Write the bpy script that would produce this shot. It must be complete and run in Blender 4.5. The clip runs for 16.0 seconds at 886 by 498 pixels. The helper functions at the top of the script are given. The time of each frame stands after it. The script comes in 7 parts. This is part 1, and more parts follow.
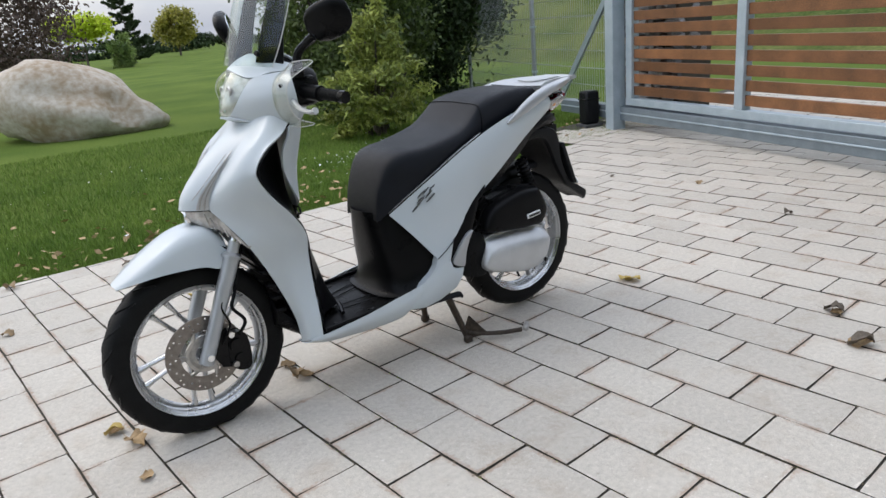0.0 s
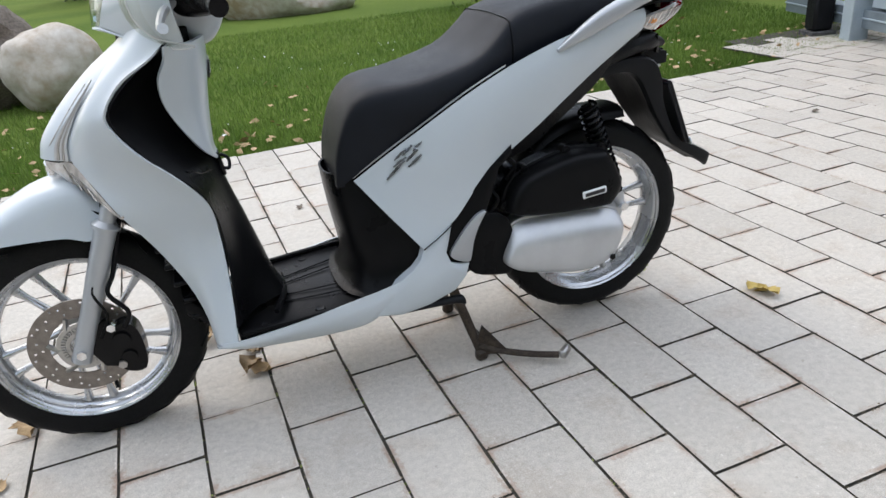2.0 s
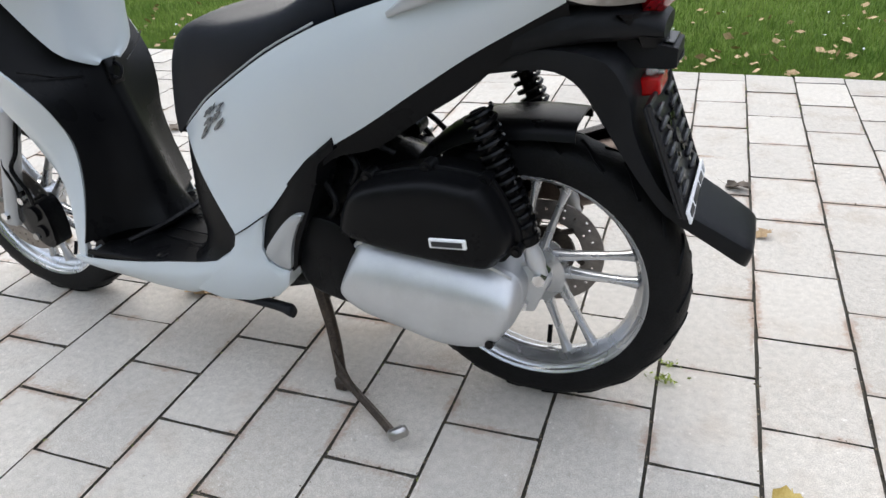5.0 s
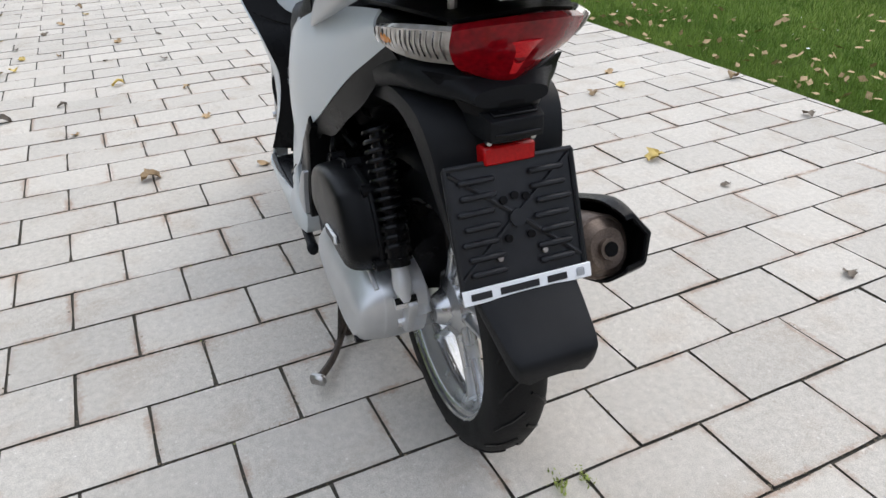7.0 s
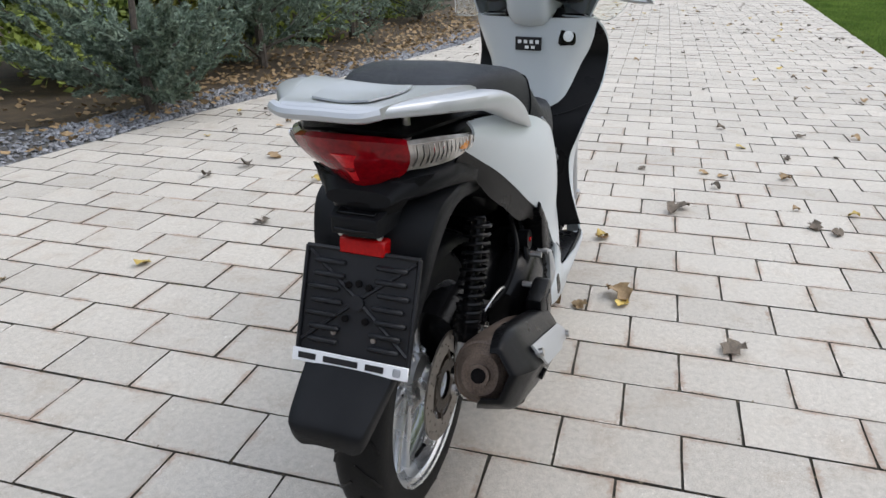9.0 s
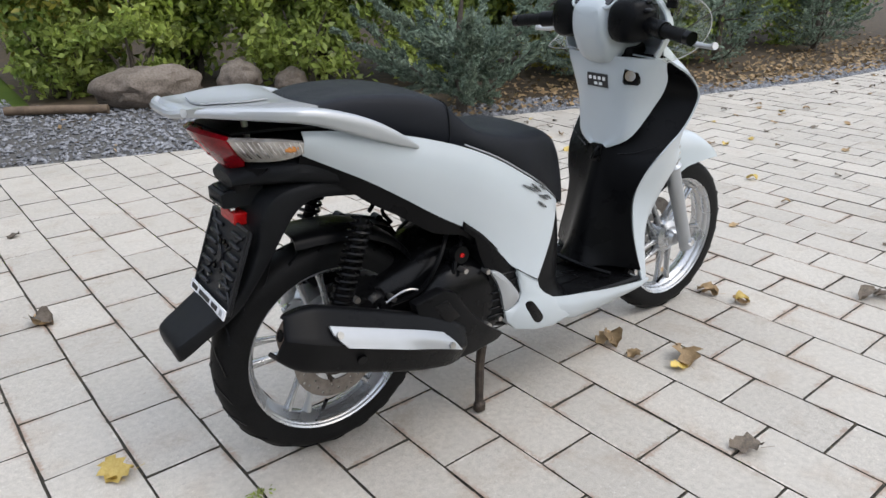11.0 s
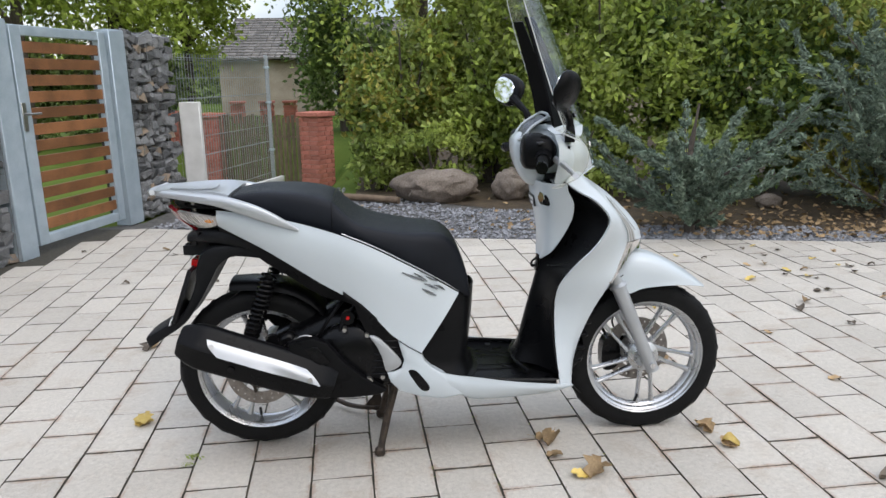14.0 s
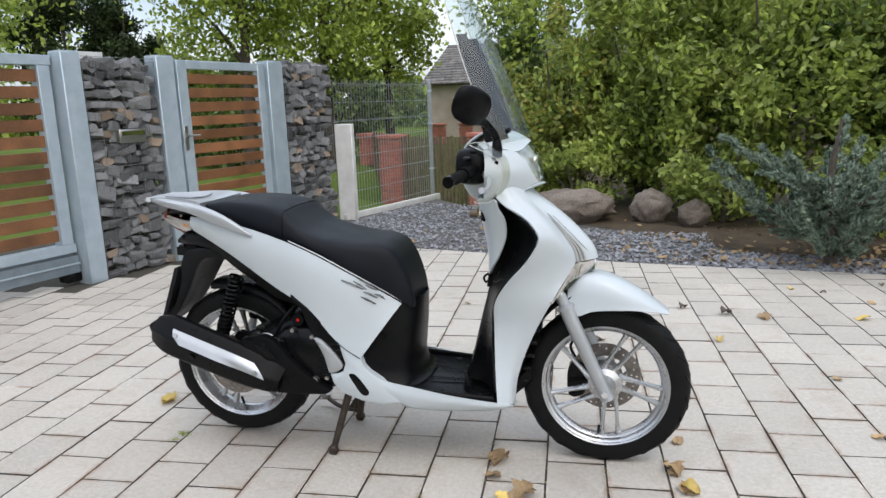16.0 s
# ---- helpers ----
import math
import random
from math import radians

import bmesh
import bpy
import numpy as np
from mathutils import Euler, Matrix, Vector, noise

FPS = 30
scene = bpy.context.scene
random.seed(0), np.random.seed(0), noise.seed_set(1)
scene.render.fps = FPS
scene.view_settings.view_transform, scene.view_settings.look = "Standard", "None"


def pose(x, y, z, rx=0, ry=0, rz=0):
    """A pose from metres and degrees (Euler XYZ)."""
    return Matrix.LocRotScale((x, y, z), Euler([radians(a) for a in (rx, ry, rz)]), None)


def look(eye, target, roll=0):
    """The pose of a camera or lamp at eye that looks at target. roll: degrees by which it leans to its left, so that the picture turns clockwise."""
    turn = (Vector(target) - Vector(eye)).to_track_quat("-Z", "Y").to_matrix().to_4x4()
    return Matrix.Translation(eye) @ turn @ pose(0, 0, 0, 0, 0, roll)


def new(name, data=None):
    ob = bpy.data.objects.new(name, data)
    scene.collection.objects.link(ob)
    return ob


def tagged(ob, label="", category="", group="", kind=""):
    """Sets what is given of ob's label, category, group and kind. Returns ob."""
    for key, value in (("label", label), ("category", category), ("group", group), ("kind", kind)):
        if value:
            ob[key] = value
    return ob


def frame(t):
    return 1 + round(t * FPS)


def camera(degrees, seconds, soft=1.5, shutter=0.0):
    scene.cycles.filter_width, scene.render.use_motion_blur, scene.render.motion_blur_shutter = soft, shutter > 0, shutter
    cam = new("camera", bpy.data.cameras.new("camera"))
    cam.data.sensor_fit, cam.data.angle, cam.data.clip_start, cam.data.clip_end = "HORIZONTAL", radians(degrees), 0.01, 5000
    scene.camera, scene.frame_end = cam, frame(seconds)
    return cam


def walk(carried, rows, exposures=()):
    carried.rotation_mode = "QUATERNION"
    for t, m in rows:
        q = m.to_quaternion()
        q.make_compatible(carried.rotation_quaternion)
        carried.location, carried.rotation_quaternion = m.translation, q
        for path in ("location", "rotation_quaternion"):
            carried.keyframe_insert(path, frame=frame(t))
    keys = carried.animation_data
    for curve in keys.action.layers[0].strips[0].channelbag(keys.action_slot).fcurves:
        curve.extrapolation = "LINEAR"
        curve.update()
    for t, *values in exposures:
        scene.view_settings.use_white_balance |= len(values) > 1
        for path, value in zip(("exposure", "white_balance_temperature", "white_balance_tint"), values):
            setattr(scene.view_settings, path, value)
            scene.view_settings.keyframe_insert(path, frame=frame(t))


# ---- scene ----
cam = camera(64.0, 16.0)
PATH = [
    (0, (1.887, 2.088, 1.174), (0.770, 0.548, 0.557), -5.2),
    (0.5, (1.674, 1.973, 1.149), (0.659, 0.385, 0.481), -5.2),
    (1, (1.434, 1.809, 1.148), (0.509, 0.184, 0.436), -5.2),
    (1.5, (1.150, 1.735, 1.120), (0.323, 0.076, 0.368), -5.7),
    (2, (0.943, 1.667, 1.100), (0.415, -0.064, 0.249), -5.5),
    (2.5, (0.748, 1.572, 1.095), (0.505, -0.203, 0.208), -5.6),
    (3, (0.550, 1.492, 1.081), (0.479, -0.289, 0.175), -5.4),
    (3.5, (0.311, 1.442, 1.050), (0.470, -0.333, 0.141), -5.3),
    (4, (0.094, 1.345, 0.993), (0.397, -0.398, 0.060), -5.1),
    (4.5, (-0.090, 1.232, 0.994), (0.350, -0.462, 0.023), -4.8),
    (5, (-0.311, 1.120, 1.010), (0.413, -0.452, 0.010), -4.6),
    (5.2, (-0.391, 1.073, 1.009), (0.439, -0.444, 0.005), -4.2),
    (7.3, (-1.069, 0.327, 1.069), (0.605, -0.148, 0.083), -1.7),
    (7.5, (-1.089, 0.246, 1.087), (0.616, -0.117, 0.106), -1.5),
    (8, (-1.174, -0.001, 1.118), (0.614, 0.072, 0.225), -0.7),
    (8.5, (-1.183, -0.232, 1.120), (0.597, 0.140, 0.288), -0.3),
    (9, (-1.137, -0.457, 1.123), (0.593, 0.147, 0.320), -0.2),
    (9.2, (-1.088, -0.569, 1.124), (0.603, 0.131, 0.316), -0.2),
    (11.3, (-0.592, -1.508, 1.183), (0.428, 0.048, 0.450), -0.1),
    (11.5, (-0.527, -1.576, 1.184), (0.446, 0.021, 0.477), -0.2),
    (12, (-0.342, -1.755, 1.210), (0.503, -0.061, 0.563), -0.2),
    (12.5, (-0.185, -1.935, 1.230), (0.508, -0.155, 0.637), -0.1),
    (13, (0.048, -2.056, 1.214), (0.579, -0.209, 0.660), -0.5),
    (13.5, (0.260, -2.185, 1.243), (0.582, -0.279, 0.729), -0.7),
    (14, (0.437, -2.315, 1.249), (0.597, -0.378, 0.775), -0.7),
    (14.5, (0.628, -2.366, 1.244), (0.673, -0.417, 0.795), -0.9),
    (15, (0.861, -2.362, 1.234), (0.781, -0.409, 0.810), -1.2),
    (15.5, (1.081, -2.347, 1.244), (0.882, -0.399, 0.832), -1.5),
    (16, (1.336, -2.312, 1.214), (0.886, -0.405, 0.811), -2.0),
]
walk(cam, [(t, look(eye, target, roll)) for t, eye, target, roll in PATH],
     exposures=[(0, .44), (1, .54), (2, .68), (3.5, .80), (5.2, .82), (7.3, .54), (9.2, .46), (11.3, .50), (16, .50)])


# ---- light ----
def overcast():
    w = bpy.data.worlds.new("sky")
    scene.world = w
    w.use_nodes = True
    nt = w.node_tree
    nt.nodes.clear()
    out = nt.nodes.new("ShaderNodeOutputWorld")
    bg = nt.nodes.new("ShaderNodeBackground")
    bg2 = nt.nodes.new("ShaderNodeBackground")
    add = nt.nodes.new("ShaderNodeAddShader")
    sky = nt.nodes.new("ShaderNodeTexSky")
    sky.sky_type = "NISHITA"
    sky.sun_disc = False
    sky.sun_elevation = radians(42)
    sky.sun_rotation = radians(150)
    sky.air_density = 1.2
    sky.dust_density = 3.0
    bg.inputs[1].default_value = 0.05
    # the cloud layer: soft grey-white billows that thin out to blue
    tc = nt.nodes.new("ShaderNodeTexCoord")
    mp = nt.nodes.new("ShaderNodeMapping")
    mp.inputs["Scale"].default_value = (1.0, 1.0, 3.2)
    no = nt.nodes.new("ShaderNodeTexNoise")
    no.inputs["Scale"].default_value = 2.6
    no.inputs["Detail"].default_value = 7
    rp = nt.nodes.new("ShaderNodeValToRGB")
    rp.color_ramp.elements[0].position = 0.36
    rp.color_ramp.elements[0].color = (0.395, 0.475, 0.645, 1)
    rp.color_ramp.elements[1].position = 0.68
    rp.color_ramp.elements[1].color = (0.945, 0.945, 0.955, 1)
    # an overcast sky is brighter overhead than at the horizon
    sx = nt.nodes.new("ShaderNodeSeparateXYZ")
    mr = nt.nodes.new("ShaderNodeMapRange")
    mr.inputs[1].default_value = -0.05
    mr.inputs[2].default_value = 0.9
    mr.inputs[3].default_value = 0.57
    mr.inputs[4].default_value = 1.42
    L = nt.links.new
    L(tc.outputs["Generated"], mp.inputs[0])
    L(mp.outputs[0], no.inputs["Vector"])
    L(no.outputs["Fac"], rp.inputs[0])
    L(rp.outputs[0], bg2.inputs[0])
    L(tc.outputs["Generated"], sx.inputs[0])
    L(sx.outputs["Z"], mr.inputs[0])
    L(mr.outputs[0], bg2.inputs[1])
    L(sky.outputs[0], bg.inputs[0])
    L(bg.outputs[0], add.inputs[0])
    L(bg2.outputs[0], add.inputs[1])
    L(add.outputs[0], out.inputs[0])
    s = bpy.data.lights.new("sun", "SUN")
    s.energy = 0.55
    s.angle = radians(25)
    s.color = (1.0, 0.97, 0.92)
    so = new("sun", s)
    so.matrix_world = look((0, 0, 0), (-0.35, 0.45, -1.0))


overcast()


# ---- materials ----
def rgb(c):
    return (c[0], c[1], c[2], 1.0)


def mat(name, c1, c2=None, rough=0.5, metal=0.0, scale=30.0, fine=400.0, bump=0.0, bump_scale=200.0, coat=0.0,
        spread=0.0, trans=0.0, ior=1.45, spec=0.5, subs=0.0, rvar=0.12, island=0.0, detail=5.0):
    """A surface with broad and fine variation between two colours, uneven gloss and a fine relief."""
    m = bpy.data.materials.new(name)
    m.use_nodes = True
    nt = m.node_tree
    b = nt.nodes["Principled BSDF"]
    L = nt.links.new
    tc = nt.nodes.new("ShaderNodeTexCoord")
    n1 = nt.nodes.new("ShaderNodeTexNoise")
    n1.inputs["Scale"].default_value = scale
    n1.inputs["Detail"].default_value = detail
    L(tc.outputs["Object"], n1.inputs["Vector"])
    n2 = nt.nodes.new("ShaderNodeTexNoise")
    n2.inputs["Scale"].default_value = fine
    n2.inputs["Detail"].default_value = 3
    L(tc.outputs["Object"], n2.inputs["Vector"])
    mixf = nt.nodes.new("ShaderNodeMath")
    mixf.operation = "MULTIPLY_ADD"
    mixf.inputs[1].default_value = 0.45
    L(n2.outputs["Fac"], mixf.inputs[0])
    half = nt.nodes.new("ShaderNodeMath")
    half.operation = "MULTIPLY"
    half.inputs[1].default_value = 0.55
    L(n1.outputs["Fac"], half.inputs[0])
    L(half.outputs[0], mixf.inputs[2])
    ramp = nt.nodes.new("ShaderNodeValToRGB")
    ramp.color_ramp.elements[0].position = 0.36
    ramp.color_ramp.elements[1].position = 0.64
    ramp.color_ramp.elements[0].color = rgb(c1)
    ramp.color_ramp.elements[1].color = rgb(c2 or c1)
    L(mixf.outputs[0], ramp.inputs[0])
    col = ramp.outputs[0]
    if spread or island:
        hsv = nt.nodes.new("ShaderNodeHueSaturation")
        mr = nt.nodes.new("ShaderNodeMapRange")
        mr.inputs[3].default_value = 1 - (spread or island)
        mr.inputs[4].default_value = 1 + (spread or island)
        if island:
            g = nt.nodes.new("ShaderNodeNewGeometry")
            L(g.outputs["Random Per Island"], mr.inputs[0])
        else:
            oi = nt.nodes.new("ShaderNodeObjectInfo")
            L(oi.outputs["Random"], mr.inputs[0])
        L(mr.outputs[0], hsv.inputs["Value"])
        L(col, hsv.inputs["Color"])
        col = hsv.outputs[0]
    L(col, b.inputs["Base Color"])
    rr = nt.nodes.new("ShaderNodeMapRange")
    rr.inputs[3].default_value = max(0.02, rough - rvar)
    rr.inputs[4].default_value = min(1, rough + rvar)
    L(n1.outputs["Fac"], rr.inputs[0])
    L(rr.outputs[0], b.inputs["Roughness"])
    b.inputs["Metallic"].default_value = metal
    b.inputs["IOR"].default_value = ior
    b.inputs["Specular IOR Level"].default_value = spec
    b.inputs["Coat Weight"].default_value = coat
    b.inputs["Coat Roughness"].default_value = 0.04
    b.inputs["Transmission Weight"].default_value = trans
    if bump:
        n3 = nt.nodes.new("ShaderNodeTexNoise")
        n3.inputs["Scale"].default_value = bump_scale
        n3.inputs["Detail"].default_value = 4
        L(tc.outputs["Object"], n3.inputs["Vector"])
        bp = nt.nodes.new("ShaderNodeBump")
        bp.inputs["Strength"].default_value = bump
        bp.inputs["Distance"].default_value = 0.004
        L(n3.outputs["Fac"], bp.inputs["Height"])
        L(bp.outputs[0], b.inputs["Normal"])
    if subs:
        m["leafy"] = 1
        tr = nt.nodes.new("ShaderNodeBsdfTranslucent")
        mx = nt.nodes.new("ShaderNodeMixShader")
        mx.inputs[0].default_value = subs
        L(col, tr.inputs[0])
        L(b.outputs[0], mx.inputs[1])
        L(tr.outputs[0], mx.inputs[2])
        L(mx.outputs[0], nt.nodes["Material Output"].inputs[0])
    return m


def sheet_glass(name, tint, clear, rough=0.03):
    """Thin clear plastic: mostly straight through, with a glossy face."""
    m = bpy.data.materials.new(name)
    m.use_nodes = True
    nt = m.node_tree
    nt.nodes.clear()
    o = nt.nodes.new("ShaderNodeOutputMaterial")
    t = nt.nodes.new("ShaderNodeBsdfTransparent")
    t.inputs[0].default_value = rgb(tint)
    g = nt.nodes.new("ShaderNodeBsdfGlossy")
    g.inputs["Roughness"].default_value = rough
    lw = nt.nodes.new("ShaderNodeLayerWeight")
    lw.inputs[0].default_value = 0.12
    ma = nt.nodes.new("ShaderNodeMath")
    ma.operation = "MULTIPLY_ADD"
    ma.inputs[1].default_value = 0.22
    ma.inputs[2].default_value = 1 - clear
    mx = nt.nodes.new("ShaderNodeMixShader")
    L = nt.links.new
    L(lw.outputs["Facing"], ma.inputs[0])
    L(ma.outputs[0], mx.inputs[0])
    L(t.outputs[0], mx.inputs[1])
    L(g.outputs[0], mx.inputs[2])
    L(mx.outputs[0], o.inputs[0])
    return m


M_WHITE = mat("pearl_white_paint", (0.475, 0.520, 0.545), (0.515, 0.558, 0.58), 0.34, scale=5, fine=900, coat=0.4, rvar=0.06)
M_SILVER = mat("silver_paint", (0.38, 0.395, 0.41), (0.45, 0.465, 0.48), 0.40, 0.55, scale=8, fine=1200, coat=0.2)
M_BLACK = mat("black_plastic", (0.0034, 0.0035, 0.0040), (0.0066, 0.0067, 0.0073), 0.30, scale=12, fine=900, bump=0.12, bump_scale=900, spec=0.12)
M_PLASTIC = mat("grained_black_plastic", (0.0065, 0.0070, 0.0080), (0.0120, 0.0126, 0.0140), 0.44, scale=14, fine=900, bump=0.2, bump_scale=800, spec=0.15)
M_SEAT = mat("black_vinyl", (0.0042, 0.0054, 0.0084), (0.0078, 0.0094, 0.0138), 0.45, scale=10, fine=700, bump=0.28, bump_scale=700, spec=0.23)
M_GLOSSBLACK = mat("black_enamel", (0.0025, 0.0025, 0.003), (0.005, 0.005, 0.0055), 0.25, scale=20, fine=500, spec=0.2)
M_RUBBER = mat("tyre_rubber", (0.0050, 0.0051, 0.0054), (0.0098, 0.0099, 0.0102), 0.55, scale=25, fine=300, bump=0.25, bump_scale=250, spec=0.15)
M_ALU = mat("cast_aluminium", (0.50, 0.51, 0.52), (0.60, 0.61, 0.62), 0.44, 0.70, scale=18, fine=700, bump=0.08, bump_scale=500)
M_WHEEL = mat("silver_wheel_paint", (0.46, 0.47, 0.48), (0.55, 0.56, 0.57), 0.27, 0.85, scale=14, fine=600, coat=0.3)
M_STEEL = mat("brushed_steel", (0.36, 0.35, 0.34), (0.50, 0.49, 0.47), 0.32, 0.95, scale=60, fine=600)
M_CHROME = mat("chrome", (0.72, 0.73, 0.74), (0.78, 0.78, 0.79), 0.10, 1.0, scale=20, fine=200, rvar=0.04)
M_RUSTY = mat("weathered_steel", (0.022, 0.018, 0.015), (0.085, 0.065, 0.05), 0.5, 0.5, scale=40, fine=300, bump=0.3)
M_DISC = mat("worn_disc_steel", (0.17, 0.15, 0.135), (0.29, 0.265, 0.24), 0.38, 0.85, scale=50, fine=500)
M_EXH = mat("heated_steel", (0.075, 0.055, 0.045), (0.19, 0.145, 0.115), 0.5, 0.55, scale=25, fine=300)
M_RED = mat("red_lens", (0.105, 0.0010, 0.0035), (0.26, 0.0020, 0.007), 0.12, scale=24, fine=120, coat=0.12, spec=0.2)
M_REDBRIGHT = mat("bright_red_lens", (0.50, 0.010, 0.020), (0.74, 0.030, 0.032), 0.12, scale=60, fine=300, bump=0.3, bump_scale=300, coat=0.2, spec=0.2)
M_RAIL = mat("light_silver_paint", (0.39, 0.405, 0.42), (0.44, 0.455, 0.47), 0.36, 0.45, scale=8, fine=1200, coat=0.3)
M_REDDARK = mat("red_reflector", (0.34, 0.003, 0.005), (0.50, 0.008, 0.008), 0.2, scale=200, fine=900, bump=0.3, bump_scale=600, coat=0.2, spec=0.2)
M_LENS = mat("ribbed_clear_lens", (0.34, 0.31, 0.285), (0.68, 0.65, 0.61), 0.12, 0.35, scale=26, fine=60, bump=0.15, bump_scale=90, coat=0.6)
M_LAMP = mat("lamp_reflector", (0.34, 0.29, 0.24), (0.97, 0.94, 0.88), 0.16, 0.55, scale=34, fine=110, coat=0.5, bump=0.7, bump_scale=48)
M_CLEAREDGE = mat("clear_plastic_edge", (0.52, 0.53, 0.51), (0.66, 0.66, 0.63), 0.18, scale=40, coat=0.4)
M_AMBER = mat("amber_bulb", (0.55, 0.20, 0.04), (0.66, 0.27, 0.07), 0.25, scale=60, fine=300, coat=0.6)
M_SCREEN = sheet_glass("clear_screen", (0.90, 0.93, 0.92), 0.94)
M_GUARD = sheet_glass("clear_guard", (0.965, 0.962, 0.93), 0.965, 0.05)
M_HOLDER = mat("satin_black_plastic", (0.010, 0.0105, 0.012), (0.018, 0.0185, 0.021), 0.34, scale=14, fine=900, bump=0.15, bump_scale=800, spec=0.35)
M_EMBLEM = mat("dark_silver_emblem", (0.07, 0.075, 0.08), (0.20, 0.21, 0.22), 0.3, 0.6, scale=90, fine=400)
M_MIRROR = mat("mirror_glass", (0.86, 0.88, 0.90), (0.86, 0.88, 0.90), 0.03, 1.0, rvar=0.01)
M_DIAL = mat("dial_face", (0.012, 0.013, 0.015), (0.05, 0.053, 0.058), 0.3, scale=60, fine=200, coat=0.12)
M_PRINTWHITE = mat("white_print", (0.78, 0.79, 0.80), (0.84, 0.84, 0.84), 0.4)
M_PRINTBLACK = mat("black_print", (0.012, 0.012, 0.014), (0.018, 0.018, 0.02), 0.4)


# ---- mesh tools ----
def V(*a):
    return Vector(a)


def spline(pts, n, closed=False):
    """n points along a smooth curve through pts."""
    p = [Vector(q) for q in pts]
    k = len(p)
    if k == 1:
        return [p[0].copy() for _ in range(n)]
    segs = k if closed else k - 1
    out = []
    for i in range(n):
        u = (i / n if closed else i / (n - 1)) * segs
        s = min(int(u), segs - 1)
        f = u - s
        if closed:
            a, b, c, d = p[(s - 1) % k], p[s % k], p[(s + 1) % k], p[(s + 2) % k]
        else:
            b, c = p[s], p[s + 1]
            a = p[s - 1] if s > 0 else b * 2 - c
            d = p[s + 2] if s + 2 < k else c * 2 - b
        out.append(0.5 * (2 * b + (c - a) * f + (2 * a - 5 * b + 4 * c - d) * f * f + (3 * b - a - 3 * c + d) * f ** 3))
    return out


def grid_faces(bm, rows, closed=False):
    vs = [[bm.verts.new(v) for v in r] for r in rows]
    for i in range(len(vs) - 1):
        m = len(vs[i])
        for j in range(m if closed else m - 1):
            q = (vs[i][j], vs[i][(j + 1) % m], vs[i + 1][(j + 1) % m], vs[i + 1][j])
            try:
                bm.faces.new(q)
            except ValueError:
                pass
    return vs


def surf(curves, nu=24, nv=10, thick=0.004, bm=None):
    """A smooth sheet through several curves, given a thickness."""
    bm = bm or bmesh.new()
    cs = [spline(c, nu) for c in curves]
    rows = []
    for j in range(nu):
        rows.append(spline([c[j] for c in cs], nv) if len(cs) > 2 else [cs[0][j].lerp(cs[1][j], t / (nv - 1)) for t in range(nv)])
    part_bm = bmesh.new()
    grid_faces(part_bm, rows)
    if thick:
        bmesh.ops.recalc_face_normals(part_bm, faces=part_bm.faces)
        bmesh.ops.solidify(part_bm, geom=part_bm.faces[:], thickness=thick)
    return merge(bm, part_bm)


def merge(bm, other):
    me = bpy.data.meshes.new("tmp")
    other.to_mesh(me)
    other.free()
    bm.from_mesh(me)
    bpy.data.meshes.remove(me)
    return bm


def loft(sections, n=20, steps=24, caps=True, bm=None):
    """A closed body through closed sections."""
    bm = bm or bmesh.new()
    ss = [spline(s, n, closed=True) for s in sections]
    cols = [spline([s[i] for s in ss], steps) for i in range(n)]
    rows = [[cols[i][k] for i in range(n)] for k in range(steps)]
    b2 = bmesh.new()
    vs = grid_faces(b2, rows, closed=True)
    if caps:
        for ring in (vs[0], vs[-1]):
            c = b2.verts.new(sum((v.co for v in ring), Vector()) / n)
            for i in range(n):
                try:
                    b2.faces.new((ring[i], ring[(i + 1) % n], c))
                except ValueError:
                    pass
    bmesh.ops.remove_doubles(b2, verts=b2.verts, dist=0.0001)
    bmesh.ops.recalc_face_normals(b2, faces=b2.faces)
    return merge(bm, b2)


def ring_x(x, zc, w, h, p=2.6, n=16, y=0.0):
    """A rounded-box section across the body at x."""
    out = []
    for i in range(n):
        a = 2 * math.pi * i / n
        c, s = math.cos(a), math.sin(a)
        out.append(V(x, y + w * math.copysign(abs(c) ** (2 / p), c), zc + h * math.copysign(abs(s) ** (2 / p), s)))
    return out


def tube(pts, r, n=8, steps=None, bm=None, closed=False):
    """A round bar along a smooth curve; r may be a list."""
    bm = bm or bmesh.new()
    P = spline(pts, steps, closed) if steps else [Vector(p) for p in pts]
    k = len(P)
    b2 = bmesh.new()
    rows = []
    up = None
    for i in range(k):
        a, b = P[i - 1 if closed else max(i - 1, 0)], P[(i + 1) % k if closed else min(i + 1, k - 1)]
        d = (b - a).normalized()
        if up is None:
            up = d.orthogonal().normalized()
        up = (up - d * up.dot(d)).normalized()
        side = d.cross(up)
        rad = r[min(int(i * len(r) / k), len(r) - 1)] if isinstance(r, (list, tuple)) else r
        rows.append([P[i] + (up * math.cos(2 * math.pi * j / n) + side * math.sin(2 * math.pi * j / n)) * rad for j in range(n)])
    if closed:
        rows.append(rows[0])
    vs = grid_faces(b2, rows, closed=True)
    if not closed:
        for ring in (vs[0], vs[-1]):
            b2.faces.new(ring)
    else:
        bmesh.ops.remove_doubles(b2, verts=b2.verts, dist=0.00001)
    bmesh.ops.recalc_face_normals(b2, faces=b2.faces)
    return merge(bm, b2)


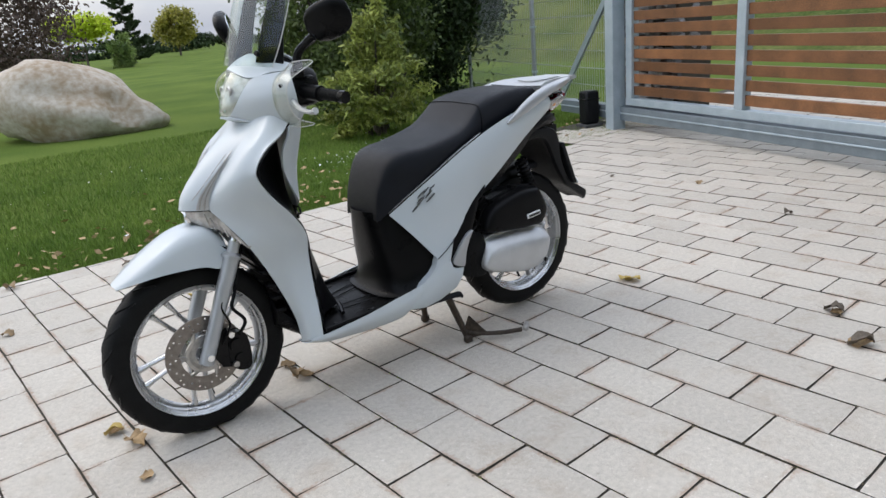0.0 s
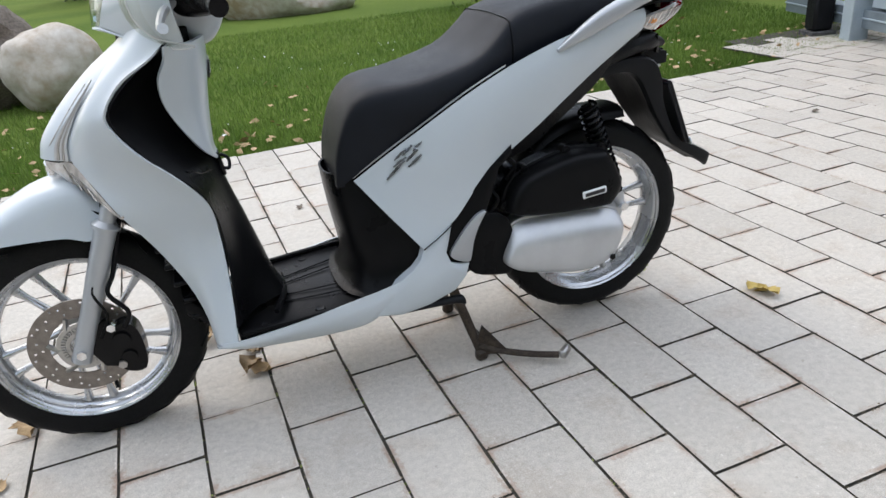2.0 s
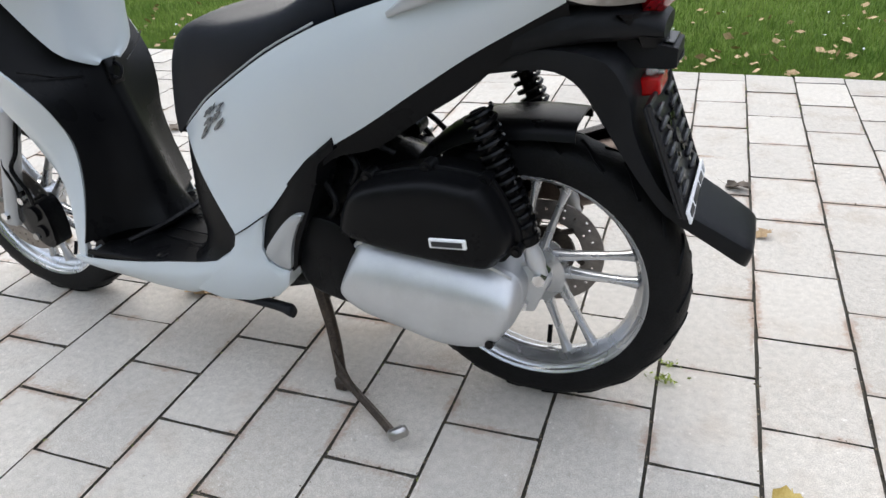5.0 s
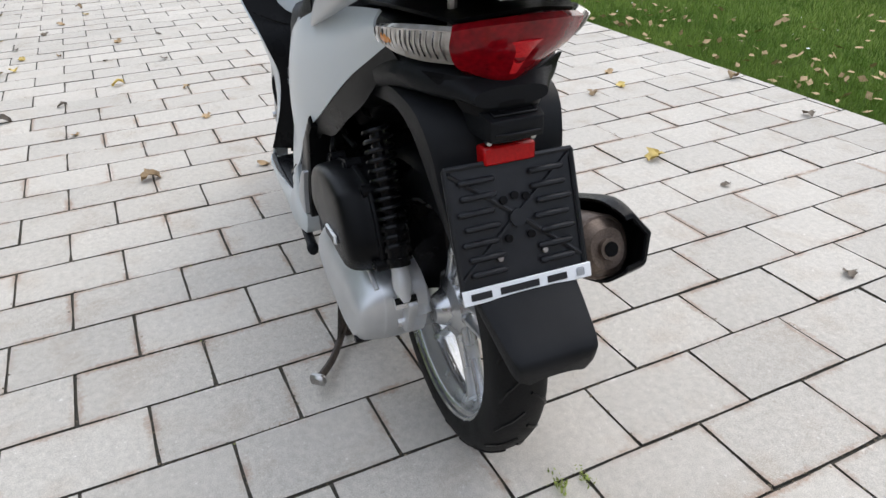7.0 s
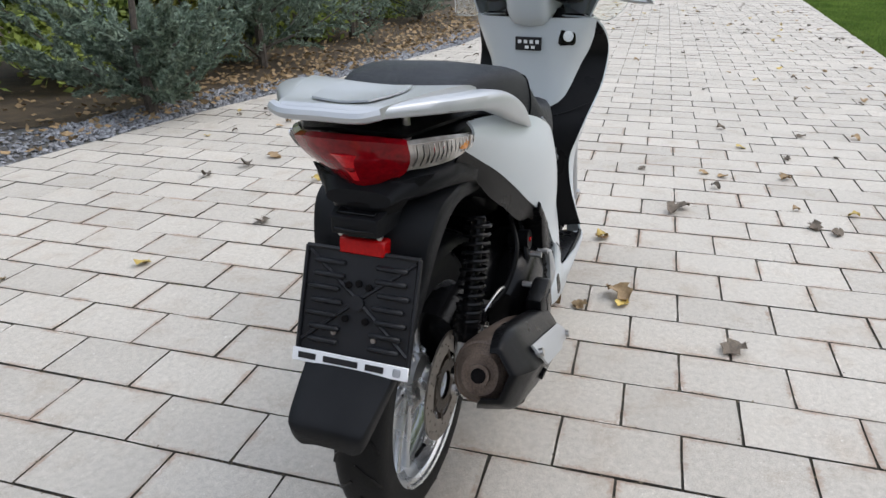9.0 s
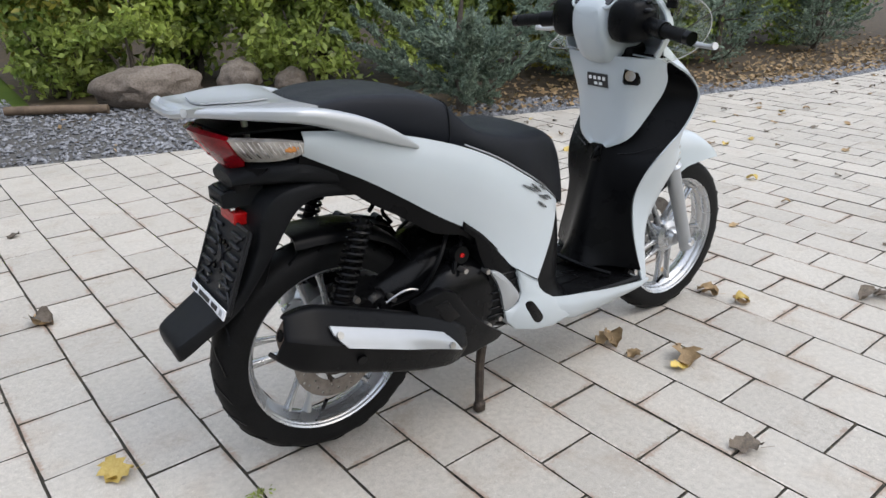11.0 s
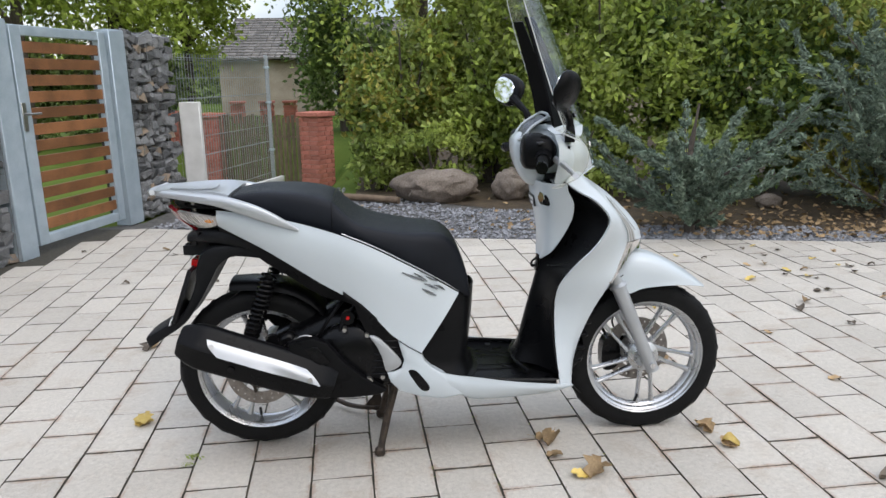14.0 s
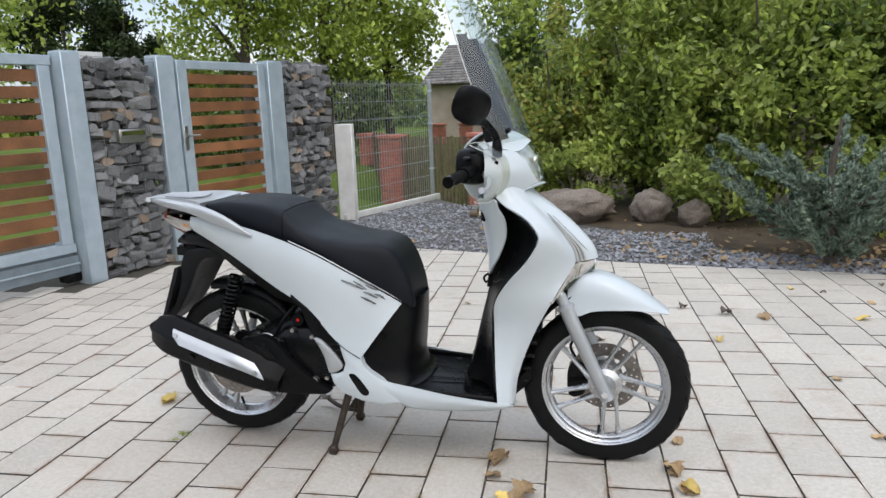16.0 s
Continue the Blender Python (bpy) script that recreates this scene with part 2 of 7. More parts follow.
def lathe(profile, centre, axis="y", n=40, bm=None, arc=2 * math.pi):
    """Turns (radius, offset) pairs round the axis through centre."""
    bm = bm or bmesh.new()
    b2 = bmesh.new()
    c = Vector(centre)
    rows = []
    for r, o in profile:
        ring = []
        for i in range(n):
            a = arc * i / n
            if axis == "y":
                ring.append(c + V(r * math.cos(a), o, r * math.sin(a)))
            elif axis == "x":
                ring.append(c + V(o, r * math.cos(a), r * math.sin(a)))
            else:
                ring.append(c + V(r * math.cos(a), r * math.sin(a), o))
        rows.append(ring)
    grid_faces(b2, rows, closed=True)
    bmesh.ops.remove_doubles(b2, verts=b2.verts, dist=0.00001)
    bmesh.ops.recalc_face_normals(b2, faces=b2.faces)
    return merge(bm, b2)


def block(centre, size, bevel=0.0, turn=None, bm=None, seg=1):
    """A box with eased edges."""
    bm = bm or bmesh.new()
    b2 = bmesh.new()
    bmesh.ops.create_cube(b2, size=1.0)
    bmesh.ops.scale(b2, vec=Vector(size), verts=b2.verts)
    if bevel:
        bmesh.ops.bevel(b2, geom=b2.edges[:], offset=bevel, segments=seg, affect="EDGES", profile=0.5)
    if turn is not None:
        bmesh.ops.transform(b2, matrix=turn.to_4x4(), verts=b2.verts)
    bmesh.ops.translate(b2, vec=Vector(centre), verts=b2.verts)
    return merge(bm, b2)


def slab(outline, normal_offset, bm=None, bevel=0.0):
    """A plate from an outline of points, thickened by an offset vector."""
    bm = bm or bmesh.new()
    b2 = bmesh.new()
    a = [b2.verts.new(Vector(p)) for p in outline]
    f = b2.faces.new(a)
    r = bmesh.ops.extrude_face_region(b2, geom=[f])
    vs = [e for e in r["geom"] if isinstance(e, bmesh.types.BMVert)]
    bmesh.ops.translate(b2, vec=Vector(normal_offset), verts=vs)
    bmesh.ops.recalc_face_normals(b2, faces=b2.faces)
    if bevel:
        bmesh.ops.bevel(b2, geom=b2.edges[:], offset=bevel, segments=2, affect="EDGES", profile=0.5)
    return merge(bm, b2)


def finish(me, angle=38):
    bm = bmesh.new()
    bm.from_mesh(me)
    lim = radians(angle)
    for f in bm.faces:
        f.smooth = True
    for e in bm.edges:
        if len(e.link_faces) == 2 and e.calc_face_angle(0) > lim:
            e.smooth = False
    bm.to_mesh(me)
    bm.free()


def mesh_ob(name, bm, material, angle=38):
    me = bpy.data.meshes.new(name)
    bm.to_mesh(me)
    bm.free()
    finish(me, angle)
    me.materials.append(material)
    return new(name, me)


def part(name, bm, material, parent, label="", angle=38):
    """One mesh under a thing or under a part."""
    ob = mesh_ob(name, bm, material, angle)
    ob.parent = parent
    ob.matrix_parent_inverse = parent.matrix_world.inverted()
    return tagged(ob, label)


def thing(name, label, category, at=(0, 0, 0), group=""):
    ob = new(name)
    ob.matrix_basis = Matrix.Translation(at)
    ob.matrix_world = Matrix.Translation(at)
    ob.empty_display_size = 0.1
    return tagged(ob, label, category, group)


def quick(name, verts, faces, material, parent=None, smooth=False):
    me = bpy.data.meshes.new(name)
    me.from_pydata(verts, [], faces)
    me.materials.append(material)
    if smooth:
        me.polygons.foreach_set("use_smooth", [True] * len(me.polygons))
    ob = new(name, me)
    if parent:
        ob.parent = parent
        ob.matrix_parent_inverse = parent.matrix_world.inverted()
    return ob


def flip(pts):
    return [(p[0], -p[1], p[2]) for p in pts]


# ---- ground ----
def paver_mat(name, island):
    """Fine-grained concrete: speckle, pits, faint clouds and brownish stains."""
    m = bpy.data.materials.new(name)
    m.use_nodes = True
    nt = m.node_tree
    b = nt.nodes["Principled BSDF"]
    L = nt.links.new
    tc = nt.nodes.new("ShaderNodeTexCoord")
    geo = nt.nodes.new("ShaderNodeNewGeometry")

    def cloud(scale, detail, lo, hi, a, z):
        n = nt.nodes.new("ShaderNodeTexNoise")
        n.inputs["Scale"].default_value = scale
        n.inputs["Detail"].default_value = detail
        L(geo.outputs["Position"], n.inputs["Vector"])
        r = nt.nodes.new("ShaderNodeMapRange")
        r.inputs[1].default_value, r.inputs[2].default_value, r.inputs[3].default_value, r.inputs[4].default_value = lo, hi, a, z
        L(n.outputs["Fac"], r.inputs[0])
        return r.outputs[0], n.outputs["Fac"]

    grain, gr = cloud(520, 2, .30, .70, .80, 1.20)
    mid, _ = cloud(60, 5, .30, .70, .91, 1.09)
    broad, _ = cloud(1.7, 4, .30, .70, .95, 1.05)
    stain, _ = cloud(7.0, 6, .53, .74, 0.0, .55)
    spot, _ = cloud(38.0, 3, .70, .76, 0.0, .45)
    fleck, _ = cloud(120.0, 2, .69, .74, 0.0, .6)
    if island:
        rnd = geo.outputs["Random Per Island"]
    else:
        oi = nt.nodes.new("ShaderNodeObjectInfo")
        rnd = oi.outputs["Random"]
    per = nt.nodes.new("ShaderNodeMapRange")
    per.inputs[3].default_value, per.inputs[4].default_value = .92, 1.07
    L(rnd, per.inputs[0])
    val = grain
    for k in (mid, broad, per.outputs[0]):
        mu = nt.nodes.new("ShaderNodeMath")
        mu.operation = "MULTIPLY"
        L(val, mu.inputs[0])
        L(k, mu.inputs[1])
        val = mu.outputs[0]

    def mix(fac, a, c):
        x = nt.nodes.new("ShaderNodeMix")
        x.data_type = "RGBA"
        L(fac, x.inputs[0])
        if isinstance(a, tuple):
            x.inputs[6].default_value = rgb(a)
        else:
            L(a, x.inputs[6])
        x.inputs[7].default_value = rgb(c)
        return x.outputs[2]

    col = mix(stain, (0.481, 0.447, 0.394), (0.385, 0.325, 0.262))
    col = mix(spot, col, (0.23, 0.205, 0.175))
    col = mix(fleck, col, (0.66, 0.64, 0.60))
    chalk, _ = cloud(48.0, 4, .70, .75, 0.0, .55)
    col = mix(chalk, col, (0.70, 0.68, 0.64))
    if not island:
        # brown crust along the worn edges, in patches
        sp = nt.nodes.new("ShaderNodeSeparateXYZ")
        L(tc.outputs["Generated"], sp.inputs[0])

        def op2(kind, a, c):
            x = nt.nodes.new("ShaderNodeMath")
            x.operation = kind
            for i, w in enumerate((a, c)):
                if isinstance(w, (int, float)):
                    x.inputs[i].default_value = w
                else:
                    L(w, x.inputs[i])
            return x.outputs[0]

        def near_edge(o, size):
            return op2("MULTIPLY", op2("MINIMUM", o, op2("SUBTRACT", 1.0, o)), size)

        dist = op2("MINIMUM", near_edge(sp.outputs[0], .1955), near_edge(sp.outputs[1], .2906))
        wob, _ = cloud(85.0, 4, .3, .7, -.006, .006)
        rim = nt.nodes.new("ShaderNodeMapRange")
        rim.inputs[1].default_value, rim.inputs[2].default_value, rim.inputs[3].default_value, rim.inputs[4].default_value = .004, .016, 1.0, 0.0
        L(op2("ADD", dist, wob), rim.inputs[0])
        patch, _ = cloud(6.5, 3, .46, .60, 0.0, .75)
        col = mix(op2("MULTIPLY", rim.outputs[0], patch), col, (0.33, 0.235, 0.175))
        pale, _ = cloud(9.5, 3, .54, .64, 0.0, .7)
        thin = nt.nodes.new("ShaderNodeMapRange")
        thin.inputs[1].default_value, thin.inputs[2].default_value, thin.inputs[3].default_value, thin.inputs[4].default_value = .003, .007, 1.0, 0.0
        L(op2("ADD", dist, wob), thin.inputs[0])
        col = mix(op2("MULTIPLY", thin.outputs[0], pale), col, (0.66, 0.62, 0.55))
    hs = nt.nodes.new("ShaderNodeHueSaturation")
    L(col, hs.inputs["Color"])
    L(val, hs.inputs["Value"])
    L(hs.outputs[0], b.inputs["Base Color"])
    b.inputs["Roughness"].default_value = .88
    b.inputs["Specular IOR Level"].default_value = .18
    bp = nt.nodes.new("ShaderNodeBump")
    bp.inputs["Strength"].default_value = .55
    bp.inputs["Distance"].default_value = .003
    L(gr, bp.inputs["Height"])
    L(bp.outputs[0], b.inputs["Normal"])
    return m


M_TILE = paver_mat("concrete_paver", False)
M_TILES = paver_mat("concrete_paver_far", True)
M_JOINT = mat("joint_sand", (0.035, 0.032, 0.026), (0.075, 0.068, 0.052), 0.95, scale=40, fine=400, bump=0.6, bump_scale=300)
M_GRASSGROUND = mat("lawn_soil", (0.060, 0.102, 0.020), (0.134, 0.176, 0.041), 0.95, scale=0.55, fine=90, bump=0.9, bump_scale=90, spec=0.03)

def dip(x, y):
    """The neighbouring drive lies lower than the yard."""
    a = min(1, max(0, (.1 - x) / .9)) * min(1, max(0, (x + 7.5) / 2.0))
    b = min(1, max(0, (y - 5.7 - .9 * max(0, -x - .9)) / 2.6)) * min(1, max(0, (12.2 - y) / 1.2))
    return -.70 * a * a * (3 - 2 * a) * b * b * (3 - 2 * b)


gxs = [-300, -60, -20] + [-8.5 + .35 * k for k in range(27)] + [3, 12, 60, 300]
gys = [-300, -60, -12, 2.0] + [4.8 + .35 * k for k in range(24)] + [16, 40, 90, 300]
q = quick("ground", [(x, y, -.035 + dip(x, y)) for y in gys for x in gxs], [(j * len(gxs) + i, j * len(gxs) + i + 1, (j + 1) * len(gxs) + i + 1, (j + 1) * len(gxs) + i) for j in range(len(gys) - 1) for i in range(len(gxs) - 1)], M_GRASSGROUND, smooth=True)
tagged(q, "mown green lawn and meadow reaching the horizon", "ground", kind="structure")

EDGE = [(-2.25, 3.95), (-1.5, 3.85), (-.45, 3.5), (1.5, 3.02), (3.0, 2.82), (4.5, 2.5), (7.0, 2.12), (14.0, 2.05), (24.0, 2.0)]
LAWN_Y = -2.28


def edge_y(x):
    if x <= EDGE[0][0]:
        return EDGE[0][1]
    for (a, b), (c, d) in zip(EDGE, EDGE[1:]):
        if x <= c:
            return b + (d - b) * (x - a) / (c - a)
    return EDGE[-1][1]


def gate_x(y):
    return -2.37 + 0.27 * (y - 2.0)


pav = quick("pavement", [(-7, -3.1, -.006), (-3.0, -3.1, -.006), (-2.9, LAWN_Y, -.006), (24, LAWN_Y, -.006), (24, 2.0, -.006)] + [(x, y, -.006) for x, y in reversed(EDGE[:-1])] + [(-7, 3.0, -.006)],
            [tuple(range(5 + len(EDGE)))], M_JOINT)
tagged(pav, "grey concrete block paving with mossy sand joints", "paving", kind="structure")

GS, GU, GU0, GV, GV0 = -0.0529, 0.1955, 0.1627, 0.2906, 0.3091
GT = math.atan(GS)


def tile_at(i, k):
    """Centre of the paver in row i, number k along it."""
    u = GU0 + GU * (i + 0.5)
    v = GV0 + GV * (k + 0.5 + 0.5 * (i % 2))
    c, s = math.cos(GT), math.sin(GT)
    return u * c + v * s, -u * s + v * c


def tile_mesh(w, h, seed):
    """A paver with slightly chipped, uneven edges."""
    r = random.Random(seed)
    e, ch, seg = 0.0024, 0.0006, 4
    ring = []
    corner = [(-1, -1), (1, -1), (1, 1), (-1, 1)]
    for k in range(4):
        a, b = corner[k], corner[(k + 1) % 4]
        for j in range(seg):
            f = j / seg
            ring.append((a[0] + (b[0] - a[0]) * f, a[1] + (b[1] - a[1]) * f, j == 0))
    vs = []
    for zz, ins in ((-.012, 0), (0.0, ch)):
        for x, y, c in ring:
            q = r.uniform(-.0008, .0013) if zz == 0 else 0
            if c and zz == 0:
                q += r.uniform(.0002, .0012)
            vs.append((x * (w / 2 - e - ins - q), y * (h / 2 - e - ins - q), zz))
    n = len(ring)
    fs = [(i, (i + 1) % n, n + (i + 1) % n, n + i) for i in range(n)]
    fs.append(tuple(range(n, 2 * n)))
    return vs, fs


# ---- the scooter ----
RW, FW = (0.006, 0.0, 0.292), (1.336, 0.0, 0.274)


def wheel(name, c, r, half, label, parent, rear):
    rim_r = r - 0.068
    face = [(rim_r + .004, .60), (rim_r + .008, .70), (rim_r + .006, .77), (rim_r + .001, .78), (rim_r - .003, .73), (rim_r - .004, .64), (rim_r - .009, .58), (rim_r - .012, .50), (rim_r - .014, .34), (rim_r - .022, .22), (rim_r - .026, 0)]
    back = [(rim_r - .018, 0), (rim_r - .010, .42)]
    bm = lathe([(a_, half * b_) for a_, b_ in face] + [(a_, -half * b_) for a_, b_ in reversed(face[:-1])] + [(a_, -half * b_) for a_, b_ in reversed(back)] + [(a_, half * b_) for a_, b_ in back[1:]] + [(face[0][0], half * face[0][1])], c, n=72)
    w = part(name, bm, M_WHEEL, parent, label)
    prof = []
    for i in range(15):
        a = math.pi * i / 14
        y = half * math.cos(a)
        depth = math.sin(a) ** 0.62
        prof.append((rim_r + 0.002 + (r - rim_r - 0.002) * depth, y * (0.80 + 0.20 * math.sin(a))))
    part("tyre", lathe(prof, c, n=120), M_RUBBER, w, "black road tyre with a grooved tread")
    # tread grooves as thin sunken strips laid in the crown
    bm = bmesh.new()
    for k in range(22):
        for s in (-1, 1):
            a0 = 2 * math.pi * (k + (0.5 if s > 0 else 0)) / 22
            line = []
            for j in range(5):
                q = j / 4
                y = s * half * (0.08 + 0.70 * q)
                rr = rim_r + 0.002 + (r - rim_r - 0.002) * math.sqrt(max(0.0, 1 - (y / half) ** 2)) ** 0.62 - 0.0003
                a = a0 + 0.16 * q + (0.05 if j == 4 else 0)
                line.append((c[0] + rr * math.cos(a), y * (0.80 + 0.20 * math.sqrt(max(0, 1 - (y / half) ** 2))), c[2] + rr * math.sin(a)))
            tube(line, 0.0034, n=4, bm=bm)
    part("tread_groove", bm, M_BLACK, w)
    # five pairs of swept spokes
    turn = .34 if rear else -.34
    for k in range(5):
        a = 2 * math.pi * (k + 0.1) / 5
        for s in (-1, 1):
            h = V(c[0] + 0.044 * math.cos(a + 0.42 * s), 0.004, c[2] + 0.044 * math.sin(a + 0.42 * s))
            e = V(c[0] + (rim_r - 0.022) * math.cos(a + 0.15 * s + turn), 0.0, c[2] + (rim_r - 0.022) * math.sin(a + 0.15 * s + turn))
            d = (e - h).normalized()
            sd = V(-d.z, 0, d.x)
            rows = []
            for q, wd, dp in ((0, 0.012, 0.016), (0.3, 0.0075, 0.012), (0.75, 0.0065, 0.010), (1, 0.010, 0.013)):
                m = h.lerp(e, q)
                rows.append([m + sd * wd * x + V(0, dp * y, 0) for x, y in ((1, 0.4), (0.5, 1), (-0.5, 1), (-1, 0.4), (-1, -0.4), (-0.5, -1), (0.5, -1), (1, -0.4))])
            part("spoke", loft(rows, n=12, steps=8), M_WHEEL, w)
    part("hub", lathe([(0.0, -0.055), (0.024, -0.055), (0.030, -0.045), (0.036, -0.03), (0.055, -0.02), (0.058, 0.02), (0.036, 0.03), (0.030, 0.045), (0.024, 0.055), (0.0, 0.055)], c, n=28), M_WHEEL, w)
    # brake disc with drilled holes
    dy = -0.068 if rear else 0.062
    R = 0.112 if rear else 0.118
    bm = bmesh.new()
    nseg = 120
    rads = [R * (.62 + .38 * i / 8) for i in range(9)]
    rows = [[V(c[0] + rr * math.cos(2 * math.pi * i / nseg), dy, c[2] + rr * math.sin(2 * math.pi * i / nseg)) for i in range(nseg)] for rr in rads]
    b2 = bmesh.new()
    grid_faces(b2, rows, closed=True)
    b2.faces.ensure_lookup_table()
    gone = [f for i, f in enumerate(b2.faces) if (i // nseg, i % 12) in ((2, 1), (4, 5), (6, 9), (5, 0))]
    bmesh.ops.delete(b2, geom=gone, context="FACES")
    bmesh.ops.solidify(b2, geom=b2.faces[:], thickness=0.004)
    merge(bm, b2)
    disc = part("brake_disc", bm, M_DISC, w, "drilled steel brake disc")
    bm = lathe([(0.030, dy - 0.004), (R * 0.50, dy - 0.004), (R * 0.50, dy + 0.004), (0.030, dy + 0.004)], c, n=32)
    part("disc_carrier", bm, M_RUSTY if rear else M_STEEL, disc)
    for k in range(6):
        a = 2 * math.pi * k / 6
        part("carrier_arm", tube([(c[0] + R * 0.46 * math.cos(a), dy, c[2] + R * 0.46 * math.sin(a)), (c[0] + R * 0.66 * math.cos(a + 0.25), dy, c[2] + R * 0.66 * math.sin(a + 0.25))], 0.006, n=6), M_RUSTY if rear else M_STEEL, disc)
    if not rear:
        bm = bmesh.new()
        for k in range(40):
            a = 2 * math.pi * k / 40
            block((c[0] + 0.044 * math.cos(a), dy + 0.006, c[2] + 0.044 * math.sin(a)), (0.010, 0.003, 0.003), turn=Euler((0, -a, 0)).to_matrix(), bm=bm)
        part("sensor_ring", bm, M_STEEL, disc)
    tube_v = tube([(c[0] - 0.02, -0.012, c[2] - rim_r + 0.03), (c[0] - 0.018, -0.03, c[2] - rim_r + 0.062)], 0.005, n=8)
    part("valve", tube_v, M_BLACK, w)
    return w


def plate(outline, y, side, depth=.02, ease=.004):
    """A panel with eased edges, drawn in the side view and facing outwards."""
    b2 = bmesh.new()
    f = b2.faces.new([b2.verts.new((x, side * y, z)) for x, z in outline])
    r = bmesh.ops.extrude_edge_only(b2, edges=f.edges[:])
    low = [e for e in r["geom"] if isinstance(e, bmesh.types.BMVert)]
    bmesh.ops.translate(b2, vec=(0, -side * depth, 0), verts=low)
    bmesh.ops.inset_region(b2, faces=[f], thickness=ease)
    for v in f.verts:
        v.co.y += side * ease * .55
    bmesh.ops.recalc_face_normals(b2, faces=b2.faces)
    return b2


def outline_of(pts, n):
    return [(p.x, p.z) for p in spline([(x, 0, z) for x, z in pts], n, closed=True)]


def spring(parent, y):
    top, low = V(0.074, y, 0.660), V(-0.036, y * 1.02, 0.356)
    d = low - top
    ln = d.length
    d.normalize()
    u = d.orthogonal().normalized()
    v = d.cross(u)
    shock = part("shock_absorber", tube([top + d * 0.02, top + d * (ln * 0.80)], 0.014, n=12), M_GLOSSBLACK, parent, "black rear shock absorber with a coil spring")
    pts = []
    for i in range(13 * 14):
        a = 2 * math.pi * i / 14
        pts.append(top + d * (0.02 + (ln * 0.66) * i / (13 * 14)) + (u * math.cos(a) + v * math.sin(a)) * 0.0235)
    part("coil_spring", tube(pts, 0.0042, n=6), M_GLOSSBLACK, shock)
    bm = tube([top + d * (ln * 0.56), top + d * (ln * 0.80)], 0.021, n=14)
    for q in (0.58, 0.63, 0.69, 0.75):
        tube([top + d * (ln * q), top + d * (ln * q + 0.007)], 0.0255, n=14, bm=bm)
    part("damper_body", bm, M_GLOSSBLACK, shock)
    part("lower_mount", tube([top + d * (ln * 0.80), low], [0.015, 0.017, 0.013], n=10, steps=6), M_ALU, shock)
    part("mount_bolt", tube([low + V(0, -0.02, 0), low + V(0, 0.02, 0)], 0.012, n=6), M_CHROME, shock)


